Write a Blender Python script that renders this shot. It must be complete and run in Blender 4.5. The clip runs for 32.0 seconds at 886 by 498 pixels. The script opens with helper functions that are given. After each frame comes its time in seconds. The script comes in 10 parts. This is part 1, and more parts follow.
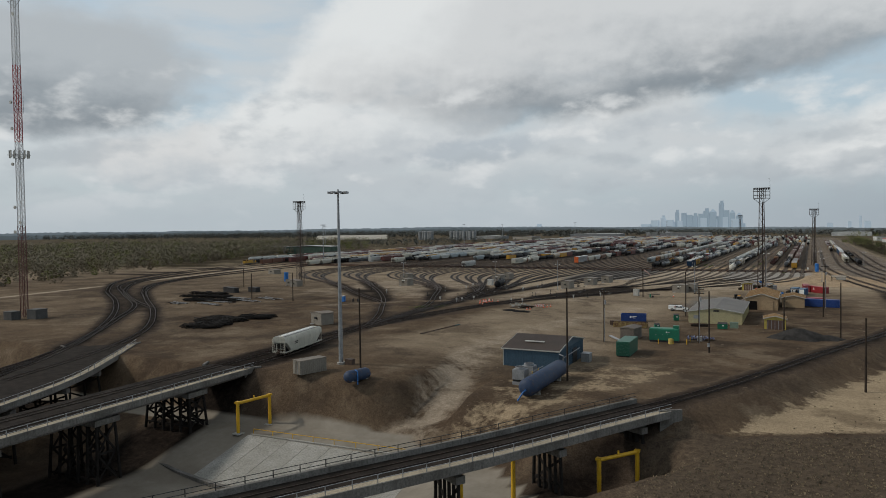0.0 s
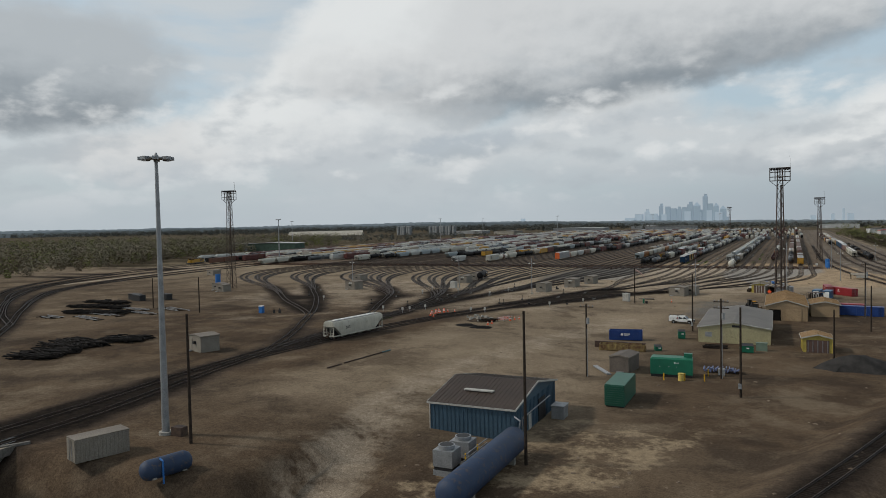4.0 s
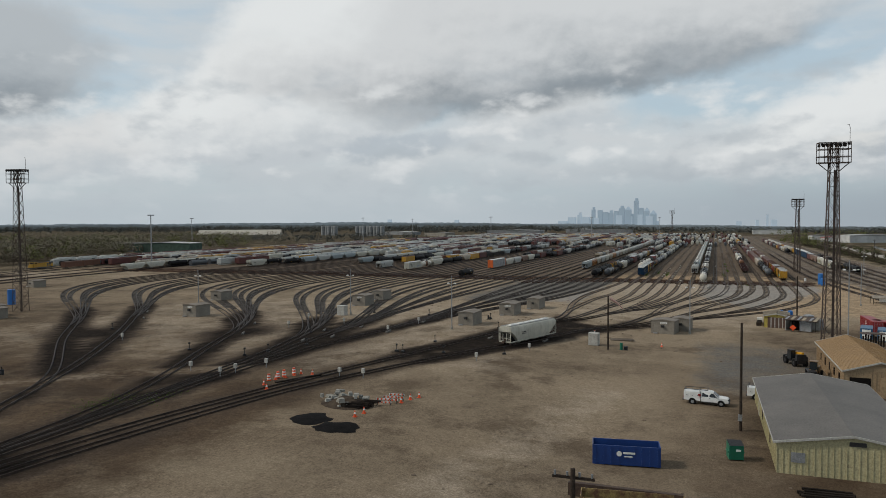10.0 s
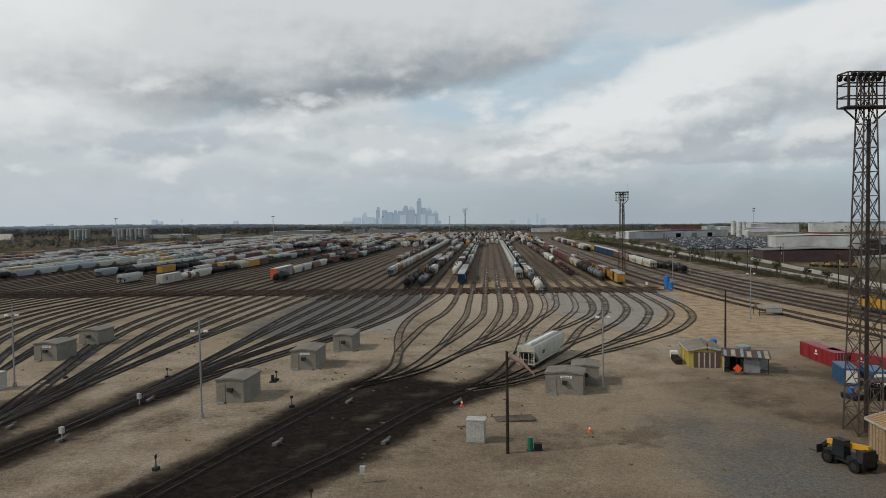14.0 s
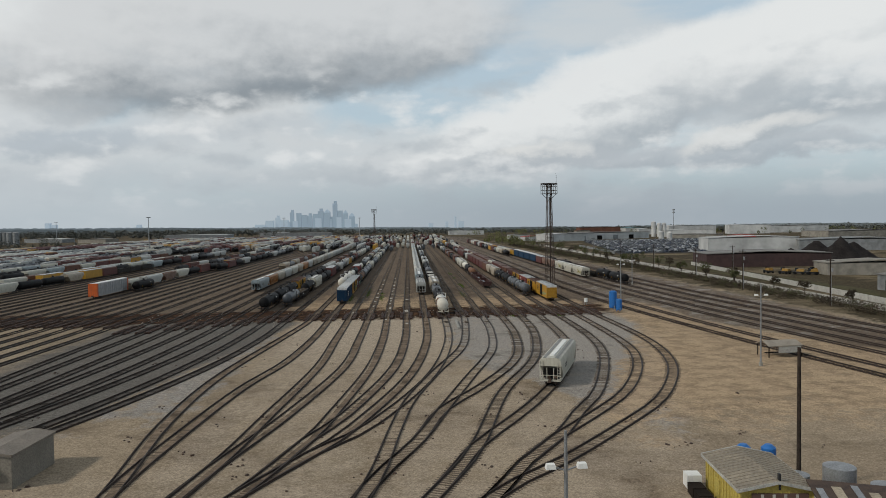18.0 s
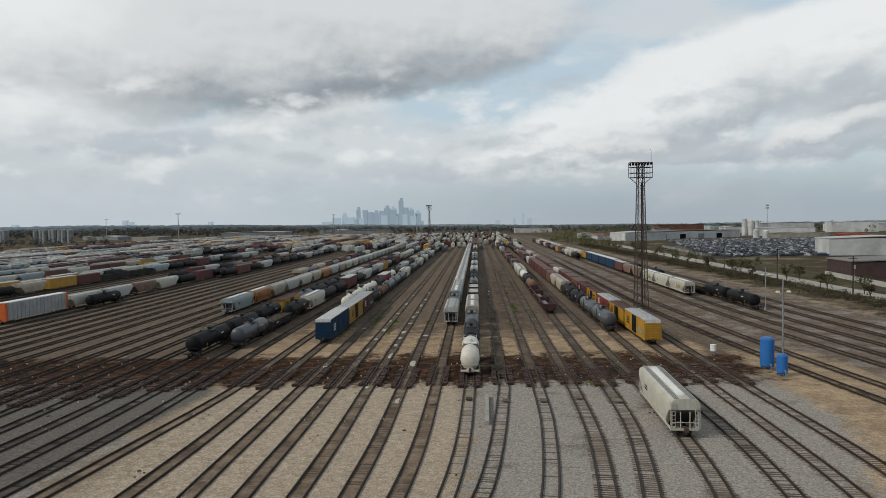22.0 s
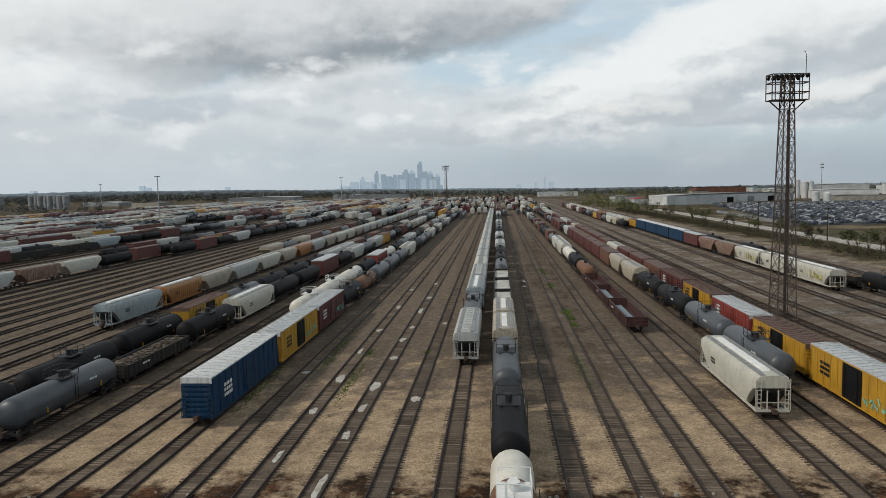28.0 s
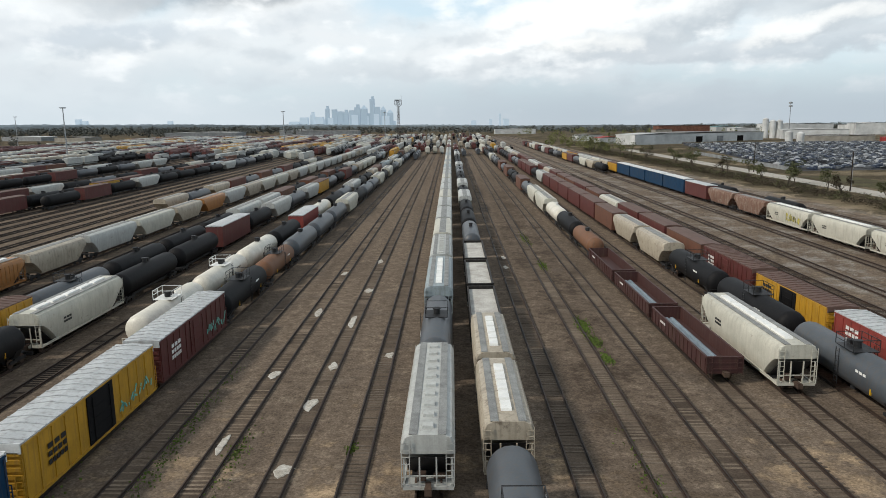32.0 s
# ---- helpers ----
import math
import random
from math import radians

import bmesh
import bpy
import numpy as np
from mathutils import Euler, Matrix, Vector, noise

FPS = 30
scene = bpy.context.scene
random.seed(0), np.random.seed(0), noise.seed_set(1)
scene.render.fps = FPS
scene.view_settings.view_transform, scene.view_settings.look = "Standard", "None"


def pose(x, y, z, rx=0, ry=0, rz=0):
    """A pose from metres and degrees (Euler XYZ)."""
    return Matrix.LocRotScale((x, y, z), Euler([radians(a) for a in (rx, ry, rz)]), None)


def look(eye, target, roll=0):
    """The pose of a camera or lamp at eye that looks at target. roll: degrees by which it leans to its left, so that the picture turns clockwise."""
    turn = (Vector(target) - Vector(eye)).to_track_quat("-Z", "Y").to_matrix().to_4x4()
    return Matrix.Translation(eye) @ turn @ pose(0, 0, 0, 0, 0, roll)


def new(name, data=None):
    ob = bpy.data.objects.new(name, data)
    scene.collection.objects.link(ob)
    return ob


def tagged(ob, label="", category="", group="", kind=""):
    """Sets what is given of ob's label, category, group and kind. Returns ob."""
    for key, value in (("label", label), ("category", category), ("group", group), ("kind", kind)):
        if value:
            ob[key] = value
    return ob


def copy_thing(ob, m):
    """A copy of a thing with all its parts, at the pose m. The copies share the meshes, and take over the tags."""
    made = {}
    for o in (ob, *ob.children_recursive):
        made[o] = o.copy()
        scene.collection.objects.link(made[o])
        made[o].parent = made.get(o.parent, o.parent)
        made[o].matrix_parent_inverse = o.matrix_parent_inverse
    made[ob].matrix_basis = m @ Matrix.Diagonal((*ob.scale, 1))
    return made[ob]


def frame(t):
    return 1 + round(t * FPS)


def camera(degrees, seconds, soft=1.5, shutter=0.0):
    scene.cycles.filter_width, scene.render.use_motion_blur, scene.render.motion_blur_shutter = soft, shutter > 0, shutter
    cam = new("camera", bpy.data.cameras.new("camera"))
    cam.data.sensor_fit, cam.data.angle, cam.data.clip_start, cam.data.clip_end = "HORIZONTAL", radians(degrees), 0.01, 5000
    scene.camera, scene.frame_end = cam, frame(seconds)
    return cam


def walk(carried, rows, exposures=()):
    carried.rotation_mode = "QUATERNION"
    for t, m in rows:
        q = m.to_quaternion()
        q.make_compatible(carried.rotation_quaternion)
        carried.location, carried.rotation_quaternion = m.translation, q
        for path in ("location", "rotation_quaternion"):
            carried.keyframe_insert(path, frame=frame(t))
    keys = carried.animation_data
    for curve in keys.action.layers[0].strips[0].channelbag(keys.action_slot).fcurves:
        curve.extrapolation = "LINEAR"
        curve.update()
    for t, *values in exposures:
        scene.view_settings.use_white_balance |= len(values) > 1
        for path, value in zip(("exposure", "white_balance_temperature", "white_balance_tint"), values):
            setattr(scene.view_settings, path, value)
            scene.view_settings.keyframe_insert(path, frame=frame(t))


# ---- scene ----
cam = camera(64.0, 32.0, 0.9)
EXPO = [(0, -0.03), (12, 0.0), (20, 0.02), (24, 0.18), (28, 0.19), (32, 0.56)]
PATH = [
    (0, (4.39, -18.989, 29.981), (3.498, -17.2, 29.918), -0.8),
    (0.5, (3.001, -12.906, 29.655), (2.116, -11.114, 29.589), -0.8),
    (1, (1.566, -6.529, 29.244), (0.686, -4.734, 29.176), -0.9),
    (1.5, (0.131, -0.101, 29.12), (-0.744, 1.696, 29.049), -1.0),
    (2, (-1.236, 6.568, 29.029), (-2.106, 8.367, 28.957), -1.0),
    (2.5, (-2.669, 13.439, 28.86), (-3.534, 15.241, 28.787), -1.2),
    (3, (-4.407, 20.588, 28.817), (-5.268, 22.391, 28.742), -1.3),
    (3.5, (-6.403, 27.885, 28.626), (-7.26, 29.691, 28.55), -1.3),
    (5.5, (-12.932, 54.897, 28.275), (-13.775, 56.71, 28.2), -0.8),
    (6, (-14.124, 61.555, 27.957), (-14.961, 63.37, 27.885), -0.7),
    (6.5, (-15.638, 67.763, 27.801), (-16.465, 69.582, 27.727), -0.6),
    (7, (-17.6, 74.418, 27.759), (-18.426, 76.237, 27.682), -0.5),
    (7.5, (-19.329, 80.897, 27.77), (-20.157, 82.717, 27.692), -0.5),
    (8, (-21.479, 87.896, 27.677), (-22.295, 89.72, 27.6), -0.4),
    (8.5, (-23.941, 95.597, 27.767), (-24.736, 97.431, 27.69), -0.4),
    (9, (-26.726, 103.593, 27.647), (-27.486, 105.441, 27.572), -0.3),
    (9.5, (-29.412, 111.66, 27.66), (-30.134, 113.524, 27.583), -0.3),
    (10, (-32.647, 119.742, 27.759), (-33.33, 121.62, 27.682), -0.3),
    (10.5, (-36.014, 128.127, 27.63), (-36.653, 130.021, 27.557), -0.3),
    (11, (-39.759, 137.486, 27.665), (-40.335, 139.4, 27.589), -0.1),
    (11.5, (-42.947, 147.228, 27.552), (-43.467, 149.157, 27.474), -0.4),
    (12, (-46.046, 156.641, 27.261), (-46.48, 158.591, 27.182), -0.5),
    (12.5, (-48.751, 166.328, 27.01), (-49.13, 168.29, 26.929), -0.5),
    (13, (-51.416, 176.125, 26.833), (-51.713, 178.101, 26.751), -0.6),
    (13.5, (-53.347, 185.467, 26.583), (-53.544, 187.455, 26.5), -0.7),
    (14, (-54.268, 194.182, 26.458), (-54.361, 196.178, 26.377), -0.8),
    (14.5, (-54.338, 203.182, 26.115), (-54.362, 205.181, 26.037), -1.0),
    (16.5, (-49.31, 237.619, 24.482), (-49.208, 239.615, 24.409), -0.9),
    (17, (-47.543, 246.838, 24.558), (-47.428, 248.834, 24.484), -0.9),
    (17.5, (-45.785, 256.549, 24.488), (-45.659, 258.544, 24.414), -0.9),
    (18, (-43.899, 266.288, 24.441), (-43.765, 268.282, 24.366), -0.9),
    (18.5, (-42.378, 275.748, 24.638), (-42.238, 277.741, 24.56), -1.0),
    (19, (-40.664, 284.907, 24.846), (-40.543, 286.902, 24.767), -1.0),
    (19.5, (-38.716, 294.136, 24.802), (-38.617, 296.132, 24.724), -1.0),
    (20, (-36.856, 303.757, 24.615), (-36.799, 305.755, 24.539), -1.0),
    (20.5, (-34.897, 313.234, 24.329), (-34.902, 315.233, 24.251), -1.0),
    (21, (-33.333, 323.057, 24.087), (-33.397, 325.055, 24.011), -0.9),
    (21.5, (-32.653, 333.433, 23.951), (-32.712, 335.431, 23.873), -0.9),
    (22, (-32.276, 343.955, 24.118), (-32.334, 345.953, 24.038), -0.9),
    (22.5, (-32.328, 353.964, 24.559), (-32.385, 355.961, 24.463), -0.9),
    (23, (-32.558, 360.823, 25.007), (-32.618, 362.818, 24.882), -0.9),
    (23.5, (-32.372, 363.323, 24.887), (-32.456, 365.315, 24.73), -0.9),
    (24, (-32.286, 365.119, 24.41), (-32.38, 367.109, 24.236), -0.9),
    (24.5, (-32.152, 369.0, 23.85), (-32.247, 370.989, 23.668), -1.0),
    (25, (-31.942, 374.504, 23.324), (-32.044, 376.493, 23.143), -1.1),
    (25.5, (-32.101, 381.215, 22.952), (-32.208, 383.204, 22.773), -1.1),
    (27.5, (-32.658, 410.882, 22.323), (-32.776, 412.87, 22.143), -1.2),
    (28, (-32.964, 418.914, 22.522), (-33.08, 420.903, 22.343), -1.2),
    (28.5, (-32.937, 426.428, 22.676), (-33.053, 428.416, 22.485), -1.2),
    (29, (-33.08, 433.512, 22.344), (-33.168, 435.499, 22.14), -0.8),
    (29.5, (-33.563, 440.23, 22.552), (-33.649, 442.217, 22.341), -0.6),
    (30, (-33.97, 446.276, 23.133), (-34.021, 448.263, 22.915), -0.6),
    (30.5, (-34.242, 451.369, 23.479), (-34.261, 453.355, 23.24), -0.8),
    (31, (-34.572, 456.437, 23.308), (-34.569, 458.418, 23.034), -0.5),
    (31.5, (-34.614, 461.331, 22.852), (-34.599, 463.303, 22.519), -0.7),
    (32, (-34.634, 466.872, 22.43), (-34.622, 468.84, 22.074), -0.7),
]
walk(cam, [(t, look(eye, target, roll)) for t, eye, target, roll in PATH], EXPO)

# ---- world and light ----
SUN_AZ, SUN_EL = radians(250), radians(38)  # azimuth clockwise from +Y
sun_from = Vector((math.sin(SUN_AZ) * math.cos(SUN_EL), math.cos(SUN_AZ) * math.cos(SUN_EL), math.sin(SUN_EL)))
lamp = bpy.data.lights.new("sun", "SUN")
lamp.energy, lamp.angle, lamp.color = 2.0, radians(5), (1.0, 0.93, 0.82)
sun = new("sun", lamp)
sun.rotation_euler = sun_from.to_track_quat("Z", "Y").to_euler()

world = bpy.data.worlds.new("world")
scene.world = world
world.use_nodes = True
WN, WL = world.node_tree.nodes, world.node_tree.links
WN.clear()


def wmath(op, a, b=None, c=None):
    n = WN.new("ShaderNodeMath")
    n.operation = op
    for i, v in enumerate((a, b, c)):
        if v is None:
            continue
        if isinstance(v, (int, float)):
            n.inputs[i].default_value = v
        else:
            WL.new(v, n.inputs[i])
    return n.outputs[0]


def wmix(fac, a, b):
    n = WN.new("ShaderNodeMix")
    n.data_type = "RGBA"
    for i, v in ((0, fac), (6, a), (7, b)):
        if isinstance(v, (int, float)):
            n.inputs[i].default_value = v
        elif isinstance(v, tuple):
            n.inputs[i].default_value = (*v, 1)
        else:
            WL.new(v, n.inputs[i])
    return n.outputs[2]


def wnoise(vec, scale, detail, rough=0.5, dist=0.0):
    n = WN.new("ShaderNodeTexNoise")
    n.inputs["Scale"].default_value, n.inputs["Detail"].default_value = scale, detail
    n.inputs["Roughness"].default_value, n.inputs["Distortion"].default_value = rough, dist
    WL.new(vec, n.inputs["Vector"])
    return n.outputs["Fac"]


def wramp(v, a, b):
    n = WN.new("ShaderNodeMapRange")
    n.interpolation_type = "SMOOTHSTEP"
    n.inputs[1].default_value, n.inputs[2].default_value = a, b
    WL.new(v, n.inputs[0])
    return n.outputs[0]


sky = WN.new("ShaderNodeTexSky")
sky.sky_type, sky.sun_disc = "NISHITA", False
sky.sun_elevation, sky.sun_rotation = SUN_EL, SUN_AZ
sky.air_density, sky.dust_density = 1.0, 2.0
coord = WN.new("ShaderNodeTexCoord").outputs["Generated"]
sep = WN.new("ShaderNodeSeparateXYZ")
WL.new(coord, sep.inputs[0])
dx, dy, dz = sep.outputs
el = wmath("MULTIPLY", wmath("ARCSINE", dz), 57.2958)
az = wmath("MULTIPLY", wmath("ARCTAN2", dx, dy), 57.2958)
# heaped clouds: ovals of cloud whose outlines are broken up by noise, pale on top and grey at the base


def over_sky(sa, se, da=0.0, de=0.0):
    c = WN.new("ShaderNodeCombineXYZ")
    WL.new(wmath("MULTIPLY", wmath("ADD", az, da), sa), c.inputs[0])
    WL.new(wmath("MULTIPLY", wmath("ADD", el, de), se), c.inputs[1])
    return c.outputs[0]


def swing(noise, size):
    return wmath("MULTIPLY", wmath("SUBTRACT", noise, 0.5), size)


big_a, big_b = wnoise(over_sky(0.075, 0.15, 3.0), 1.0, 3, 0.5), wnoise(over_sky(0.075, 0.15, 71.0), 1.0, 3, 0.5)
puff_a, puff_b = wnoise(over_sky(0.30, 0.42, 5.0), 1.0, 7, 0.58), wnoise(over_sky(0.30, 0.42, 91.0), 1.0, 7, 0.58)
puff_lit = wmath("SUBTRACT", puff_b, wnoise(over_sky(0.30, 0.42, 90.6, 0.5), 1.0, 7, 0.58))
veil = wnoise(over_sky(0.05, 0.22, 11.0), 1.0, 6, 0.55)
azw = wmath("ADD", az, wmath("ADD", swing(big_a, 9.0), swing(puff_a, 4.6)))
elw = wmath("ADD", el, wmath("ADD", swing(big_b, 3.4), swing(puff_b, 2.5)))


def heap_of(a0, e0, wide, up, down, slant, soft_edge, top_col, base_col, cover, below):
    """One heap of cloud laid over what is behind it: its middle, half width, heights above and below the middle, and colours."""
    da = wmath("SUBTRACT", azw, a0)
    de = wmath("SUBTRACT", wmath("SUBTRACT", elw, e0), wmath("MULTIPLY", da, slant))
    over = wmath("DIVIDE", wmath("MAXIMUM", de, 0.0), up)
    under = wmath("DIVIDE", wmath("MAXIMUM", wmath("MULTIPLY", de, -1.0), 0.0), down)
    v = wmath("ADD", over, under)
    u = wmath("DIVIDE", da, wide)
    q = wmath("ADD", wmath("MULTIPLY", u, u), wmath("MULTIPLY", v, v))
    lit = wmath("ADD", wmath("SUBTRACT", over, under), wmath("ADD", wmath("MULTIPLY", puff_lit, 0.55), swing(big_b, 0.8)))
    col = wmix(wramp(lit, -0.9, 0.35), base_col, top_col)
    return wmix(wmath("MULTIPLY", wramp(q, 1.0 + soft_edge, 1.0 - soft_edge), cover), below, col)


sky_gain = WN.new("ShaderNodeVectorMath")
sky_gain.operation = "SCALE"
sky_gain.inputs[3].default_value = 0.11
WL.new(sky.outputs[0], sky_gain.inputs[0])
clear = wmix(0.7, sky_gain.outputs[0], (0.52, 0.635, 0.70))
air = wmix(wmath("MULTIPLY", wramp(wmath("ADD", veil, swing(big_a, 0.5)), 0.42, 0.66), 0.8), clear, (0.58, 0.615, 0.635))
WHITE_TOP, PALE_BASE, MID_BASE, DARK_BASE = (0.755, 0.775, 0.775), (0.52, 0.56, 0.59), (0.40, 0.445, 0.48), (0.25, 0.285, 0.315)
HEAPS_OF_CLOUD = [  # azimuth, height, half width, rise, fall, slant, softness of the edge, top, base, cover
    (-20.0, 5.2, 48.0, 2.6, 2.6, 0.0, 0.75, (0.60, 0.625, 0.64), (0.50, 0.54, 0.57), 0.75),
    (-43.0, 5.4, 9.5, 2.6, 1.8, 0.12, 0.4, (0.68, 0.69, 0.69), PALE_BASE, 0.9),
    (-32.0, 8.6, 12.0, 5.0, 4.0, 0.15, 0.3, WHITE_TOP, PALE_BASE, 0.95),
    (-25.5, 15.0, 11.5, 8.0, 5.0, 0.25, 0.3, WHITE_TOP, (0.60, 0.62, 0.63), 0.95),
    (-55.0, 10.4, 10.5, 5.6, 3.6, 0.03, 0.45, (0.44, 0.475, 0.50), DARK_BASE, 0.95),
    (-12.5, 8.4, 7.0, 1.6, 1.9, 0.05, 0.55, (0.70, 0.71, 0.705), PALE_BASE, 0.8),
    (-10.0, 13.4, 19.5, 9.0, 4.4, 0.13, 0.42, (0.62, 0.64, 0.65), DARK_BASE, 0.96),
    (-23.5, 6.1, 5.5, 0.9, 1.0, 0.05, 0.7, (0.42, 0.475, 0.525), (0.38, 0.435, 0.48), 0.7),
    (20.0, 8.9, 19.0, 5.2, 2.7, 0.27, 0.32, WHITE_TOP, MID_BASE, 0.96),
    (34.0, 10.5, 11.0, 6.0, 4.0, 0.1, 0.4, WHITE_TOP, MID_BASE, 0.9),
    (24.0, 5.0, 14.0, 0.8, 0.9, 0.0, 0.7, (0.44, 0.48, 0.515), (0.36, 0.40, 0.44), 0.75),
    (11.5, 5.3, 3.4, 0.8, 0.7, 0.1, 0.6, (0.70, 0.71, 0.70), MID_BASE, 0.8),
    (27.0, 5.9, 5.0, 1.0, 0.7, 0.12, 0.6, (0.70, 0.71, 0.70), MID_BASE, 0.8),
    (4.0, 4.4, 13.0, 0.8, 0.8, 0.02, 0.8, (0.46, 0.50, 0.53), (0.40, 0.44, 0.475), 0.6),
]
for spec in HEAPS_OF_CLOUD:
    air = heap_of(*spec, air)
# small billows over the whole sky: lit on the sunward upper side, grey below
billow = wmath("SUBTRACT", wnoise(over_sky(0.12, 0.22, 33.0), 1.0, 6, 0.5), wnoise(over_sky(0.12, 0.22, 32.1, 1.1), 1.0, 6, 0.5))
low_sky = wramp(el, 15.0, 9.0)
air = wmix(wmath("MULTIPLY", wmath("MULTIPLY", wramp(billow, 0.02, 0.16), 0.75), low_sky), air, (0.735, 0.755, 0.76))
air = wmix(wmath("MULTIPLY", wmath("MULTIPLY", wramp(billow, -0.02, -0.17), 0.6), low_sky), air, (0.42, 0.465, 0.50))
far_air = wmix(wramp(az, -22.0, 14.0), (0.465, 0.52, 0.56), (0.33, 0.38, 0.425))
air = wmix(wmath("MULTIPLY", wramp(el, 5.5, 0.0), 0.9), air, far_air)
air = wmix(wramp(el, 24.0, 48.0), air, wmix(wramp(big_a, 0.3, 0.7), (0.30, 0.33, 0.36), (0.42, 0.45, 0.48)))  # unseen dark cloud overhead, added to weaken the ambient light
backg = WN.new("ShaderNodeBackground")
backg.inputs["Strength"].default_value = 1.0
WL.new(air, backg.inputs[0])
wout = WN.new("ShaderNodeOutputWorld")
WL.new(backg.outputs[0], wout.inputs[0])

# ---- materials ----
MATS = {}


def mat(name, a, b=None, rough=0.8, metal=0.0, scale=0.6, fine=9.0, bump=0.15, dirt=0.0, streak=0.0, dirt_col=(0.09, 0.065, 0.045), spec=0.4, vary=0.0, vec="Object", speck=0.5):
    """A surface of two colours mixed by noise at two scales, with relief, and grime with a shape of its own."""
    if name in MATS:
        return MATS[name]
    b = b or tuple(0.75 * v for v in a)
    m = bpy.data.materials.new(name)
    m.use_nodes = True
    n, l = m.node_tree.nodes, m.node_tree.links
    p = n["Principled BSDF"]
    p.inputs["Roughness"].default_value, p.inputs["Metallic"].default_value = rough, metal
    p.inputs["Specular IOR Level"].default_value = spec if rough < 0.84 else 0.05
    tc = n.new("ShaderNodeTexCoord")
    info = n.new("ShaderNodeObjectInfo")
    off = n.new("ShaderNodeVectorMath")
    off.operation = "MULTIPLY_ADD"
    l.new(info.outputs["Random"], off.inputs[0])
    off.inputs[1].default_value = (37.0, 53.0, 29.0) if vec == "Object" else (0, 0, 0)
    l.new(tc.outputs[vec] if vec == "Object" else n.new("ShaderNodeNewGeometry").outputs["Position"], off.inputs[2])

    def noise_at(s, detail=4, rg=0.6):
        t = n.new("ShaderNodeTexNoise")
        t.inputs["Scale"].default_value, t.inputs["Detail"].default_value, t.inputs["Roughness"].default_value = s, detail, rg
        l.new(off.outputs[0], t.inputs["Vector"])
        return t.outputs["Fac"]

    def ramp(v, lo, hi):
        r = n.new("ShaderNodeMapRange")
        l.new(v, r.inputs[0])
        r.inputs[1].default_value, r.inputs[2].default_value = lo, hi
        return r.outputs[0]

    def mix(f, x, y):
        k = n.new("ShaderNodeMix")
        k.data_type = "RGBA"
        for i, v in ((0, f), (6, x), (7, y)):
            if isinstance(v, float):
                k.inputs[i].default_value = v
            elif isinstance(v, tuple):
                k.inputs[i].default_value = (*v, 1)
            else:
                l.new(v, k.inputs[i])
        return k.outputs[2]

    coarse, small = noise_at(scale), noise_at(fine, 3)
    col = mix(ramp(coarse, 0.35, 0.65), a, b)
    k = n.new("ShaderNodeMix")
    k.data_type, k.blend_type = "RGBA", "MULTIPLY"
    k.inputs[0].default_value = speck
    l.new(col, k.inputs[6])
    l.new(ramp(small, 0.2, 0.62), k.inputs[7])
    col = k.outputs[2]
    if dirt:
        col = mix(ramp(noise_at(scale * 2.3, 6, 0.7), 0.72 - 0.3 * dirt, 0.85 - 0.2 * dirt), col, dirt_col)
    if streak:
        sv = n.new("ShaderNodeVectorMath")
        sv.operation = "MULTIPLY"
        sv.inputs[1].default_value = (2.2, 2.2, 0.22)
        l.new(off.outputs[0], sv.inputs[0])
        st = n.new("ShaderNodeTexNoise")
        st.inputs["Scale"].default_value, st.inputs["Detail"].default_value = 1.6, 5
        l.new(sv.outputs[0], st.inputs["Vector"])
        k2 = n.new("ShaderNodeMath")
        k2.operation, k2.inputs[1].default_value = "MULTIPLY", streak
        l.new(ramp(st.outputs["Fac"], 0.48, 0.72), k2.inputs[0])
        col = mix(k2.outputs[0], col, dirt_col)
    if vary:
        hs = n.new("ShaderNodeHueSaturation")
        l.new(ramp(info.outputs["Random"], -0.0, 1.0), hs.inputs["Fac"])
        l.new(col, hs.inputs["Color"])
        hs.inputs["Value"].default_value = 1.0 - vary
        hs.inputs["Saturation"].default_value = 0.8
        col = hs.outputs[0]
    l.new(col, p.inputs["Base Color"])
    if bump:
        bp = n.new("ShaderNodeBump")
        bp.inputs["Strength"].default_value, bp.inputs["Distance"].default_value = bump, 0.05
        l.new(small, bp.inputs["Height"])
        l.new(bp.outputs[0], p.inputs["Normal"])
    MATS[name] = m
    return m


def paint(name, c, rough=0.45, dirt=0.25, **k):
    return mat(name, c, tuple(0.82 * v for v in c), rough=rough, dirt=dirt, bump=0.02, speck=0.16, **k)


STEEL_RUST = mat("rusted_steel", (0.10, 0.065, 0.045), (0.055, 0.035, 0.028), 0.75, 0.2, 1.5, 14)
RAIL_STEEL = mat("rail_steel", (0.05, 0.031, 0.022), (0.026, 0.018, 0.014), 0.65, 0.2, 0.4, 6, 0.05)
TIE_WOOD = mat("tie_wood", (0.27, 0.212, 0.158), (0.125, 0.095, 0.07), 0.9, 0, 0.25, 6, 0.3, vary=0.45)
TIE_DARK = mat("tie_wood_oily", (0.04, 0.031, 0.025), (0.018, 0.0145, 0.0125), 0.85, 0, 0.25, 6, 0.3, vary=0.3)
TIE_MAIN = mat("tie_wood_grey", (0.15, 0.122, 0.098), (0.075, 0.06, 0.05), 0.9, 0, 0.25, 6, 0.3, vary=0.35)
DARK_STEEL = mat("dark_steel", (0.035, 0.035, 0.037), (0.02, 0.02, 0.021), 0.6, 0.3, 1.2, 10, 0.08)
GALV = mat("galvanised_steel", (0.36, 0.37, 0.38), (0.27, 0.28, 0.29), 0.5, 0.5, 1.0, 8, 0.05)
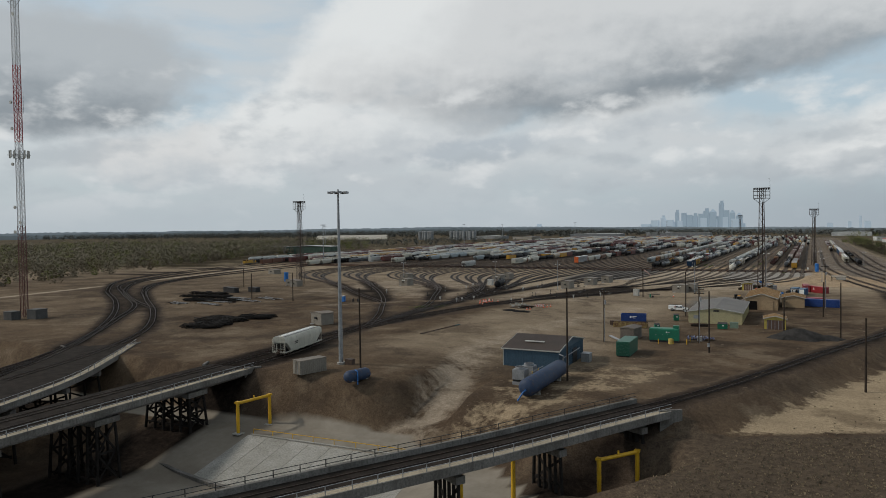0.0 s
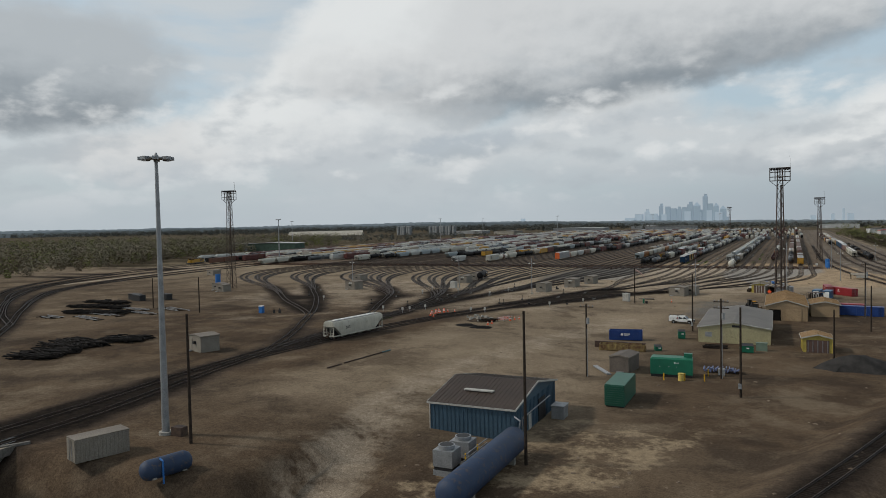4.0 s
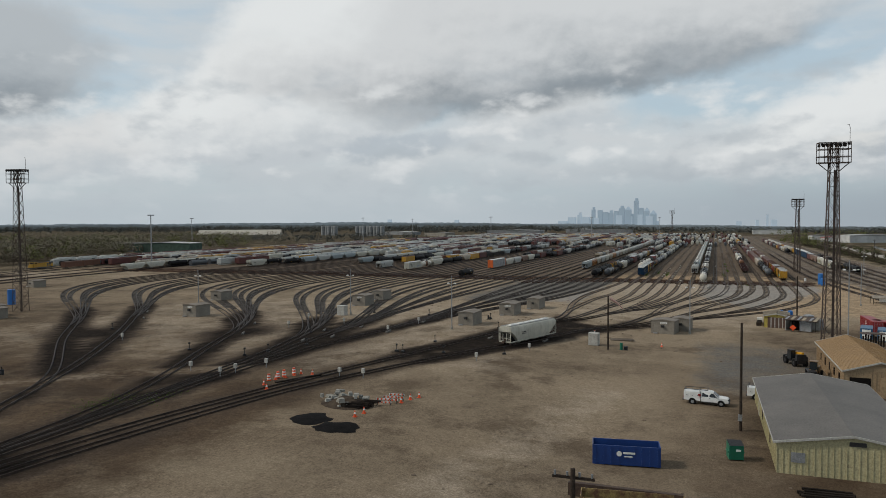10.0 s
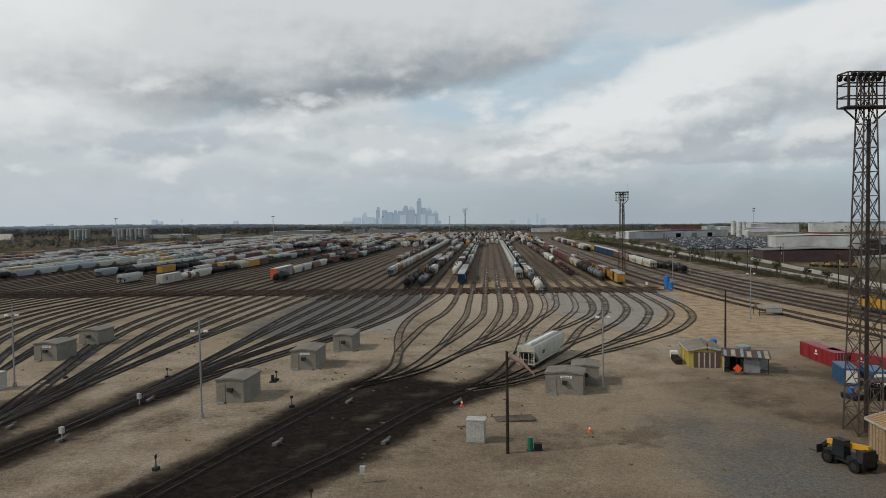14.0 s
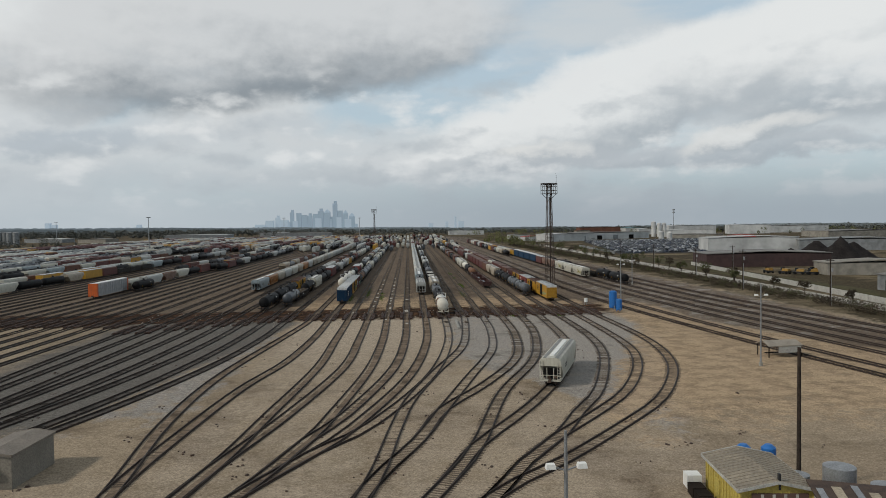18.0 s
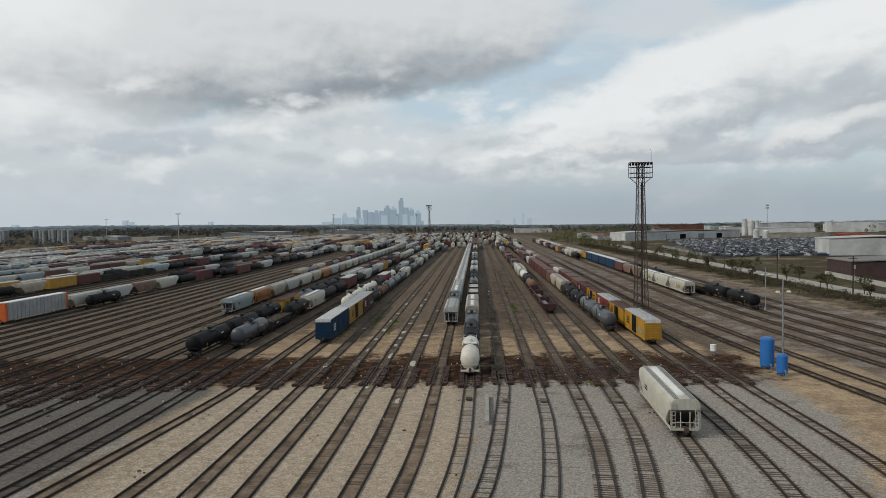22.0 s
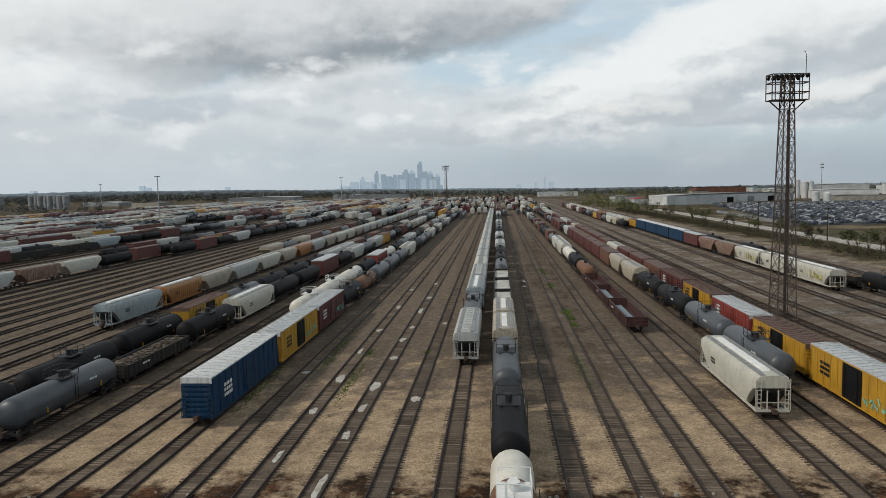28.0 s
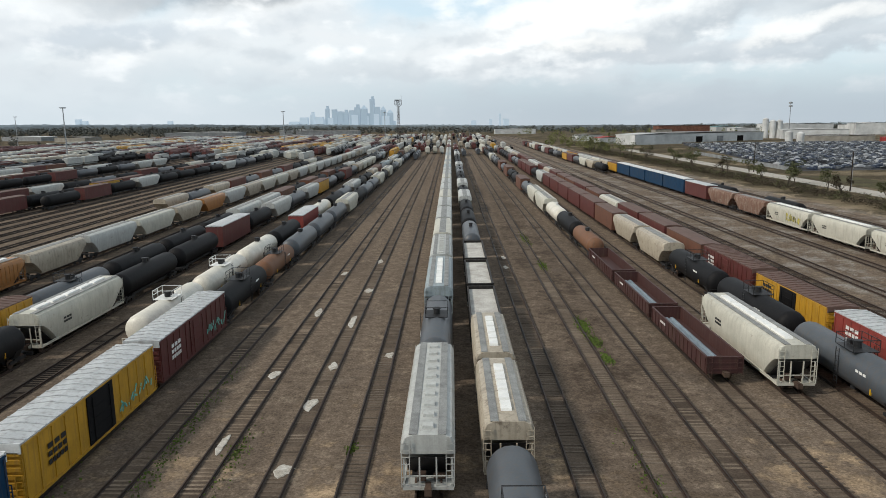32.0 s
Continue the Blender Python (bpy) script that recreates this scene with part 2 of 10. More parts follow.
GREY_ROOFING = mat("roof_walk_grating", (0.31, 0.315, 0.30), (0.20, 0.20, 0.195), 0.7, 0.3, 1.0, 20, 0.2)
BRIDGE_CONCRETE = mat("stained_bridge_concrete", (0.215, 0.205, 0.19), (0.125, 0.118, 0.108), 0.9, 0, 0.2, 4, 0.2, dirt=0.45, streak=0.5, dirt_col=(0.07, 0.062, 0.055))
WALK_TAN = mat("worn_walkway", (0.40, 0.345, 0.26), (0.27, 0.235, 0.18), 0.9, 0, 0.3, 5, 0.2, dirt=0.2)
CONCRETE = mat("weathered_concrete", (0.36, 0.35, 0.32), (0.25, 0.24, 0.21), 0.9, 0, 0.15, 4, 0.2, dirt=0.35, dirt_col=(0.13, 0.12, 0.1))
WOOD_POLE = mat("creosote_pole", (0.055, 0.042, 0.034), (0.03, 0.024, 0.02), 0.9, 0, 2.0, 12, 0.3)
TIMBER_DARK = mat("dark_timber", (0.03, 0.027, 0.025), (0.018, 0.016, 0.015), 0.9, 0, 1.0, 8, 0.3)
BLACK_RUBBER = mat("black_rubber", (0.02, 0.02, 0.02), (0.014, 0.014, 0.014), 0.9)
GLASS_DARK = mat("dark_glass", (0.02, 0.025, 0.03), (0.015, 0.018, 0.02), 0.08, 0, bump=0)
YELLOW = paint("safety_yellow", (0.62, 0.36, 0.02))
FADED_YELLOW = paint("faded_machine_yellow", (0.30, 0.17, 0.03), dirt=0.5)
RED_ORANGE = paint("safety_orange", (0.75, 0.09, 0.02), dirt=0.1)
WHITE = paint("white_paint", (0.75, 0.75, 0.72))

# ---- mesh tools ----
class Mesh:
    """Gathers boxes, tubes and lofts into one mesh."""

    def __init__(self):
        self.v, self.f = [], []

    def add(self, verts, faces):
        k = len(self.v)
        self.v += [tuple(p) for p in verts]
        self.f += [tuple(k + i for i in f) for f in faces]
        return self

    def box(self, x, y, z, sx, sy, sz, rz=0.0, top=1.0):
        """A box with its middle at x, y, z; top: how much its upper face narrows."""
        c, s, out = math.cos(rz), math.sin(rz), []
        for dz in (-0.5, 0.5):
            k = top if dz > 0 else 1.0
            for ax, ay in ((-0.5, -0.5), (0.5, -0.5), (0.5, 0.5), (-0.5, 0.5)):
                px, py = ax * sx * k, ay * sy * k
                out.append((x + c * px - s * py, y + s * px + c * py, z + dz * sz))
        return self.add(out, [(3, 2, 1, 0), (4, 5, 6, 7), (0, 1, 5, 4), (1, 2, 6, 5), (2, 3, 7, 6), (3, 0, 4, 7)])

    def bar(self, a, b, w, h=None):
        """A square bar from a to b."""
        a, b, h = Vector(a), Vector(b), h or w
        d = (b - a).normalized()
        side = d.cross(Vector((0, 0, 1)))
        side = side.normalized() if side.length > 1e-4 else Vector((1, 0, 0))
        top = side.cross(d)
        out = [p + sx * side * w / 2 + sz * top * h / 2 for p in (a, b) for sx, sz in ((-1, -1), (1, -1), (1, 1), (-1, 1))]
        return self.add(out, [(3, 2, 1, 0), (4, 5, 6, 7), (0, 1, 5, 4), (1, 2, 6, 5), (2, 3, 7, 6), (3, 0, 4, 7)])

    def tube(self, a, b, r0, r1=None, n=10, caps=True):
        a, b, r1 = Vector(a), Vector(b), r0 if r1 is None else r1
        d = (b - a).normalized()
        u = d.orthogonal().normalized()
        w = d.cross(u)
        out = [p + r * (math.cos(2 * math.pi * i / n) * u + math.sin(2 * math.pi * i / n) * w) for p, r in ((a, r0), (b, r1)) for i in range(n)]
        faces = [(i, (i + 1) % n, n + (i + 1) % n, n + i) for i in range(n)]
        if caps:
            faces += [tuple(range(n - 1, -1, -1)), tuple(range(n, 2 * n))]
        return self.add(out, faces)

    def rings(self, rings, closed=True):
        """A loft through rings of equally many points."""
        n, k = len(rings[0]), len(rings)
        faces = [(j * n + i, j * n + (i + 1) % n, (j + 1) * n + (i + 1) % n, (j + 1) * n + i) for j in range(k - 1) for i in range(n)]
        if closed:
            faces += [tuple(range(n - 1, -1, -1)), tuple(range((k - 1) * n, k * n))]
        return self.add([p for r in rings for p in r], faces)

    def ball(self, x, y, z, rx, ry, rz, n=8, k=5):
        rings = []
        for j in range(1, k):
            a = math.pi * j / k - math.pi / 2
            rings.append([(x + rx * math.cos(a) * math.cos(2 * math.pi * i / n), y + ry * math.cos(a) * math.sin(2 * math.pi * i / n), z + rz * math.sin(a)) for i in range(n)])
        return self.rings(rings)

    def data(self, name, material, smooth=False):
        me = bpy.data.meshes.new(name)
        me.from_pydata(self.v, [], self.f)
        me.materials.append(material)
        if smooth:
            me.polygons.foreach_set("use_smooth", [True] * len(me.polygons))
            me.set_sharp_from_angle(angle=radians(35))
        return me


def part(name, mesh, material, parent, label="", smooth=False, kind=""):
    ob = new(name, mesh.data(name, material, smooth))
    ob.parent = parent
    return tagged(ob, label, kind=kind)


def lone(name, mesh, material, label, category, group="", kind="", smooth=False, m=None):
    """A thing that is a single mesh."""
    ob = new(name, mesh.data(name, material, smooth))
    if m is not None:
        ob.matrix_basis = m
    return tagged(ob, label, category, group, kind)


def thing(name, x, y, z, rz, label, category, group=""):
    ob = new(name)
    ob.empty_display_size = 0.3
    ob.matrix_basis = pose(x, y, z, 0, 0, rz)
    return tagged(ob, label, category, group)


def smooth01(a, b, v):
    u = min(1.0, max(0.0, (v - a) / (b - a)))
    return u * u * (3 - 2 * u)


CHANNEL = [(-330, 92), (-150, 76), (-85, 76), (-58, 78), (-40, 58), (-15, 25), (40, -30)]
EMBANKED = [(-75, -33), (-62, 2), (-43, 37), (-30, 59), (-21.5, 75), (-11.5, 94), (-1.5, 117), (10, 147), (25.5, 191), (35.5, 235)]


RAMP = [(-59, 81, -6.0), (-54.5, 90, -4.6), (-53.5, 103, -1.6), (-57.5, 122, 1.1)]  # the dirt ramp out of the underpass


def channel_distance(x, y):
    best = 1e9
    for (ax, ay), (bx, by) in zip(CHANNEL, CHANNEL[1:]):
        ux, uy = bx - ax, by - ay
        k = min(1.0, max(0.0, ((x - ax) * ux + (y - ay) * uy) / (ux * ux + uy * uy)))
        best = min(best, math.hypot(x - ax - k * ux, y - ay - k * uy))
    return best


def yard_height(x, y):
    """The yard's ground: flat in the bowl, rising gently to the hump."""
    return smooth01(-38, -78, x) * 2.3 * min(1.0, max(0.0, (430 - y) / 260)) if x < -38 else 0.0


def height(x, y):
    """The yard with the drainage channel cut into it."""
    z = yard_height(x, y)
    if y < 140 and -330 < x < 60:
        d = channel_distance(x, y)
        if d < 32:
            k = smooth01(-38, -58, x) if y > 77 else 0.0  # the steep north bank
            z -= (z + 6.0) * (1 - smooth01(13 - 6 * k, 27 - 13.5 * k, d))
        if 24 < y < 77 and -125 < x < -38:  # the paved side falls on to the channel's floor
            z = min(z, -6.0 - 3.4 * min(1.0, max(0.0, (76 - y) / 14.5)) * smooth01(-125, -112, x) * smooth01(-38, -46, x) + 11.0 * smooth01(42, 25, y))
        for (ax, ay, az), (bx, by, bz) in zip(RAMP, RAMP[1:]):
            ux, uy = bx - ax, by - ay
            k = min(1.0, max(0.0, ((x - ax) * ux + (y - ay) * uy) / (ux * ux + uy * uy)))
            z = min(z, az + (bz - az) * k + max(0.0, math.hypot(x - ax - k * ux, y - ay - k * uy) - 4.0) * 1.3)
    z -= max(0.0, z + 6.3) * (1 - smooth01(4.5, 10.0, math.hypot(x + 17.5, y - 73.5)))  # the lane under the clearance frame
    if 86 < y < 270 and -40 < x < 60:
        best = 1e9
        for (ax, ay), (bx, by) in zip(EMBANKED, EMBANKED[1:]):
            ux, uy = bx - ax, by - ay
            k = min(1.0, max(0.0, ((x - ax) * ux + (y - ay) * uy) / (ux * ux + uy * uy)))
            best = min(best, math.hypot(x - ax - k * ux, y - ay - k * uy))
        z = max(z, bank_height(y) - max(0.0, best - 3.2) / 1.9)
    return z


def plain_fall(x, y):
    """How far the plain beyond the yard has fallen, more to the east."""
    r = math.hypot(x, y - 150)
    return 0.0115 * max(0.0, r - 1250) * smooth01(-28, 14, math.degrees(math.atan2(x, y - 150)))


def bank_height(y):
    """The embankment on which the main line nears its bridge."""
    return 3.0 * smooth01(262, 130, y)


def rail_height(x, y, kind):
    return bank_height(y) if kind == "main" and y < 265 else yard_height(x, y)

# ---- tracks: the plan ----
LEAN = 0.019  # the bowl's tracks run this much off +Y


def spline(pts, step=3.0):
    """A smooth line through the points, cut into short pieces."""
    p = [Vector(q) for q in pts]
    p = [2 * p[0] - p[1]] + p + [2 * p[-1] - p[-2]]
    out = []
    for a, b, c, d in zip(p, p[1:], p[2:], p[3:]):
        n = max(2, int((c - b).length / step))
        for i in range(n):
            t = i / n
            out.append(0.5 * (2 * b + (c - a) * t + (2 * a - 5 * b + 4 * c - d) * t * t + (3 * b - a - 3 * c + d) * t ** 3))
    return out + [p[-2]]


def bezier(p0, d0, p3, d3, h0, h3, n=22):
    p0, p3 = Vector(p0), Vector(p3)
    p1, p2 = p0 + Vector(d0).normalized() * h0, p3 - Vector(d3).normalized() * h3
    out = []
    for i in range(n + 1):
        t = i / n
        out.append((1 - t) ** 3 * p0 + 3 * t * (1 - t) ** 2 * p1 + 3 * t * t * (1 - t) * p2 + t ** 3 * p3)
    return out


LEADS = {
    "hump_a": [(-91, -60), (-94, 20), (-95, 60), (-95.5, 100), (-100, 125), (-104, 150), (-107, 170)],
    "hump_b": [(-96, -60), (-99, 20), (-100, 60), (-101, 100), (-104.5, 128), (-106, 150), (-108, 165)],
    "f": [(-104, 150), (-113, 170), (-124, 190), (-137, 210), (-167, 239), (-184.5, 258), (-200, 274)],
    "g": [(-124, 190), (-137, 213), (-150, 233), (-165.6, 255), (-182, 276), (-193, 290)],
    "e": [(-105, 155), (-110, 190), (-117, 213), (-128, 238), (-140, 266), (-147, 280)],
    "d": [(-106, 160), (-108, 190), (-110.6, 211), (-114, 237), (-119, 260), (-123, 275)],
    "c": [(-105.5, 158), (-107.5, 190), (-110, 212), (-112, 240), (-114.5, 262), (-116, 285)],
    "b": [(-105, 155), (-106, 190), (-108.5, 213), (-109, 235), (-108, 255), (-105, 277), (-103.5, 300)],
    "a": [(-104, 150), (-101, 185), (-97, 207), (-91, 232), (-85.3, 253), (-78.7, 279), (-73.2, 299.7)],
    "z": [(-102, 145), (-98.5, 178), (-95, 200), (-91, 217), (-84, 236), (-77.5, 252), (-69.2, 270), (-66, 279), (-61.5, 291), (-55.5, 302)],
}
BOWL = {  # lead: the tracks' places at y 450
    "z": [7.6 - 4.9 * k for k in range(8)],
    "a": [-31.6 - 4.9 * k for k in range(8)],
    "b": [-71.9 - 4.97 * k for k in range(8)],
    "c": [-113 - 5.1 * k for k in range(8)],
    "d": [-155.5 - 5.1 * k for k in range(8)],
    "e": [-198 - 5.1 * k for k in range(9)],
    "g": [-246 - 5.2 * k for k in range(6)],
    "f": [-279 - 5.2 * k for k in range(6)],
}


# turnouts between a lead's end and the straight tracks: one way for each track
Z_STEM_L, Z_STEM_M, Z_STEM_R = [(-51, 313), (-46.6, 331.6)], [(-48.5, 312), (-40.1, 330.4), (-35.4, 342.3)], [(-46, 311), (-35.5, 328)]
A_STEM_L, A_STEM_M, A_STEM_R = [(-69.3, 315), (-69.6, 330)], [(-66.3, 315), (-62.3, 336)], [(-63.8, 314), (-58.4, 329)]
WAYS = {
    "z": [Z_STEM_R + [(-27, 336.8), (-17.6, 347.7), (-8.1, 360), (0.4, 377), (5, 393), (7.2, 412)],
          Z_STEM_R + [(-31.2, 336.4), (-25.4, 345.3), (-19.5, 352.9), (-11, 365.4), (-2.7, 385), (1.2, 405)],
          Z_STEM_R + [(-31.2, 336.4), (-25.4, 345.3), (-21, 354.4), (-14.6, 367), (-6.3, 393), (-3.2, 415)],
          Z_STEM_M + [(-30.1, 351.6), (-23.7, 363.7), (-16, 382.1), (-9.8, 407)],
          Z_STEM_M + [(-28.9, 366), (-19.4, 391), (-13.8, 420)],
          Z_STEM_L + [(-41.7, 345), (-38, 357.9), (-30.7, 371.6), (-22.5, 392), (-18.4, 418)],
          Z_STEM_L + [(-41.7, 345), (-38, 357.9), (-32.8, 375.8), (-26, 399.5), (-22.9, 424)],
          Z_STEM_L + [(-44.3, 349.6), (-42.3, 362.9), (-37.8, 380.7), (-30.7, 406.6)]],
    "a": [A_STEM_R + [(-53, 341), (-47, 352), (-38.5, 379), (-33.4, 411)], A_STEM_R + [(-53, 341), (-49.2, 351), (-42, 379), (-37.9, 411)],
          A_STEM_R + [(-54, 346), (-50.6, 356), (-44.6, 385), (-42.2, 415)], A_STEM_R + [(-54, 346), (-52.2, 357), (-48.6, 385), (-46.9, 415)],
          A_STEM_M + [(-57.8, 357), (-53, 387), (-51.9, 415)], A_STEM_M + [(-60.2, 357), (-57.4, 387), (-56.8, 415)],
          A_STEM_L + [(-69, 345), (-66.9, 371), (-63.5, 392), (-61.7, 418)], A_STEM_L + [(-72, 353), (-72.2, 381), (-68.6, 418)]],
}


def bowl_x(x0, y):
    return x0 + LEAN * (y - 450)


def line_at(pts, k):
    """Place and direction at the share k of a line's length."""
    p = spline(pts, 2.0)
    lens = [(b - a).length for a, b in zip(p, p[1:])]
    left = k * sum(lens)
    for a, b, n in zip(p, p[1:], lens):
        if left <= n:
            return a.lerp(b, left / n), b - a
        left -= n
    return p[-1], p[-1] - p[-2]


BRANCH = {}  # the way from the lead into one track of the bowl
TRACKS = []  # name, line of (x, y), tie spacing, kind of ties
for key, pts in LEADS.items():
    TRACKS.append(("lead", spline(pts, 3.0), 0.53, "oily"))
for key, xs in BOWL.items():
    for i, x0 in enumerate(xs):
        k = 1.0 - (0.16 if key in "za" else 0.34) * abs(i - (len(xs) - 1) / 2) / len(xs)
        p0, d0 = line_at(LEADS[key], k)
        y1 = 448 if key in "za" else 436
        p3 = (bowl_x(x0, y1), y1)
        span = (Vector(p3) - p0).length
        if key in WAYS:
            line = spline([LEADS[key][-1], *WAYS[key][i], (bowl_x(x0, 444), 444), (bowl_x(x0, 458), 458)], 4.0)
        else:  # two tracks part from each turnout
            mate = min(i ^ 1, len(xs) - 1)
            mean = Vector((bowl_x((x0 + xs[mate]) / 2, y1), y1))
            out = (d0.normalized() * 0.55 + (mean - p0).normalized() * 0.45)
            stem = bezier(p0, out, mean, (LEAN, 1), 0.22 * span, 0.5 * span)[:7]
            d1 = stem[-1] - stem[-2]
            left = (Vector(p3) - stem[-1]).length
            line = stem[:-1] + bezier(stem[-1], d1, p3, (LEAN, 1), 0.3 * left, 0.5 * left, 16)
        far = 1500
        line += [Vector((bowl_x(x0, y), y)) for y in (470, 500, 540, 600, 700, 850, 1100, far)]
        BRANCH[key, i] = [q for q in spline(LEADS[key], 2.0) if q.y < line[0].y - 0.5] + line
        TRACKS.append(("bowl", line, 0.53, "wood" if key in "za" else "oily"))
TRACKS.append(("receiving", spline([(-132, 50), (-145, 80), (-165, 108), (-187, 134), (-217, 166), (-267, 202), (-319, 245), (-365, 323), (-398, 437), (-412, 600), (-400, 1200)], 6), 0.53, "oily"))
TRACKS.append(("receiving", spline([(-122, 30), (-135, 66), (-150, 90), (-172, 116), (-203, 146), (-240, 176), (-290, 212), (-342, 262), (-378, 330), (-410, 440), (-424, 600), (-412, 1200)], 6), 0.53, "oily"))
TRACKS.append(("receiving", spline([(-128, 62), (-140, 92), (-160, 122), (-196, 156), (-234, 186), (-275, 222), (-307, 265), (-330, 340), (-348, 450), (-352, 600), (-345, 1200)], 6), 0.53, "oily"))
TRACKS.append(("receiving", spline([(-234, 186), (-268, 214), (-303, 252), (-338, 330), (-362, 445), (-368, 600), (-360, 1200)], 6), 0.53, "oily"))
TRACKS.append(("receiving", spline([(-200, 160), (-236, 181), (-285, 218), (-330, 268), (-358, 340), (-380, 445), (-386, 600), (-378, 1200)], 6), 0.53, "oily"))


def main_x(a, y):
    return a + LEAN * (y - 560) + (12 * ((560 - y) / 160) ** 2 if y < 560 else 0)


MAINS = [16.5, 22, 31, 36.5, 42.5, 49, 55]
for j, a in enumerate(MAINS):
    line = [Vector((main_x(a, y), y)) for y in (*range(290, 560, 18), 560, 620, 700, 850, 1100, 1500)]
    if j == 0:
        line = spline(EMBANKED, 4) + line
    TRACKS.append(("main", line, 0.53, "oily"))

# ---- ground ----
ROADSIDE = [(-288, 120), (-303, 178), (-316, 232), (-325, 262), (-338, 310), (-352, 360), (-385, 455)]  # pale road along the western woods
gx = [-4200, -2500, -1500, -900, -600, -450] + [-370 + 2.6 * i for i in range(176)] + [110, 150, 220, 320, 420, 500, 650, 800, 1100, 1400, 1900, 2400, 4200]
gy = [-4200, -1500, -500, -200, -80, -30, 0] + [14 + 2.6 * i for i in range(180)] + [500, 540, 600, 680, 800, 1000, 1250, 1400, 1700, 2000, 2500, 3000, 3800, 4600]
GX, GY = np.meshgrid(np.array(gx, float), np.array(gy, float))


def near_lines(lines, reach):
    """1 on the lines, falling to 0 at the reach."""
    best = np.full(GX.shape, 1e9)
    for pts in lines:
        for a, b in zip(pts, pts[1:]):
            ux, uy = b[0] - a[0], b[1] - a[1]
            k = np.clip(((GX - a[0]) * ux + (GY - a[1]) * uy) / (ux * ux + uy * uy + 1e-9), 0, 1)
            best = np.minimum(best, np.hypot(GX - a[0] - k * ux, GY - a[1] - k * uy))
    return np.clip(1 - best / reach, 0, 1)


def soft(a, b, v):
    u = np.clip((v - a) / (b - a), 0, 1)
    return u * u * (3 - 2 * u)


lead_lines = [p for n, p, *_ in TRACKS if n == "lead"]
oil_and_shade = 1.55 * near_lines(lead_lines, 5.3) * soft(135, 170, GY) * (1 - 0.4 * soft(280, 312, GY))
oil_and_shade = oil_and_shade * (1 - 0.5 * soft(-112, -100, GX) * soft(252, 236, GY) * soft(168, 190, GY)) * (1 - 0.4 * soft(222, 205, GY))
z_lead = spline(LEADS["z"], 3.0)
oil_and_shade = np.maximum(oil_and_shade, 2.2 * near_lines([[q for q in z_lead if q.y > 244], [Vector((q.x - 8, q.y + 2)) for q in z_lead if q.y > 248]], 5.4))
oil_and_shade = np.maximum(oil_and_shade, 1.4 * near_lines([p[:5] for n, p, *_ in TRACKS if n == "bowl"], 4.5) * soft(335, 300, GY))
oil_and_shade = np.maximum(oil_and_shade, 0.1 * soft(12, 20, GX) * soft(66, 58, GX) * soft(330, 400, GY))
oil_and_shade = np.maximum(oil_and_shade, 1.2 * near_lines([p[::2] for n, p, *_ in TRACKS if n in ("receiving",)], 4.5))
roadside = near_lines([ROADSIDE], 4.0)
oil_and_shade = np.maximum(oil_and_shade, near_lines([p[::3] for n, p, *_ in TRACKS if n == "main"], 5.0) * (1.1 - 0.95 * soft(300, 360, GY)))
oil_and_shade = np.maximum(oil_and_shade, (0.8 + 1.1 * soft(140, 105, GY)) * near_lines([LEADS["hump_a"], LEADS["hump_b"]], 6.0))
oil_and_shade = np.maximum(oil_and_shade, 0.12 * soft(-52, -70, GX) * soft(300, 400, GY))
# dark ground strip east of the tank cars, their shadow painted in with it
oil_and_shade = np.maximum(oil_and_shade, 0.33 * soft(-28, -24, GX - LEAN * (GY - 450)) * soft(-13, -17, GX - LEAN * (GY - 450)) * soft(480, 500, GY) * soft(800, 680, GY))
brake = np.exp(-((GY - 456 - 0.02 * np.minimum(0, GX + 60)) / 7.5) ** 2) * soft(20, 8, GX)  # oily band at the retarders
oil_and_shade = np.clip(oil_and_shade, 0, 1)
rust = np.clip(1.15 * np.maximum(brake, 0.75 * np.exp(-((GY - 464) / 7) ** 2) * soft(20, 8, GX)) * soft(-420, -330, GX), 0, 1)
gravel = np.maximum(soft(-35, -29, GX + 0.4 * np.minimum(0, GY - 392)) * soft(17, 8, GX - 0.3 * np.minimum(0, GY - 420)) * soft(300, 330, GY) * soft(474, 452, GY), 0)
gravel = np.maximum(gravel, 0.9 * soft(-68, -73, GX) * soft(-112, -104, GX) * soft(335, 380, GY) * soft(470, 445, GY))
gravel = np.maximum(gravel, 0.35 * soft(10, 22, GX) * soft(380, 430, GY) * soft(78, 70, GX))
gravel = np.maximum(gravel, 0.75 * np.exp(-((GX + 24) / 10) ** 2 - ((GY - 262) / 16) ** 2))
chan = np.array([[channel_distance(x, y) if (y < 140 and -330 < x < 70) else 99 for x in gx] for y in gy])
road = near_lines([[(-150, 190), (-128, 213), (-117, 220.5), (-110, 226), (-108, 240), (-110, 265), (-115, 309)]], 6.0)
conc = soft(31, 29.5, chan) * soft(-47, -54, GX - 0.3 * np.maximum(0, GY - 60))
conc = np.maximum(conc, soft(17, 15, chan))
conc = np.where((GY > 77) & (GX < -30), soft(9.0, 7.0, chan) * soft(-42, -46, GX), conc)
conc = np.maximum(conc, soft(-46, -54, GX) * soft(77, 75.5, GY) * soft(-94, -87, GX))
conc = conc * np.where(GY < 77, soft(-96, -88, GX), 1.0)
grass = np.clip(soft(60, 74, GX) + soft(-395, -430, GX - 0.35 * np.minimum(0, GY - 430)) + soft(1400, 1700, GY), 0, 1)
grass = np.maximum(grass, 0.42 * soft(-20, -8, GX - 0.45 * (GY - 95)) * soft(150, 120, GY - 0.8 * GX))
bowl = soft(452, 470, GY) * soft(70, 60, GX) * soft(-420, -400, GX)
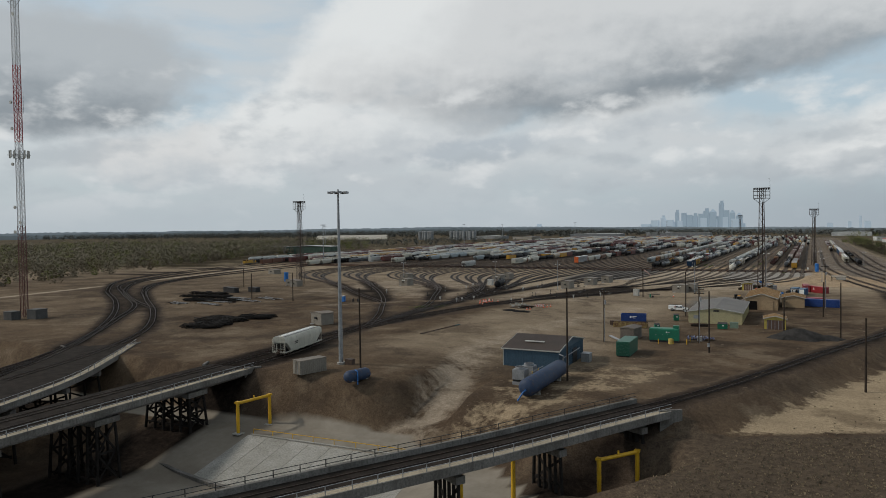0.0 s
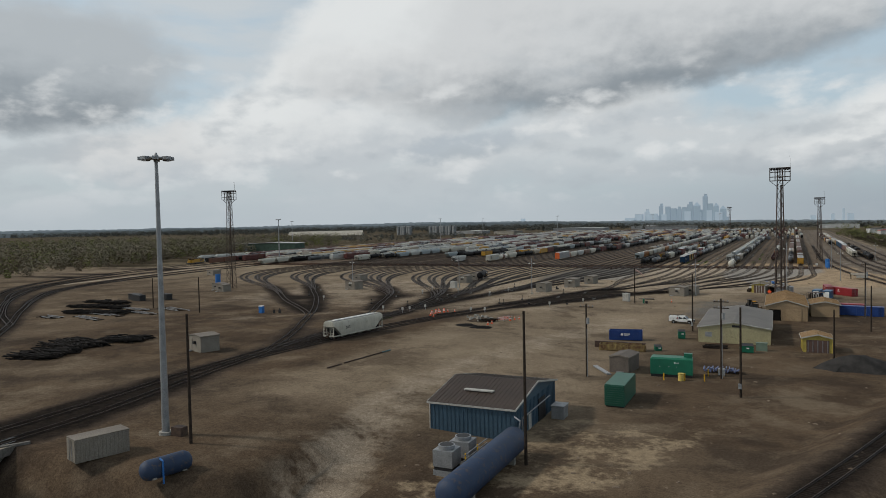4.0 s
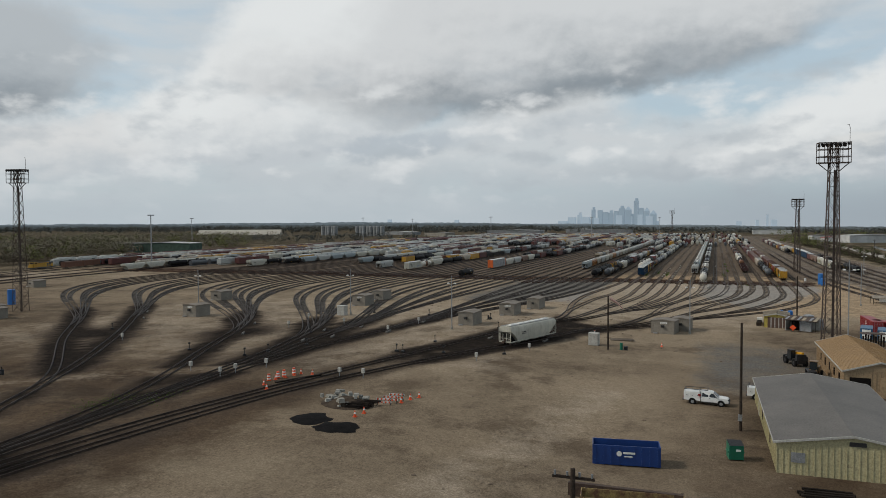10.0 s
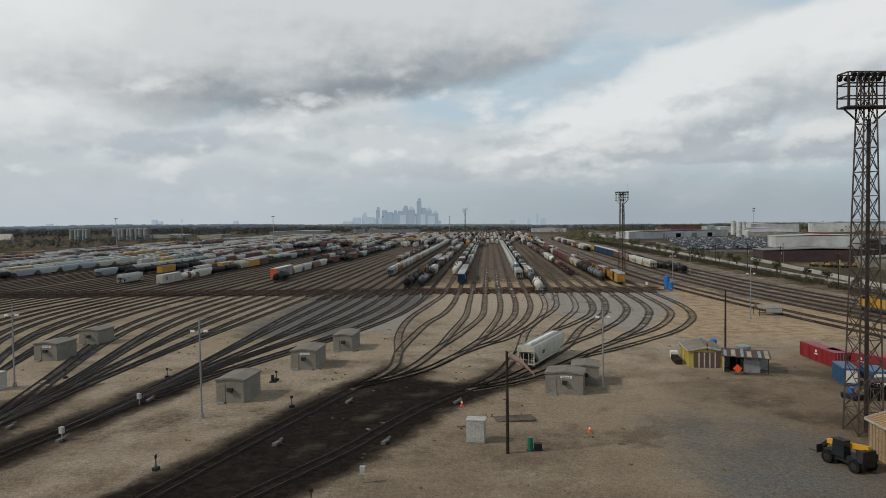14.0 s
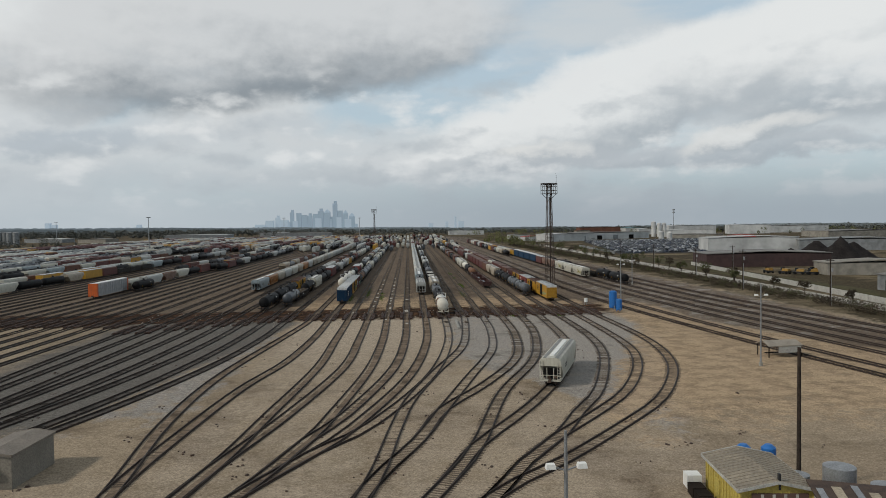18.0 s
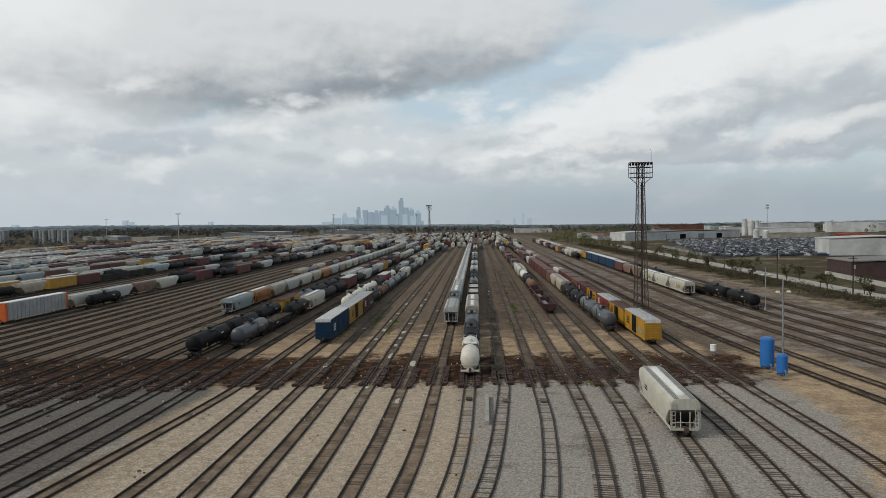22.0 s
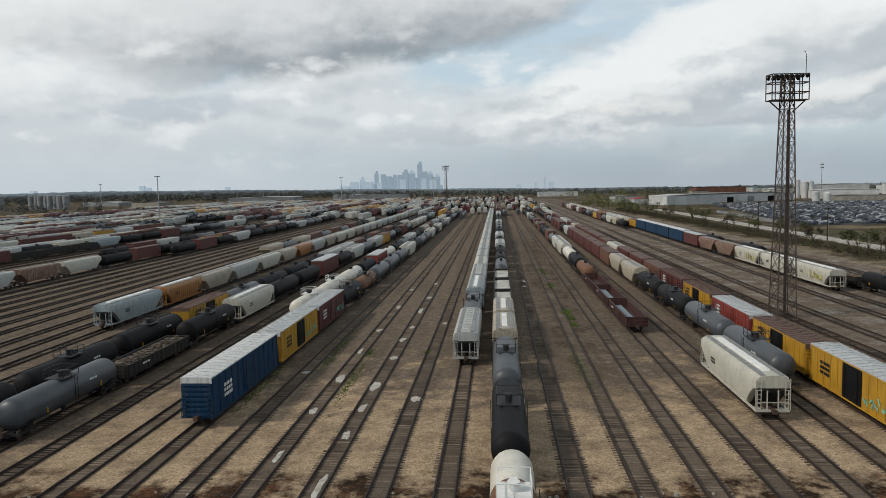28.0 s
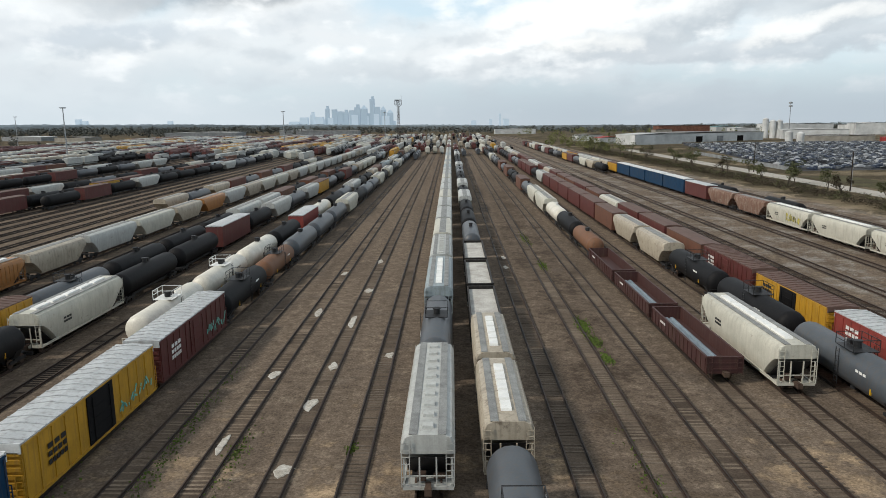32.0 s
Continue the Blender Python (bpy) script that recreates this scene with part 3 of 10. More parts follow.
soil_and_shade = soft(330, 150, GY + 0.35 * GX) * soft(-420, -380, GX)  # dark soil round the hump, with cloud shadow painted in
pale = soft(290, 330, GY) * soft(455, 445, GY) * (0.55 + 0.45 * soft(370, 420, GY)) * soft(-28, -35, GX + 0.4 * np.minimum(0, GY - 392)) * soft(-72, -66, GX)
pale = np.maximum(pale, 0.52 * soft(215, 245, GY) * soft(350, 325, GY) * soft(-205, -190, GX) * soft(-58, -72, GX))
pale = np.maximum(pale, 0.5 * road)
pale = np.maximum(pale, 0.9 * soft(0.05, 0.6, roadside))
pale = np.maximum(pale, 0.42 * soft(13, 19, GX - 0.42 * np.minimum(0, GY - 428)) * soft(34, 26, GX - 16 * soft(440, 380, GY)) * soft(300, 350, GY) * soft(462, 446, GY))
path = [(-60, 79), (-54.5, 87), (-54.5, 96), (-58.6, 113), (-61.2, 128), (-62.8, 147), (-61, 164), (-54.5, 195), (-47.6, 234)]
pale = np.maximum(pale, (0.5 + 0.15 * soft(160, 120, GY)) * soft(0.05, 0.8, near_lines([path], 8.0)))
oil_and_shade = oil_and_shade * (1 - 0.85 * soft(0.3, 0.7, near_lines([[(-150, 190), (-128, 213), (-117, 220.5), (-110, 226)]], 6.0)))
soil_and_shade = np.clip(soil_and_shade + 0.5 * soft(130, 60, GY), 0, 1.4)
oil_and_shade = np.maximum(oil_and_shade, 1.1 * np.exp(-((GX + 168) / 13) ** 2 - ((GY - 249) / 9) ** 2))  # oily ground where the leads part
oil_and_shade = np.maximum(oil_and_shade, 1.1 * np.exp(-((GX + 137) / 8) ** 2 - ((GY - 262) / 13) ** 2))
oil_and_shade = np.maximum(oil_and_shade, 0.9 * np.exp(-((GX + 112) / 9) ** 2 - ((GY - 255) / 22) ** 2))
soil_and_shade = soil_and_shade * (1 - 0.5 * (1 - near_lines([LEADS["hump_a"]], 22.0)) * soft(-95, -78, GX) * soft(-30, -42, GX) * soft(112, 130, GY) * soft(255, 235, GY))
soil_and_shade = np.clip(soil_and_shade + 0.75 * soft(-32, -8, GX) * soft(66, 60, GX) * soft(345, 300, GY) * soft(120, 150, GY), 0, 1.4)
soil_and_shade = np.clip(soil_and_shade + 0.45 * soft(-180, -155, GX) * soft(-78, -95, GX) * soft(228, 205, GY) * soft(125, 150, GY), 0, 1.4)
edge_y = 89 + 0.5 * np.clip(GX, -12, 40)
brushy = soft(-22, -14, GX) * soft(edge_y + 4, edge_y - 4, GY) * soft(-30, -5, GY)
sandy = 0.95 * soft(-12, -4, GX) * soft(edge_y - 2, edge_y + 3, GY) * soft(8, 11, GX - (-1.5 + 0.43 * (GY - 117))) * soft(200, 150, GY)
sandy = np.maximum(sandy, 0.42 * soft(-50, -42, GX - 0.1 * (GY - 100)) * soft(9, 14, np.abs(GX - (-1.5 + 0.43 * (GY - 117)))) * soft(-18, -24, GX - 0.43 * (GY - 117)) * soft(80, 88, GY) * soft(150, 118, GY))
tan_lane = soft(459, 467, GY) * soft(520, 470, GY) * soft(-78, -70, GX) * soft(14, 8, GX)
tan_lane = np.maximum(tan_lane, 0.9 * soft(9, 16, GX - 0.42 * np.minimum(0, GY - 428)) * soft(32, 25, GX - 16 * soft(440, 380, GY)) * soft(330, 365, GY) * soft(482, 460, GY))
slate = soft(2.5, -2.5, GX - (-80 + 0.178 * (GY - 377))) * soft(335, 365, GY) * soft(449, 443, GY + 0.16 * np.minimum(0, GX + 70)) * soft(-124, -100, GX)
bowl = np.maximum(bowl, soft(15, 21, GX) * soft(68, 62, GX) * soft(335, 380, GY) * soft(0.5, 0.2, tan_lane))
slate = np.maximum(slate, 0.62 * np.exp(-((GX + 23) / 13) ** 4 - ((GY - 266) / 30) ** 4))
pale = pale * (1 - brushy)
grass = grass * np.where((GX < 62) & (GY < 400), 0.0, 1.0)
gravel = gravel * (1 - slate)
GZ = np.array([[height(x, y) if (-400 < x < 110 and y < 480) else (yard_height(x, y) if abs(x) < 1000 and y < 480 else -plain_fall(x, y)) for x in gx] for y in gy])

ny, nx = GX.shape
gv = np.stack([GX, GY, GZ], -1).reshape(-1, 3)
gf = [(j * nx + i, j * nx + i + 1, (j + 1) * nx + i + 1, (j + 1) * nx + i) for j in range(ny - 1) for i in range(nx - 1)]
me = bpy.data.meshes.new("ground")
me.from_pydata(gv.tolist(), [], gf)
for name, chans in (("cover_a", (oil_and_shade, gravel, grass, conc)), ("cover_b", (bowl, soil_and_shade, pale, rust)), ("cover_c", (slate, brushy, np.maximum(sandy, 0), tan_lane))):
    layer = me.color_attributes.new(name, "FLOAT_COLOR", "POINT")
    layer.data.foreach_set("color", np.stack(chans, -1).reshape(-1).astype(np.float32))
me.polygons.foreach_set("use_smooth", [True] * len(me.polygons))


def ground_material():
    m = bpy.data.materials.new("yard_ground")
    m.use_nodes = True
    n, l = m.node_tree.nodes, m.node_tree.links
    p = n["Principled BSDF"]
    p.inputs["Roughness"].default_value, p.inputs["Specular IOR Level"].default_value = 0.95, 0.02
    pos = n.new("ShaderNodeNewGeometry").outputs["Position"]

    def noise_at(s, detail=5, rg=0.6, vec=pos):
        t = n.new("ShaderNodeTexNoise")
        t.inputs["Scale"].default_value, t.inputs["Detail"].default_value, t.inputs["Roughness"].default_value = s, detail, rg
        l.new(vec, t.inputs["Vector"])
        return t.outputs["Fac"]

    def ramp(v, lo, hi):
        r = n.new("ShaderNodeMapRange")
        l.new(v, r.inputs[0])
        r.inputs[1].default_value, r.inputs[2].default_value = lo, hi
        return r.outputs[0]

    def calc(op, a, b):
        k = n.new("ShaderNodeMath")
        k.operation = op
        for i, v in enumerate((a, b)):
            if isinstance(v, (int, float)):
                k.inputs[i].default_value = v
            else:
                l.new(v, k.inputs[i])
        return k.outputs[0]

    def mix(f, x, y, blend="MIX"):
        k = n.new("ShaderNodeMix")
        k.data_type, k.blend_type = "RGBA", blend
        for i, v in ((0, f), (6, x), (7, y)):
            if isinstance(v, float):
                k.inputs[i].default_value = v
            elif isinstance(v, tuple):
                k.inputs[i].default_value = (*v, 1)
            else:
                l.new(v, k.inputs[i])
        return k.outputs[2]

    def cover(name):
        a = n.new("ShaderNodeAttribute")
        a.attribute_name = name
        s = n.new("ShaderNodeSeparateColor")
        l.new(a.outputs["Color"], s.inputs[0])
        return [*s.outputs, a.outputs["Alpha"]]

    oil_and_shade_a, gravel_a, grass_a, conc_a = cover("cover_a")
    bowl_a, soil_and_shade_a, pale_a, rust_a = cover("cover_b")
    slate_a, brushy_a, sandy_a, lane_a = cover("cover_c")
    wide, mid, small, grain = noise_at(0.03, 6, 0.62), noise_at(0.16, 6, 0.62), noise_at(0.9, 5, 0.6), noise_at(5.0, 4, 0.7)
    edge = calc("ADD", calc("MULTIPLY", calc("SUBTRACT", mid, 0.5), 2.2), calc("MULTIPLY", calc("SUBTRACT", small, 0.5), 1.2))

    def masked(v, lo=0.3, hi=0.7):
        return ramp(calc("ADD", v, calc("MULTIPLY", edge, calc("MINIMUM", calc("MULTIPLY", v, 4.0), 1.0))), lo, hi)

    dirt = mix(ramp(wide, 0.35, 0.65), (0.355, 0.288, 0.208), (0.245, 0.196, 0.14))
    dirt = mix(calc("MULTIPLY", ramp(mid, 0.45, 0.75), 0.7), dirt, (0.36, 0.287, 0.205))
    dirt = mix(calc("MULTIPLY", ramp(noise_at(0.09, 6, 0.7), 0.55, 0.72), 0.6), dirt, (0.12, 0.093, 0.072))
    patch = noise_at(0.055, 8, 0.68)
    dirt = mix(calc("MULTIPLY", ramp(patch, 0.52, 0.62), 0.65), dirt, (0.115, 0.085, 0.06))
    dirt = mix(calc("MULTIPLY", ramp(patch, 0.44, 0.36), 0.5), dirt, (0.37, 0.305, 0.22))
    # darker browns that carry the cloud shadow lying over the hump's dirt
    shaded_dirt = mix(ramp(wide, 0.35, 0.65), (0.128, 0.092, 0.061), (0.066, 0.047, 0.033))
    shaded_dirt = mix(calc("MULTIPLY", ramp(mid, 0.5, 0.75), 0.6), shaded_dirt, (0.20, 0.16, 0.115))
    shaded_dirt = mix(calc("MULTIPLY", ramp(patch, 0.5, 0.6), 0.7), shaded_dirt, (0.045, 0.034, 0.026))
    shaded_dirt = mix(calc("MULTIPLY", ramp(patch, 0.45, 0.36), 0.65), shaded_dirt, (0.20, 0.158, 0.112))
    dirt = mix(calc("MULTIPLY", soil_and_shade_a, 0.85), dirt, shaded_dirt)
    dirt = mix(calc("MULTIPLY", masked(pale_a, 0.2, 0.7), calc("MINIMUM", pale_a, 1.0)), dirt, mix(ramp(small, 0.3, 0.7), (0.48, 0.405, 0.318), (0.31, 0.26, 0.20)))
    ballast = mix(ramp(small, 0.3, 0.7), (0.215, 0.17, 0.13), (0.112, 0.088, 0.068))
    lane = n.new("ShaderNodeVectorMath")
    lane.operation = "MULTIPLY"
    lane.inputs[1].default_value = (0.42, 0.03, 0.0)
    l.new(pos, lane.inputs[0])
    ballast = mix(calc("MULTIPLY", ramp(noise_at(1.0, 5, 0.6, lane.outputs[0]), 0.45, 0.65), 0.5), ballast, (0.085, 0.067, 0.053))
    ballast = mix(calc("MULTIPLY", ramp(noise_at(0.35, 5, 0.7), 0.58, 0.7), 0.6), ballast, (0.275, 0.228, 0.175))
    ballast = mix(calc("MULTIPLY", ramp(noise_at(0.2, 5, 0.65), 0.55, 0.7), 0.7), ballast, (0.12, 0.10, 0.085))
    col = mix(masked(bowl_a), dirt, ballast)
    stone = mix(ramp(noise_at(3.0, 3, 0.7), 0.3, 0.7), (0.385, 0.36, 0.328), (0.225, 0.209, 0.19))
    stone = mix(calc("MULTIPLY", ramp(noise_at(0.22, 6, 0.7), 0.52, 0.64), 0.45), stone, (0.37, 0.32, 0.26))
    stone = mix(calc("MULTIPLY", ramp(noise_at(0.13, 6, 0.7), 0.56, 0.68), 0.7), stone, (0.10, 0.088, 0.075))
    col = mix(masked(gravel_a), col, stone)
    turf = mix(ramp(small, 0.35, 0.65), (0.095, 0.077, 0.05), (0.05, 0.043, 0.028))
    turf = mix(calc("MULTIPLY", ramp(wide, 0.5, 0.6), 0.8), turf, (0.21, 0.17, 0.115))
    col = mix(masked(grass_a), col, turf)
    slate_c = mix(ramp(noise_at(2.2, 4, 0.7), 0.3, 0.7), (0.175, 0.17, 0.16), (0.095, 0.092, 0.087))
    col = mix(calc("MULTIPLY", ramp(calc("ADD", slate_a, calc("MULTIPLY", edge, 0.35)), 0.3, 0.7), 0.92), col, slate_c)
    sand_c = mix(ramp(mid, 0.3, 0.7), (0.43, 0.34, 0.225), (0.29, 0.225, 0.15))
    sand_c = mix(calc("MULTIPLY", ramp(patch, 0.52, 0.6), 0.7), sand_c, (0.16, 0.12, 0.08))
    col = mix(calc("MULTIPLY", masked(sandy_a), 0.9), col, sand_c)
    col = mix(calc("MULTIPLY", masked(lane_a), 0.85), col, mix(ramp(noise_at(0.3, 6, 0.68), 0.42, 0.66), (0.46, 0.345, 0.225), (0.23, 0.17, 0.114)))
    brush_c = mix(ramp(small, 0.3, 0.7), (0.12, 0.092, 0.066), (0.055, 0.043, 0.033))
    col = mix(calc("MULTIPLY", masked(brushy_a), 0.92), col, brush_c)
    grease = mix(ramp(small, 0.3, 0.7), (0.007, 0.006, 0.0055), (0.03, 0.023, 0.0185))
    oily = calc("ADD", oil_and_shade_a, calc("MULTIPLY", edge, calc("MULTIPLY", calc("MINIMUM", calc("MULTIPLY", oil_and_shade_a, 3.0), 1.0), 0.5)))
    col = mix(calc("MULTIPLY", ramp(oily, 0.05, 0.5), 0.75), col, (0.085, 0.065, 0.05))
    col = mix(calc("MULTIPLY", ramp(oily, 0.3, 0.85), 0.98), col, grease)
    stain = mix(ramp(noise_at(0.5, 6, 0.7), 0.46, 0.66), (0.016, 0.010, 0.008), (0.125, 0.06, 0.032))
    col = mix(calc("MULTIPLY", masked(rust_a, 0.22, 0.6), 0.95), col, stain)
    col = mix(0.75, col, mix(ramp(grain, 0.3, 0.65), (0.42, 0.41, 0.40), (1.18, 1.18, 1.18)), "MULTIPLY")
    col = mix(0.5, col, mix(ramp(noise_at(1.7, 6, 0.75), 0.35, 0.6), (0.55, 0.53, 0.51), (1.15, 1.15, 1.15)), "MULTIPLY")
    peb = n.new("ShaderNodeTexVoronoi")
    peb.inputs["Scale"].default_value = 6.5
    l.new(pos, peb.inputs["Vector"])
    peb_v = n.new("ShaderNodeSeparateColor")
    l.new(peb.outputs["Color"], peb_v.inputs[0])
    stony = calc("MINIMUM", calc("ADD", calc("ADD", gravel_a, pale_a), calc("ADD", bowl_a, calc("MULTIPLY", lane_a, 0.5))), 1.0)
    col = mix(calc("ADD", 0.1, calc("MULTIPLY", stony, 0.25)), col, mix(peb_v.outputs[0], (0.5, 0.49, 0.48), (1.45, 1.43, 1.4)), "MULTIPLY")
    slab = mix(ramp(mid, 0.3, 0.7), (0.265, 0.24, 0.20), (0.185, 0.163, 0.132))
    slab = mix(calc("MULTIPLY", ramp(wide, 0.5, 0.62), 0.5), slab, (0.15, 0.125, 0.098))
    slab = mix(0.35, slab, mix(ramp(small, 0.3, 0.7), (0.7, 0.68, 0.66), (1.0, 1.0, 1.0)), "MULTIPLY")
    col = mix(ramp(conc_a, 0.35, 0.65), col, slab)
    l.new(col, p.inputs["Base Color"])
    bp = n.new("ShaderNodeBump")
    bp.inputs["Strength"].default_value, bp.inputs["Distance"].default_value = 0.6, 0.12
    l.new(calc("ADD", small, calc("MULTIPLY", grain, 0.5)), bp.inputs["Height"])
    l.new(bp.outputs[0], p.inputs["Normal"])
    return m


GROUND = ground_material()
me.materials.append(GROUND)
tagged(new("ground", me), "dusty tan dirt ground of a rail yard with oily ballast", "ground", kind="structure")

# ---- tracks: rails, ties ----
TIE = Mesh().box(0, 0, 0, 2.45, 0.22, 0.17).data("tie", TIE_WOOD)


def along(line, step, y0=-1e9, y1=1e9):
    """Places and directions at even steps along a line."""
    left = 0.0
    for a, b in zip(line, line[1:]):
        n = (b - a).length
        d = (b - a) / n
        while left < n:
            q = a + d * left
            if y0 <= q.y <= y1:
                yield q, d
            left += step
        left -= n


BALLAST_BED = mat("dark_ballast", (0.04, 0.033, 0.028), (0.02, 0.017, 0.015), 0.95, 0, 0.5, 7, 0.5)
BED_SLATE = mat("dusty_slate_bed", (0.115, 0.103, 0.092), (0.05, 0.045, 0.04), 0.95, 0, 0.35, 5, 0.5, vec="World")
BED_TAN = mat("sanded_track_bed", (0.27, 0.205, 0.15), (0.10, 0.076, 0.056), 0.95, 0, 0.3, 4, 0.5, vec="World")
BED_BROWN = mat("stained_track_bed", (0.165, 0.128, 0.096), (0.07, 0.054, 0.042), 0.95, 0, 0.22, 6, 0.5, vec="World")


def make_track(kind, line, step, tone, single=(0, 0)):
    """A track: two rails, its ties; single: the stretch whose ties are parts of their own."""
    label = {"lead": "dark oily lead track down from the hump", "bowl": "rusty bowl track on worn wooden ties", "main": "dark ballasted main line track",
             "receiving": "curved receiving track on dark ballast"}[kind]
    ob = tagged(new("railway_track"), label, "railway track", "yard tracks")
    norm = []
    for i in range(len(line)):
        d = (line[min(i + 1, len(line) - 1)] - line[max(i - 1, 0)]).normalized()
        norm.append(Vector((-d.y, d.x)))
    for side in (-0.76, 0.76):
        rings = []
        for p, q in zip(line, norm):
            z = rail_height(p.x, p.y, kind)
            c = p + q * side
            rings.append([(c.x + q.x * u, c.y + q.y * u, z + h) for u, h in ((-0.12, -0.02), (0.12, -0.02), (0.12, 0.045), (0.045, 0.07), (0.045, 0.22), (-0.045, 0.22), (-0.045, 0.07), (-0.12, 0.045))])
        part("rail", Mesh().rings(rings), RAIL_STEEL, ob)
    x0 = line[-1].x - LEAN * (line[-1].y - 450)
    if kind == "bowl":  # grease and brake dust darken the bed between the rails
        for y0, y1, bed_mat in ((300, 459, BED_TAN), (454, 1150, BED_BROWN)):
            if x0 > -33 and y0 < 400:
                continue
            if x0 < -70 and y0 < 400:
                bed_mat = BED_SLATE
            bed = [(p + q * -0.7, p + q * 0.7, rail_height(p.x, p.y, kind)) for p, q in zip(line, norm) if y0 < p.y < y1]
            if len(bed) > 1:
                lift = 0.004 if y0 < 400 else 0.008
                part("track_bed", Mesh().rings([[(a.x, a.y, z - 0.1), (b.x, b.y, z - 0.1), (b.x, b.y, z + lift), (a.x, a.y, z + lift)] for a, b, z in bed]), bed_mat, ob)
    buried = kind == "bowl" and x0 < -19  # the ties' ends lie under the gravel
    ties = Mesh()
    for p, d in along(line, step, -40, 760):
        sunk = random.uniform(-0.008, 0.05) if kind == "bowl" else random.uniform(-0.05, 0.012) if kind == "lead" else random.uniform(0.0, 0.05)
        if buried and p.y < 456:
            sunk = random.uniform(-0.05, 0.03)
        z, r = rail_height(p.x, p.y, kind) - 0.085 + sunk, math.atan2(-d.x, d.y) + random.uniform(-0.03, 0.03)
        if single[0] < p.y < single[1]:
            t = new("tie", TIE)
            t.parent = ob
            t.matrix_basis = Matrix.LocRotScale((p.x, p.y, z), Euler((0, 0, r)), None)
        elif p.y < 620 or int(p.y / step) % 2:
            ties.box(p.x + random.uniform(-0.05, 0.05), p.y, z, 1.8 if buried else 2.45, 0.22 if p.y < 620 else 0.45, 0.17, r)
    if ties.v:
        part("ties", ties, TIE_MAIN if kind == "main" and line[0].y > 200 else TIE_DARK if tone == "oily" else TIE_WOOD, ob, kind="stuff")
    return ob

# ---- rolling stock ----
def truck_mesh():
    frame_m, wheel = Mesh(), Mesh()
    for s in (-1, 1):
        frame_m.box(s * 0.98, 0, 0.62, 0.16, 1.0, 0.34)
        frame_m.box(s * 0.98, 0.85, 0.56, 0.16, 0.75, 0.24)
        frame_m.box(s * 0.98, -0.85, 0.56, 0.16, 0.75, 0.24)
    frame_m.box(0, 0, 0.68, 2.0, 0.45, 0.3)
    for s in (-1, 1):
        wheel.tube((s * 0.70, 0, 0), (s * 0.84, 0, 0), 0.45, n=14)
    wheel.tube((-0.7, 0, 0), (0.7, 0, 0), 0.09, n=8)
    return frame_m.data("truck_frame", DARK_STEEL), wheel.data("wheelset", STEEL_RUST)


TRUCK, WHEELSET = truck_mesh()


FAR_TRUCK = Mesh()
for s in (-1, 1):
    FAR_TRUCK.box(s * 0.98, 0, 0.6, 0.16, 2.4, 0.3)
    for dy in (-0.88, 0.88):
        FAR_TRUCK.tube((s * 0.70, dy, 0.45), (s * 0.84, dy, 0.45), 0.45, n=8)
FAR_TRUCK = FAR_TRUCK.box(0, 0, 0.6, 2.0, 0.45, 0.3).data("far_truck", DARK_STEEL)


def add_trucks(ob, reach, detail=True):
    if not detail:
        for y in (-reach, reach):
            t = new("truck", FAR_TRUCK)
            t.parent = ob
            t.location = (0, y, 0.34)
        return
    for y in (-reach, reach):
        t = new("truck", TRUCK)
        t.parent = ob
        t.location = (0, y, 0.34)
        for dy in (-0.88, 0.88):
            w = new("wheelset", WHEELSET)
            w.parent = t
            w.location = (0, dy, 0.45)


COUPLER = Mesh().box(0, 0.35, 0.85, 0.35, 0.8, 0.35).box(0, 0.85, 0.85, 0.42, 0.3, 0.42).data("coupler", STEEL_RUST)


def add_couplers(ob, end):
    for s in (-1, 1):
        c = new("coupler", COUPLER)
        c.parent = ob
        c.matrix_basis = pose(0, s * (end - 0.3), 0.34, 0, 0, 0 if s > 0 else 180)


def loft(levels):
    """A body through rectangles (z, half length, half width) with cut corners."""
    rings = []
    for z, ly, wx in levels:
        c = 0.12
        rings.append([(-wx, -ly + c, z), (-wx + c, -ly, z), (wx - c, -ly, z), (wx, -ly + c, z), (wx, ly - c, z), (wx - c, ly, z), (-wx + c, ly, z), (-wx, ly - c, z)])
    return Mesh().rings(rings)


def ladder(x, y, z0, z1, facing="y"):
    m = Mesh()
    a, b = ((0.24, 0), (0, 0.24))[facing == "x"]
    for s in (-1, 1):
        m.bar((x + s * a, y + s * b, z0), (x + s * a, y + s * b, z1), 0.05)
    z = z0 + 0.2
    while z < z1:
        m.bar((x - a, y - b, z), (x + a, y + b, z), 0.04)
        z += 0.42
    return m


def lettering(x, y, z, w, h, rows, side=1):
    """Plain bars in place of small stencilled writing on a car's side."""
    m = Mesh()
    for i in range(rows):
        n = 3 + (i * 7) % 3
        for j in range(n):
            m.box(x, y - w / 2 + (j + 0.5) * w / n, z - i * h * 1.6, 0.02, w / n * 0.72, h)
    return m


PROTO = {}


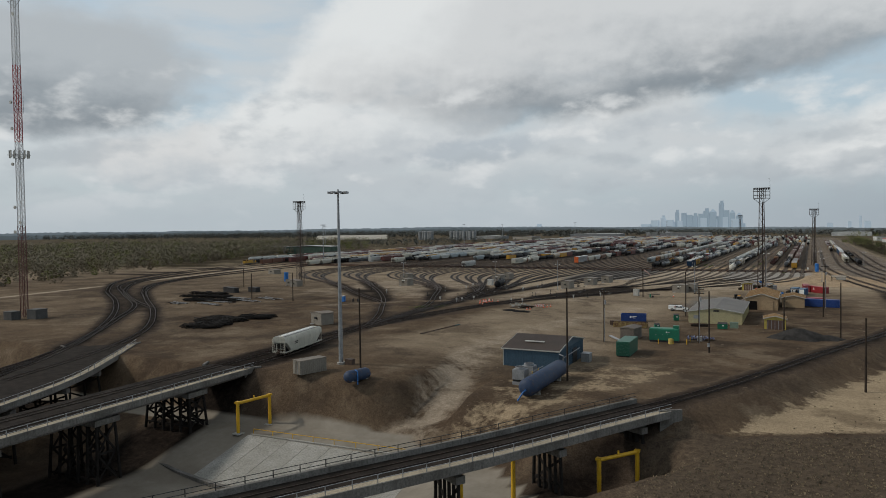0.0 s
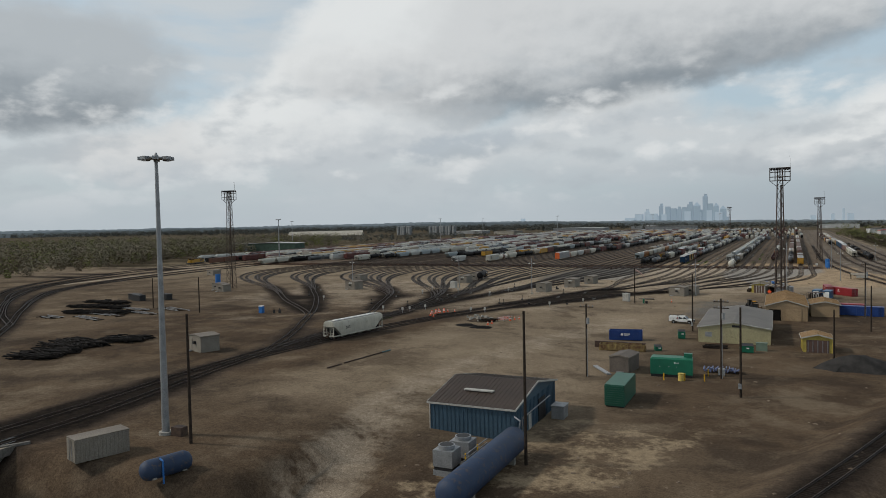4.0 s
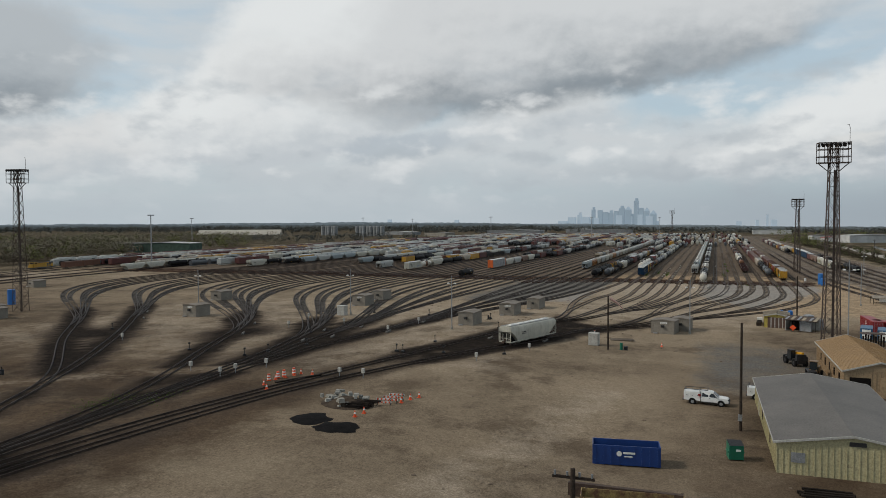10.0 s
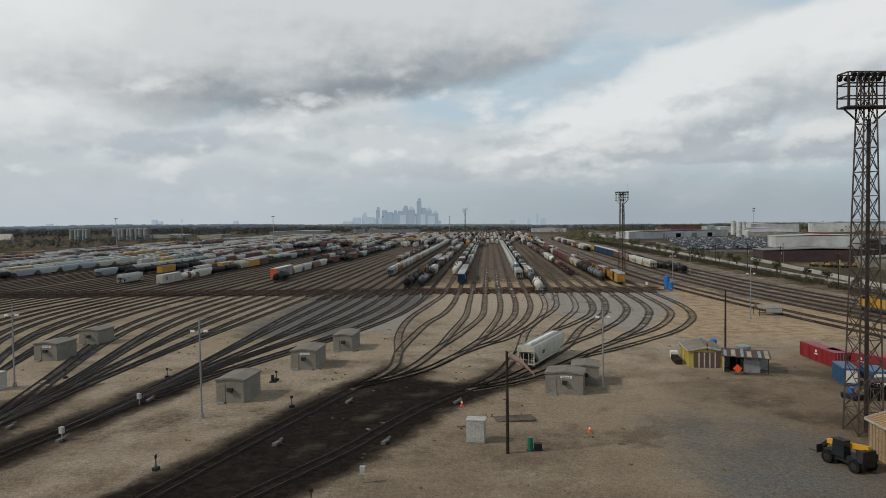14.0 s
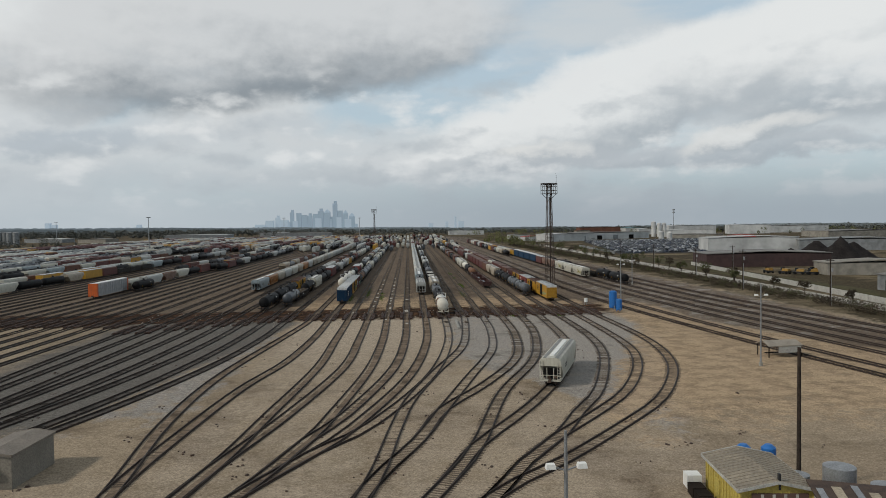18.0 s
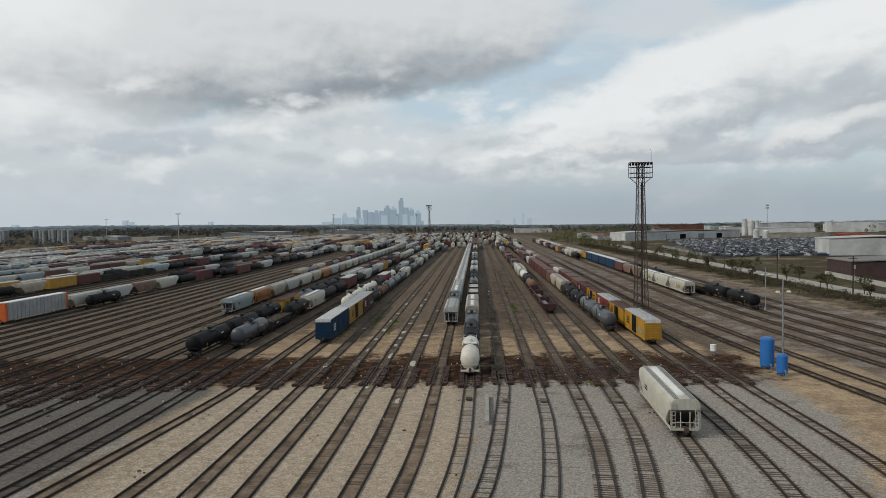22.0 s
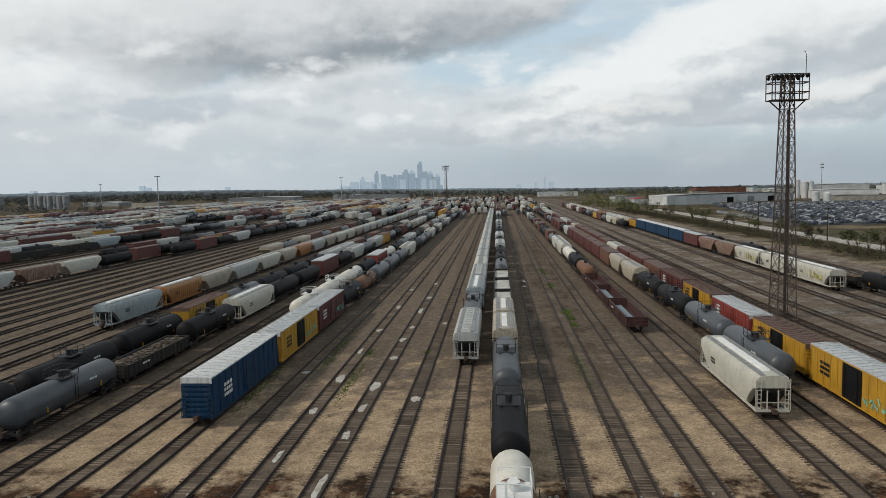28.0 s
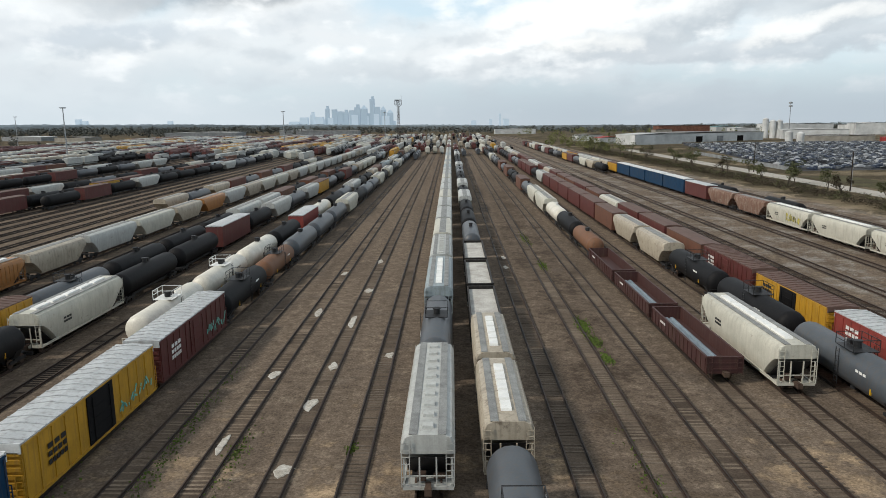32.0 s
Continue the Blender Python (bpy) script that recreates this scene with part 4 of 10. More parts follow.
def covered_hopper(name, colour, half=8.9, bays=4, trough=True, tall=4.45, detail=True, ribs=False, graffiti=None):
    ob = new(name)
    body = loft([(1.15, half - 2.75, 1.42), (1.7, half - 2.2, 1.56), (2.5, half - 1.3, 1.62), (3.1, half - 0.5, 1.63), (3.25, half - 0.12, 1.63), (tall - 0.55, half - 0.1, 1.60), (tall - 0.18, half - 0.1, 1.42), (tall, half - 0.1, 1.0)])
    part("body", body, colour, ob, smooth=True)
    if not detail:
        part("roof_walk", Mesh().box(0, 0, tall + 0.02, 1.1, 2 * half - 0.8, 0.06), GREY_ROOFING, ob)
        add_trucks(ob, half - 1.9, False)
        return ob
    for s in (-1, 1):
        part("side_sill", Mesh().box(s * 1.46, 0, 1.12, 0.12, 2 * half, 0.22), colour, ob)
        part("running_board", Mesh().box(s * 0.86, 0, tall + 0.02, 0.5, 2 * half - 0.3, 0.05), GREY_ROOFING, ob, "dark grey grating")
    for s in (-1, 1):
        end = Mesh().box(0, s * (half - 0.15), 1.12, 3.0, 0.3, 0.22).box(0, s * (half - 0.75), 1.05, 2.9, 1.4, 0.08)
        for x in (-1.42, -0.5, 0.5, 1.42):
            end.bar((x, s * (half - 0.06), 1.1), (x, s * (half - 0.06), 3.05), 0.09)
        end.bar((-1.45, s * (half - 0.04), 1.9), (1.45, s * (half - 0.04), 1.9), 0.06)
        part("end_frame", end, colour, ob)
        part("slope_sheet", Mesh().add([(-1.3, s * (half - 0.2), 3.02), (1.3, s * (half - 0.2), 3.02), (1.3, s * (half - 2.2), 1.2), (-1.3, s * (half - 2.2), 1.2),
                                        (-1.3, s * (half - 0.25), 2.9), (1.3, s * (half - 0.25), 2.9), (1.3, s * (half - 2.25), 1.1), (-1.3, s * (half - 2.25), 1.1)],
                                       [(0, 1, 2, 3), (4, 5, 6, 7), (0, 1, 5, 4), (2, 3, 7, 6), (0, 3, 7, 4), (1, 2, 6, 5)]), DARK_STEEL, ob, "dark slope sheet")
        part("brake_cylinder", Mesh().tube((0.3, s * (half - 0.9), 1.45), (1.0, s * (half - 0.9), 1.45), 0.2, n=10), STEEL_RUST, ob)
        part("valve_box", Mesh().box(-0.4, s * (half - 0.8), 1.5, 0.5, 0.4, 0.5), STEEL_RUST, ob)
        for x in (-1.5, 1.5):
            part("ladder", ladder(x * 0.88, s * (half + 0.0), 1.2, tall - 0.3), colour, ob)
    hatches = ([(-half + 1.6 + i * (2 * half - 3.2) / 5 + (2 * half - 3.2) / 10, (2 * half - 3.2) / 5 - 0.25) for i in range(5)] if trough
               else [(-half + 1.3 + i * (2 * half - 2.6) / 9, 0.62) for i in range(10)])
    for y, w in hatches:
        part("hatch_cover", Mesh().box(0, y, tall + 0.08, 0.72, w, 0.16, top=0.9), colour if not trough else WHITE, ob)
    for i in range(bays):
        y = -half + 2.7 + (i + 0.5) * (2 * half - 5.4) / bays
        w = (2 * half - 5.4) / bays * 0.48
        part("hopper_bay", Mesh().rings([[(sx * k * 1.3, y + sy * k * w, z) for sx, sy in ((-1, -1), (1, -1), (1, 1), (-1, 1))] for z, k in ((0.5, 0.4), (1.2, 1.0))]), colour, ob)
    if ribs:
        for s in (-1, 1):
            rib = Mesh()
            for i in range(15):
                rib.box(s * 1.64, -half + 1.8 + i * (2 * half - 3.6) / 14, 2.75, 0.08, 0.1, 2.2)
            part("side_ribs", rib, colour, ob)
    if graffiti:
        for s in (-1, 1):
            rnd = random.Random(31)
            gm = Mesh()
            for k in range(11):
                y, z = -half * 0.62 + k * 0.5, 1.8 + rnd.uniform(0, 0.35)
                gm.bar((s * 1.64, y, z), (s * 1.64, y + rnd.uniform(-0.75, 0.75), z + rnd.uniform(0.8, 1.5)), 0.05, 0.36)
            part("spray_paint", gm, graffiti, ob, "scribbled spray paint")
    for s in (-1, 1):
        part("stencil", lettering(s * 1.66, -half * 0.45 * s, 2.9, 1.6, 0.22, 2), DARK_STEEL, ob, "small dark lettering")
    add_couplers(ob, half)
    add_trucks(ob, half - 1.9)
    return ob


def tank_car(name, colour, half=8.4, r=1.5, band=None, detail=True, cap=None):
    ob = new(name)
    rings = []
    zc = 1.1 + r
    for y, k in ((-half, 0.05), (-half + 0.08, 0.45), (-half + 0.28, 0.78), (-half + 0.6, 0.95), (-half + 0.95, 1.0), (half - 0.95, 1.0), (half - 0.6, 0.95), (half - 0.28, 0.78), (half - 0.08, 0.45), (half, 0.05)):
        rings.append([(r * k * math.cos(2 * math.pi * i / 20), y, zc + r * k * math.sin(2 * math.pi * i / 20)) for i in range(20)])
    part("tank", Mesh().rings(rings), colour, ob, smooth=True)
    dome = Mesh().tube((0, 0, zc + r - 0.1), (0, 0, zc + r + 0.5), 0.32, n=12).tube((0, 0, zc + r + 0.5), (0, 0, zc + r + 0.6), 0.4, n=12).box(0, 0.9, zc + r + 0.15, 0.5, 0.5, 0.5)
    part("manway", dome, DARK_STEEL if band is None else WHITE, ob, smooth=True)
    if not detail:
        part("frame", Mesh().box(0, 0, 0.95, 1.2, 2 * half + 0.6, 0.3), DARK_STEEL, ob)
        add_trucks(ob, half - 1.4, False)
        return ob
    plat = Mesh().box(0, 0, zc + r - 0.02, 2.1, 2.6, 0.06)
    for x in (-1.05, 1.05):
        for y in (-1.3, 0, 1.3):
            plat.bar((x, y, zc + r), (x, y, zc + r + 0.95), 0.05)
        for z in (0.5, 0.95):
            plat.bar((x, -1.3, zc + r + z), (x, 1.3, zc + r + z), 0.05)
    for y in (-1.3, 1.3):
        plat.bar((-1.05, y, zc + r + 0.95), (1.05, y, zc + r + 0.95), 0.05)
    part("platform", plat, DARK_STEEL if colour not in LIGHT_TANKS else WHITE, ob, "railed platform round the manway")
    for s in (-1, 1):
        part("ladder", ladder(s * 1.56, 0, 1.1, zc + r, "x"), DARK_STEEL, ob)
        stub = Mesh().box(0, s * (half - 1.0), 1.0, 1.1, 3.2, 0.35).box(0, s * (half + 0.25), 1.0, 2.9, 0.25, 0.25)
        for x in (-1.4, 1.4):
            stub.bar((x, s * (half + 0.25), 1.0), (x, s * (half + 0.25), 2.0), 0.05)
        stub.bar((-1.4, s * (half + 0.25), 1.95), (1.4, s * (half + 0.25), 1.95), 0.05)
        stub.rings([[(sx * w, s * (half - 1.6) + sy * 0.5, z) for sx, sy in ((-1, -1), (1, -1), (1, 1), (-1, 1))] for z, w in ((1.1, 0.9), (1.9, 1.4))])
        part("end_sill", stub, DARK_STEEL if colour not in LIGHT_TANKS else colour, ob)
        part("stencil", lettering(s * (r - 0.05), 3.2 * s, zc + 0.45, 1.5, 0.2, 2), WHITE if colour not in LIGHT_TANKS else DARK_STEEL, ob, "small lettering")
        for k in (-0.55, 0.55):
            part("reflector", Mesh().box(s * (r - 0.08), half * k, zc - 0.5, 0.1, 0.12, 0.5), YELLOW, ob, "yellow reflective strip")
    if band is not None:
        rr = [[((r + 0.012) * math.cos(2 * math.pi * i / 20), y, zc + (r + 0.012) * math.sin(2 * math.pi * i / 20)) for i in range(20)] for y in (-1.9, 1.9)]
        part("band", Mesh().rings(rr, closed=False), band, ob, "rust brown band", smooth=True)
    part("outlet", Mesh().tube((0, 0, 0.6), (0, 0, 1.2), 0.25, n=10), DARK_STEEL, ob)
    add_couplers(ob, half + 0.4)
    add_trucks(ob, half - 1.4)
    return ob


def boxcar(name, colour, roof, half=9.3, tall=4.9, door=None, end_top=None, detail=True, marks=True, graffiti=None):
    ob = new(name)
    part("body", Mesh().box(0, 0, (1.05 + tall - 0.15) / 2, 3.0, 2 * half, tall - 0.15 - 1.05), colour, ob)
    rf = Mesh()
    w = 1.52
    rf.add([(-w, -half - 0.06, tall - 0.15), (0, -half - 0.06, tall), (w, -half - 0.06, tall - 0.15), (w, half + 0.06, tall - 0.15), (0, half + 0.06, tall), (-w, half + 0.06, tall - 0.15),
            (-w, -half - 0.06, tall - 0.3), (w, -half - 0.06, tall - 0.3), (w, half + 0.06, tall - 0.3), (-w, half + 0.06, tall - 0.3)],
           [(0, 1, 4, 5), (1, 2, 3, 4), (6, 7, 2, 1, 0), (8, 9, 5, 4, 3), (6, 0, 5, 9), (7, 8, 3, 2)])
    part("roof", rf, roof, ob)
    if not detail:
        add_trucks(ob, half - 2.2, False)
        return ob
    for i in range(17):
        rr = Mesh()
        y = -half + 0.5 + i * (2 * half - 1.0) / 16
        for s in (-1, 1):
            rr.bar((s * 1.5, y, tall - 0.13), (0, y, tall + 0.03), 0.12, 0.07)
        part("roof_rib", rr, roof, ob)
    for s in (-1, 1):
        for i in range(13):
            y = -half + 0.15 + i * (2 * half - 0.3) / 12
            if abs(y) > 2.0:
                part("side_post", Mesh().box(s * 1.53, y, (1.1 + tall) / 2 - 0.1, 0.07, 0.13, tall - 1.45), colour, ob)
        part("top_chord", Mesh().box(s * 1.53, 0, tall - 0.32, 0.09, 2 * half, 0.14), colour, ob)
        part("side_sill", Mesh().box(s * 1.53, 0, 1.12, 0.09, 2 * half, 0.18), colour, ob)
        dr = Mesh().box(s * 1.56, 0, (1.1 + tall) / 2 - 0.1, 0.08, 3.6, tall - 1.6)
        for k in range(5):
            dr.box(s * 1.61, 0, 1.5 + k * (tall - 2.2) / 4, 0.05, 3.4, 0.09)
        for y in (-1.2, 1.2):
            dr.bar((s * 1.66, y, 1.3), (s * 1.66, y, tall - 0.5), 0.06)
        part("door", dr, door or colour, ob)
        end = Mesh()
        for k in range(7):
            end.box(0, s * (half + 0.05), 1.45 + k * (tall - 1.95) / 6.6, 2.8, 0.14, 0.24)
        part("corrugated_end", end, colour, ob)
        part("end_cap", Mesh().box(0, s * (half + 0.07), tall - 0.42, 3.02, 0.1, 0.62), end_top or roof, ob, "pale end panel" if end_top else "")
        for x in (-1.3, 1.3):
            part("ladder", ladder(x, s * (half + 0.17), 1.1, 3.0), colour, ob)
        if marks:
            part("stencil", lettering(s * 1.58, -half * 0.62 * s, 3.5, 2.2, 0.32, 3), WHITE if sum(colour["tone"]) < 0.5 else DARK_STEEL, ob, "lettering in plain strokes")
        if graffiti:
            gm = Mesh()
            rnd = random.Random(len(name) + int(half * 10))
            for k in range(16):
                y, z = s * (2.6 + k * 0.36), 1.5 + rnd.uniform(0, 0.9)
                gm.bar((s * 1.58, y, z), (s * 1.58, y + rnd.uniform(-0.5, 0.5), z + rnd.uniform(0.2, 0.7)), 0.03, 0.16)
            part("spray_paint", gm, graffiti, ob, "scribbled spray paint")
    add_couplers(ob, half)
    add_trucks(ob, half - 2.2)
    part("underframe", Mesh().box(0, 0, 0.95, 0.9, 2 * half, 0.35), DARK_STEEL, ob)
    return ob


def gondola(name, colour, load, half=8.2, tall=2.55, kind="scrap", detail=True):
    ob = new(name)
    part("floor", Mesh().box(0, 0, 1.15, 3.0, 2 * half, 0.15), colour, ob)
    for s in (-1, 1):
        w = Mesh().box(s * 1.5, 0, (1.1 + tall) / 2, 0.1, 2 * half, tall - 1.1).box(s * 1.53, 0, tall, 0.18, 2 * half, 0.12)
        for i in range(15):
            w.box(s * 1.57, -half + 0.2 + i * (2 * half - 0.4) / 14, (1.1 + tall) / 2, 0.1, 0.14, tall - 1.15)
        part("side_wall", w, colour, ob)
        e = Mesh().box(0, s * half, (1.1 + tall) / 2, 2.98, 0.1, tall - 1.1).box(0, s * half, tall, 3.1, 0.18, 0.12)
        for z in (1.5, 2.0):
            e.box(0, s * (half + 0.06), z, 2.8, 0.08, 0.14)
        part("end_wall", e, colour, ob)
        if detail:
            part("stencil", lettering(s * 1.63, -half * 0.5 * s, 2.0, 1.8, 0.2, 1), WHITE, ob, "small white lettering")
            for x in (-1.3, 1.3):
                part("ladder", ladder(x, s * (half + 0.12), 1.0, tall), colour, ob)
    rnd = random.Random(7 + len(name))
    if kind == "scrap":
        m = Mesh()
        for i in range(330):
            x, y = rnd.uniform(-1.3, 1.3), rnd.uniform(-half + 0.4, half - 0.4)
            m.box(x, y, tall - 0.25 + 0.3 * math.cos(x) * rnd.random(), rnd.uniform(0.1, 0.5), rnd.uniform(0.1, 0.7), rnd.uniform(0.05, 0.25), rnd.uniform(0, 3))
        part("scrap_load", m, load, ob, "mixed rusty scrap heap", kind="stuff")
    elif kind == "pipe":
        for k, x in enumerate((-0.5, 0.05)):
            part("pipe", Mesh().tube((x, -half * 0.8, 1.6), (x, half * 0.8, 1.6), 0.3, n=10), load, ob, "long blue-grey pipe", smooth=True)
    elif kind == "slab":
        part("load_bed", Mesh().box(0, 0, tall - 0.45, 2.85, 2 * half - 0.3, 0.3), load, ob, "pale level load")
    add_couplers(ob, half)
    add_trucks(ob, half - 1.8)
    return ob


def autorack(name, colour, end_colour, half=13.5, tall=5.6, detail=True):
    ob = new(name)
    part("body", Mesh().box(0, 0, 3.2, 3.0, 2 * half - 1.6, 4.4), colour, ob)
    part("roof", Mesh().rings([[(x, y, z) for x, z in ((-1.52, tall - 0.5), (-1.0, tall - 0.05), (0, tall), (1.0, tall - 0.05), (1.52, tall - 0.5))] for y in (-half + 0.2, half - 0.2)]), WHITE, ob)
    for s in (-1, 1):
        part("end_door", Mesh().box(0, s * (half - 0.5), 3.2, 3.1, 0.9, 4.5), end_colour, ob, "orange end door")
        m = Mesh()
        for i in range(16):
            m.box(s * 1.53, -half + 1.4 + i * (2 * half - 2.8) / 15, 3.2, 0.06, 0.12, 4.3)
        for z in (2.2, 3.6):
            m.box(s * 1.53, 0, z, 0.07, 2 * half - 1.6, 0.14)
        part("side_screen", m, GALV, ob)
    add_couplers(ob, half)
    add_trucks(ob, half - 3.0)
    return ob


def locomotive(name, yellow, grey, half=10.5):
    ob = new(name)
    part("frame", Mesh().box(0, 0, 1.25, 2.9, 2 * half, 0.5), grey, ob)
    part("long_hood", Mesh().box(0, 2.0, 2.75, 1.9, 13.5, 2.5), yellow, ob)
    part("hood_roof", Mesh().box(0, 2.0, 4.05, 1.7, 13.3, 0.15), DARK_STEEL, ob, "sooty dark roof")
    for k in range(6):
        for s in (-1, 1):
            part("hood_door", Mesh().box(s * 0.97, -3.4 + 1.9 * k, 2.7, 0.05, 1.5, 1.7), grey if k > 3 else yellow, ob)
    part("cab", Mesh().box(0, -6.4, 3.0, 2.9, 2.8, 3.0), yellow, ob)
    part("cab_roof", Mesh().box(0, -6.4, 4.6, 2.7, 2.7, 0.2), DARK_STEEL, ob)
    for s in (-1, 1):
        part("cab_window", Mesh().box(s * 1.46, -6.3, 3.85, 0.05, 1.6, 0.7), GLASS_DARK, ob)
    part("nose", Mesh().box(0, -8.6, 2.4, 2.0, 1.7, 1.8, top=0.85), yellow, ob)
    part("windshield", Mesh().box(0, -7.83, 3.9, 2.3, 0.06, 0.7), GLASS_DARK, ob)
    part("radiator", Mesh().box(0, 7.0, 3.9, 2.7, 3.0, 0.9), grey, ob)
    for y in (-1.5, 1.5, 4.5):
        part("roof_fan", Mesh().tube((0, y, 4.1), (0, y, 4.35), 0.6, n=12), DARK_STEEL, ob)
    for s in (-1, 1):
        r = Mesh()
        for i in range(8):
            y = -9 + i * 2.6
            r.bar((s * 1.4, y, 1.5), (s * 1.4, y, 2.5), 0.05)
        r.bar((s * 1.4, -9, 2.5), (s * 1.4, 9.2, 2.5), 0.05)
        part("handrail", r, YELLOW, ob)
    part("fuel_tank", Mesh().box(0, 0, 0.75, 2.6, 4.5, 0.8), DARK_STEEL, ob)
    add_couplers(ob, half)
    add_trucks(ob, half - 3.4)
    return ob


def car_paint(name, c, rough=0.5, dirt=0.35, **k):
    k.setdefault("streak", 0.42)
    c = tuple(0.86 * v for v in c)
    m = paint(name, c, rough, dirt, **k)
    m["tone"] = c
    return m


HOP_WHITE = car_paint("hopper_off_white", (0.58, 0.56, 0.475), streak=0.22)
HOP_GREY = car_paint("hopper_pale_grey", (0.49, 0.50, 0.475), streak=0.25)
HOP_RUST = car_paint("hopper_rust_brown", (0.17, 0.085, 0.055), 0.7, 0.5, dirt_col=(0.42, 0.38, 0.32))
HOP_TAN = car_paint("hopper_tan", (0.46, 0.40, 0.31), dirt=0.55)
HOP_ORANGE = car_paint("hopper_rust_orange", (0.42, 0.18, 0.05), dirt=0.5)
HOP_BLUEGREY = car_paint("hopper_blue_grey", (0.33, 0.39, 0.41))
TANK_BLACK = car_paint("tank_black", (0.011, 0.011, 0.0122), 0.6, 0.2, dirt_col=(0.03, 0.026, 0.023), spec=0.12, streak=0.2)
TANK_GREY = car_paint("tank_slate_grey", (0.07, 0.08, 0.092), 0.45, 0.25)
TANK_WHITE = car_paint("tank_white", (0.74, 0.70, 0.60), 0.4, 0.05, streak=0.12)
TANK_RUST = car_paint("tank_rust_brown", (0.19, 0.085, 0.04), 0.7, 0.4)
BOX_BLUE = car_paint("boxcar_blue", (0.006, 0.042, 0.098), 0.7, 0.06, spec=0.15)
BOX_YELLOW = car_paint("boxcar_yellow", (0.54, 0.29, 0.025), dirt=0.25)
BOX_MAROON = car_paint("boxcar_maroon", (0.11, 0.025, 0.022), 0.6, 0.3)
BOX_RED = car_paint("boxcar_red", (0.27, 0.045, 0.035), 0.6, 0.3)
BOX_BROWN = car_paint("boxcar_brown", (0.15, 0.06, 0.035), 0.7, 0.4)
ROOF_METAL = car_paint("boxcar_galvanised_roof", (0.52, 0.54, 0.55), 0.5, 0.3)
ROOF_BROWN = car_paint("boxcar_rusted_roof", (0.13, 0.075, 0.06), 0.75, 0.3)
ROOF_WHITE = car_paint("boxcar_white_roof", (0.68, 0.69, 0.68), 0.5, 0.2)
GON_MAROON = car_paint("gondola_maroon", (0.062, 0.022, 0.02), 0.65, 0.3)
GON_BLACK = car_paint("gondola_black", (0.02, 0.019, 0.018), 0.75, 0.3)
AUTO_GREY = car_paint("autorack_grey", (0.42, 0.42, 0.42))
AUTO_ORANGE = car_paint("autorack_orange", (0.70, 0.13, 0.02))
LOCO_YELLOW = car_paint("locomotive_yellow", (0.52, 0.29, 0.025), dirt=0.4)
LOCO_GREY = car_paint("locomotive_grey", (0.07, 0.075, 0.08))
SCRAP = mat("scrap_metal", (0.30, 0.22, 0.14), (0.10, 0.07, 0.05), 0.8, 0.2, 3.0, 12, 0.3, vary=0.5)
PIPE_GREY = mat("blue_grey_pipe", (0.22, 0.27, 0.31), (0.15, 0.19, 0.22), 0.5, 0.2)
LOAD_PALE = mat("pale_load", (0.55, 0.54, 0.50), (0.38, 0.36, 0.33), 0.9)
SPRAY_TEAL = mat("spray_teal", (0.10, 0.35, 0.30), (0.25, 0.55, 0.45), 0.6)
SPRAY_PALE = mat("spray_pale", (0.55, 0.60, 0.62), (0.2, 0.3, 0.5), 0.6)
LIGHT_TANKS = (TANK_WHITE,)

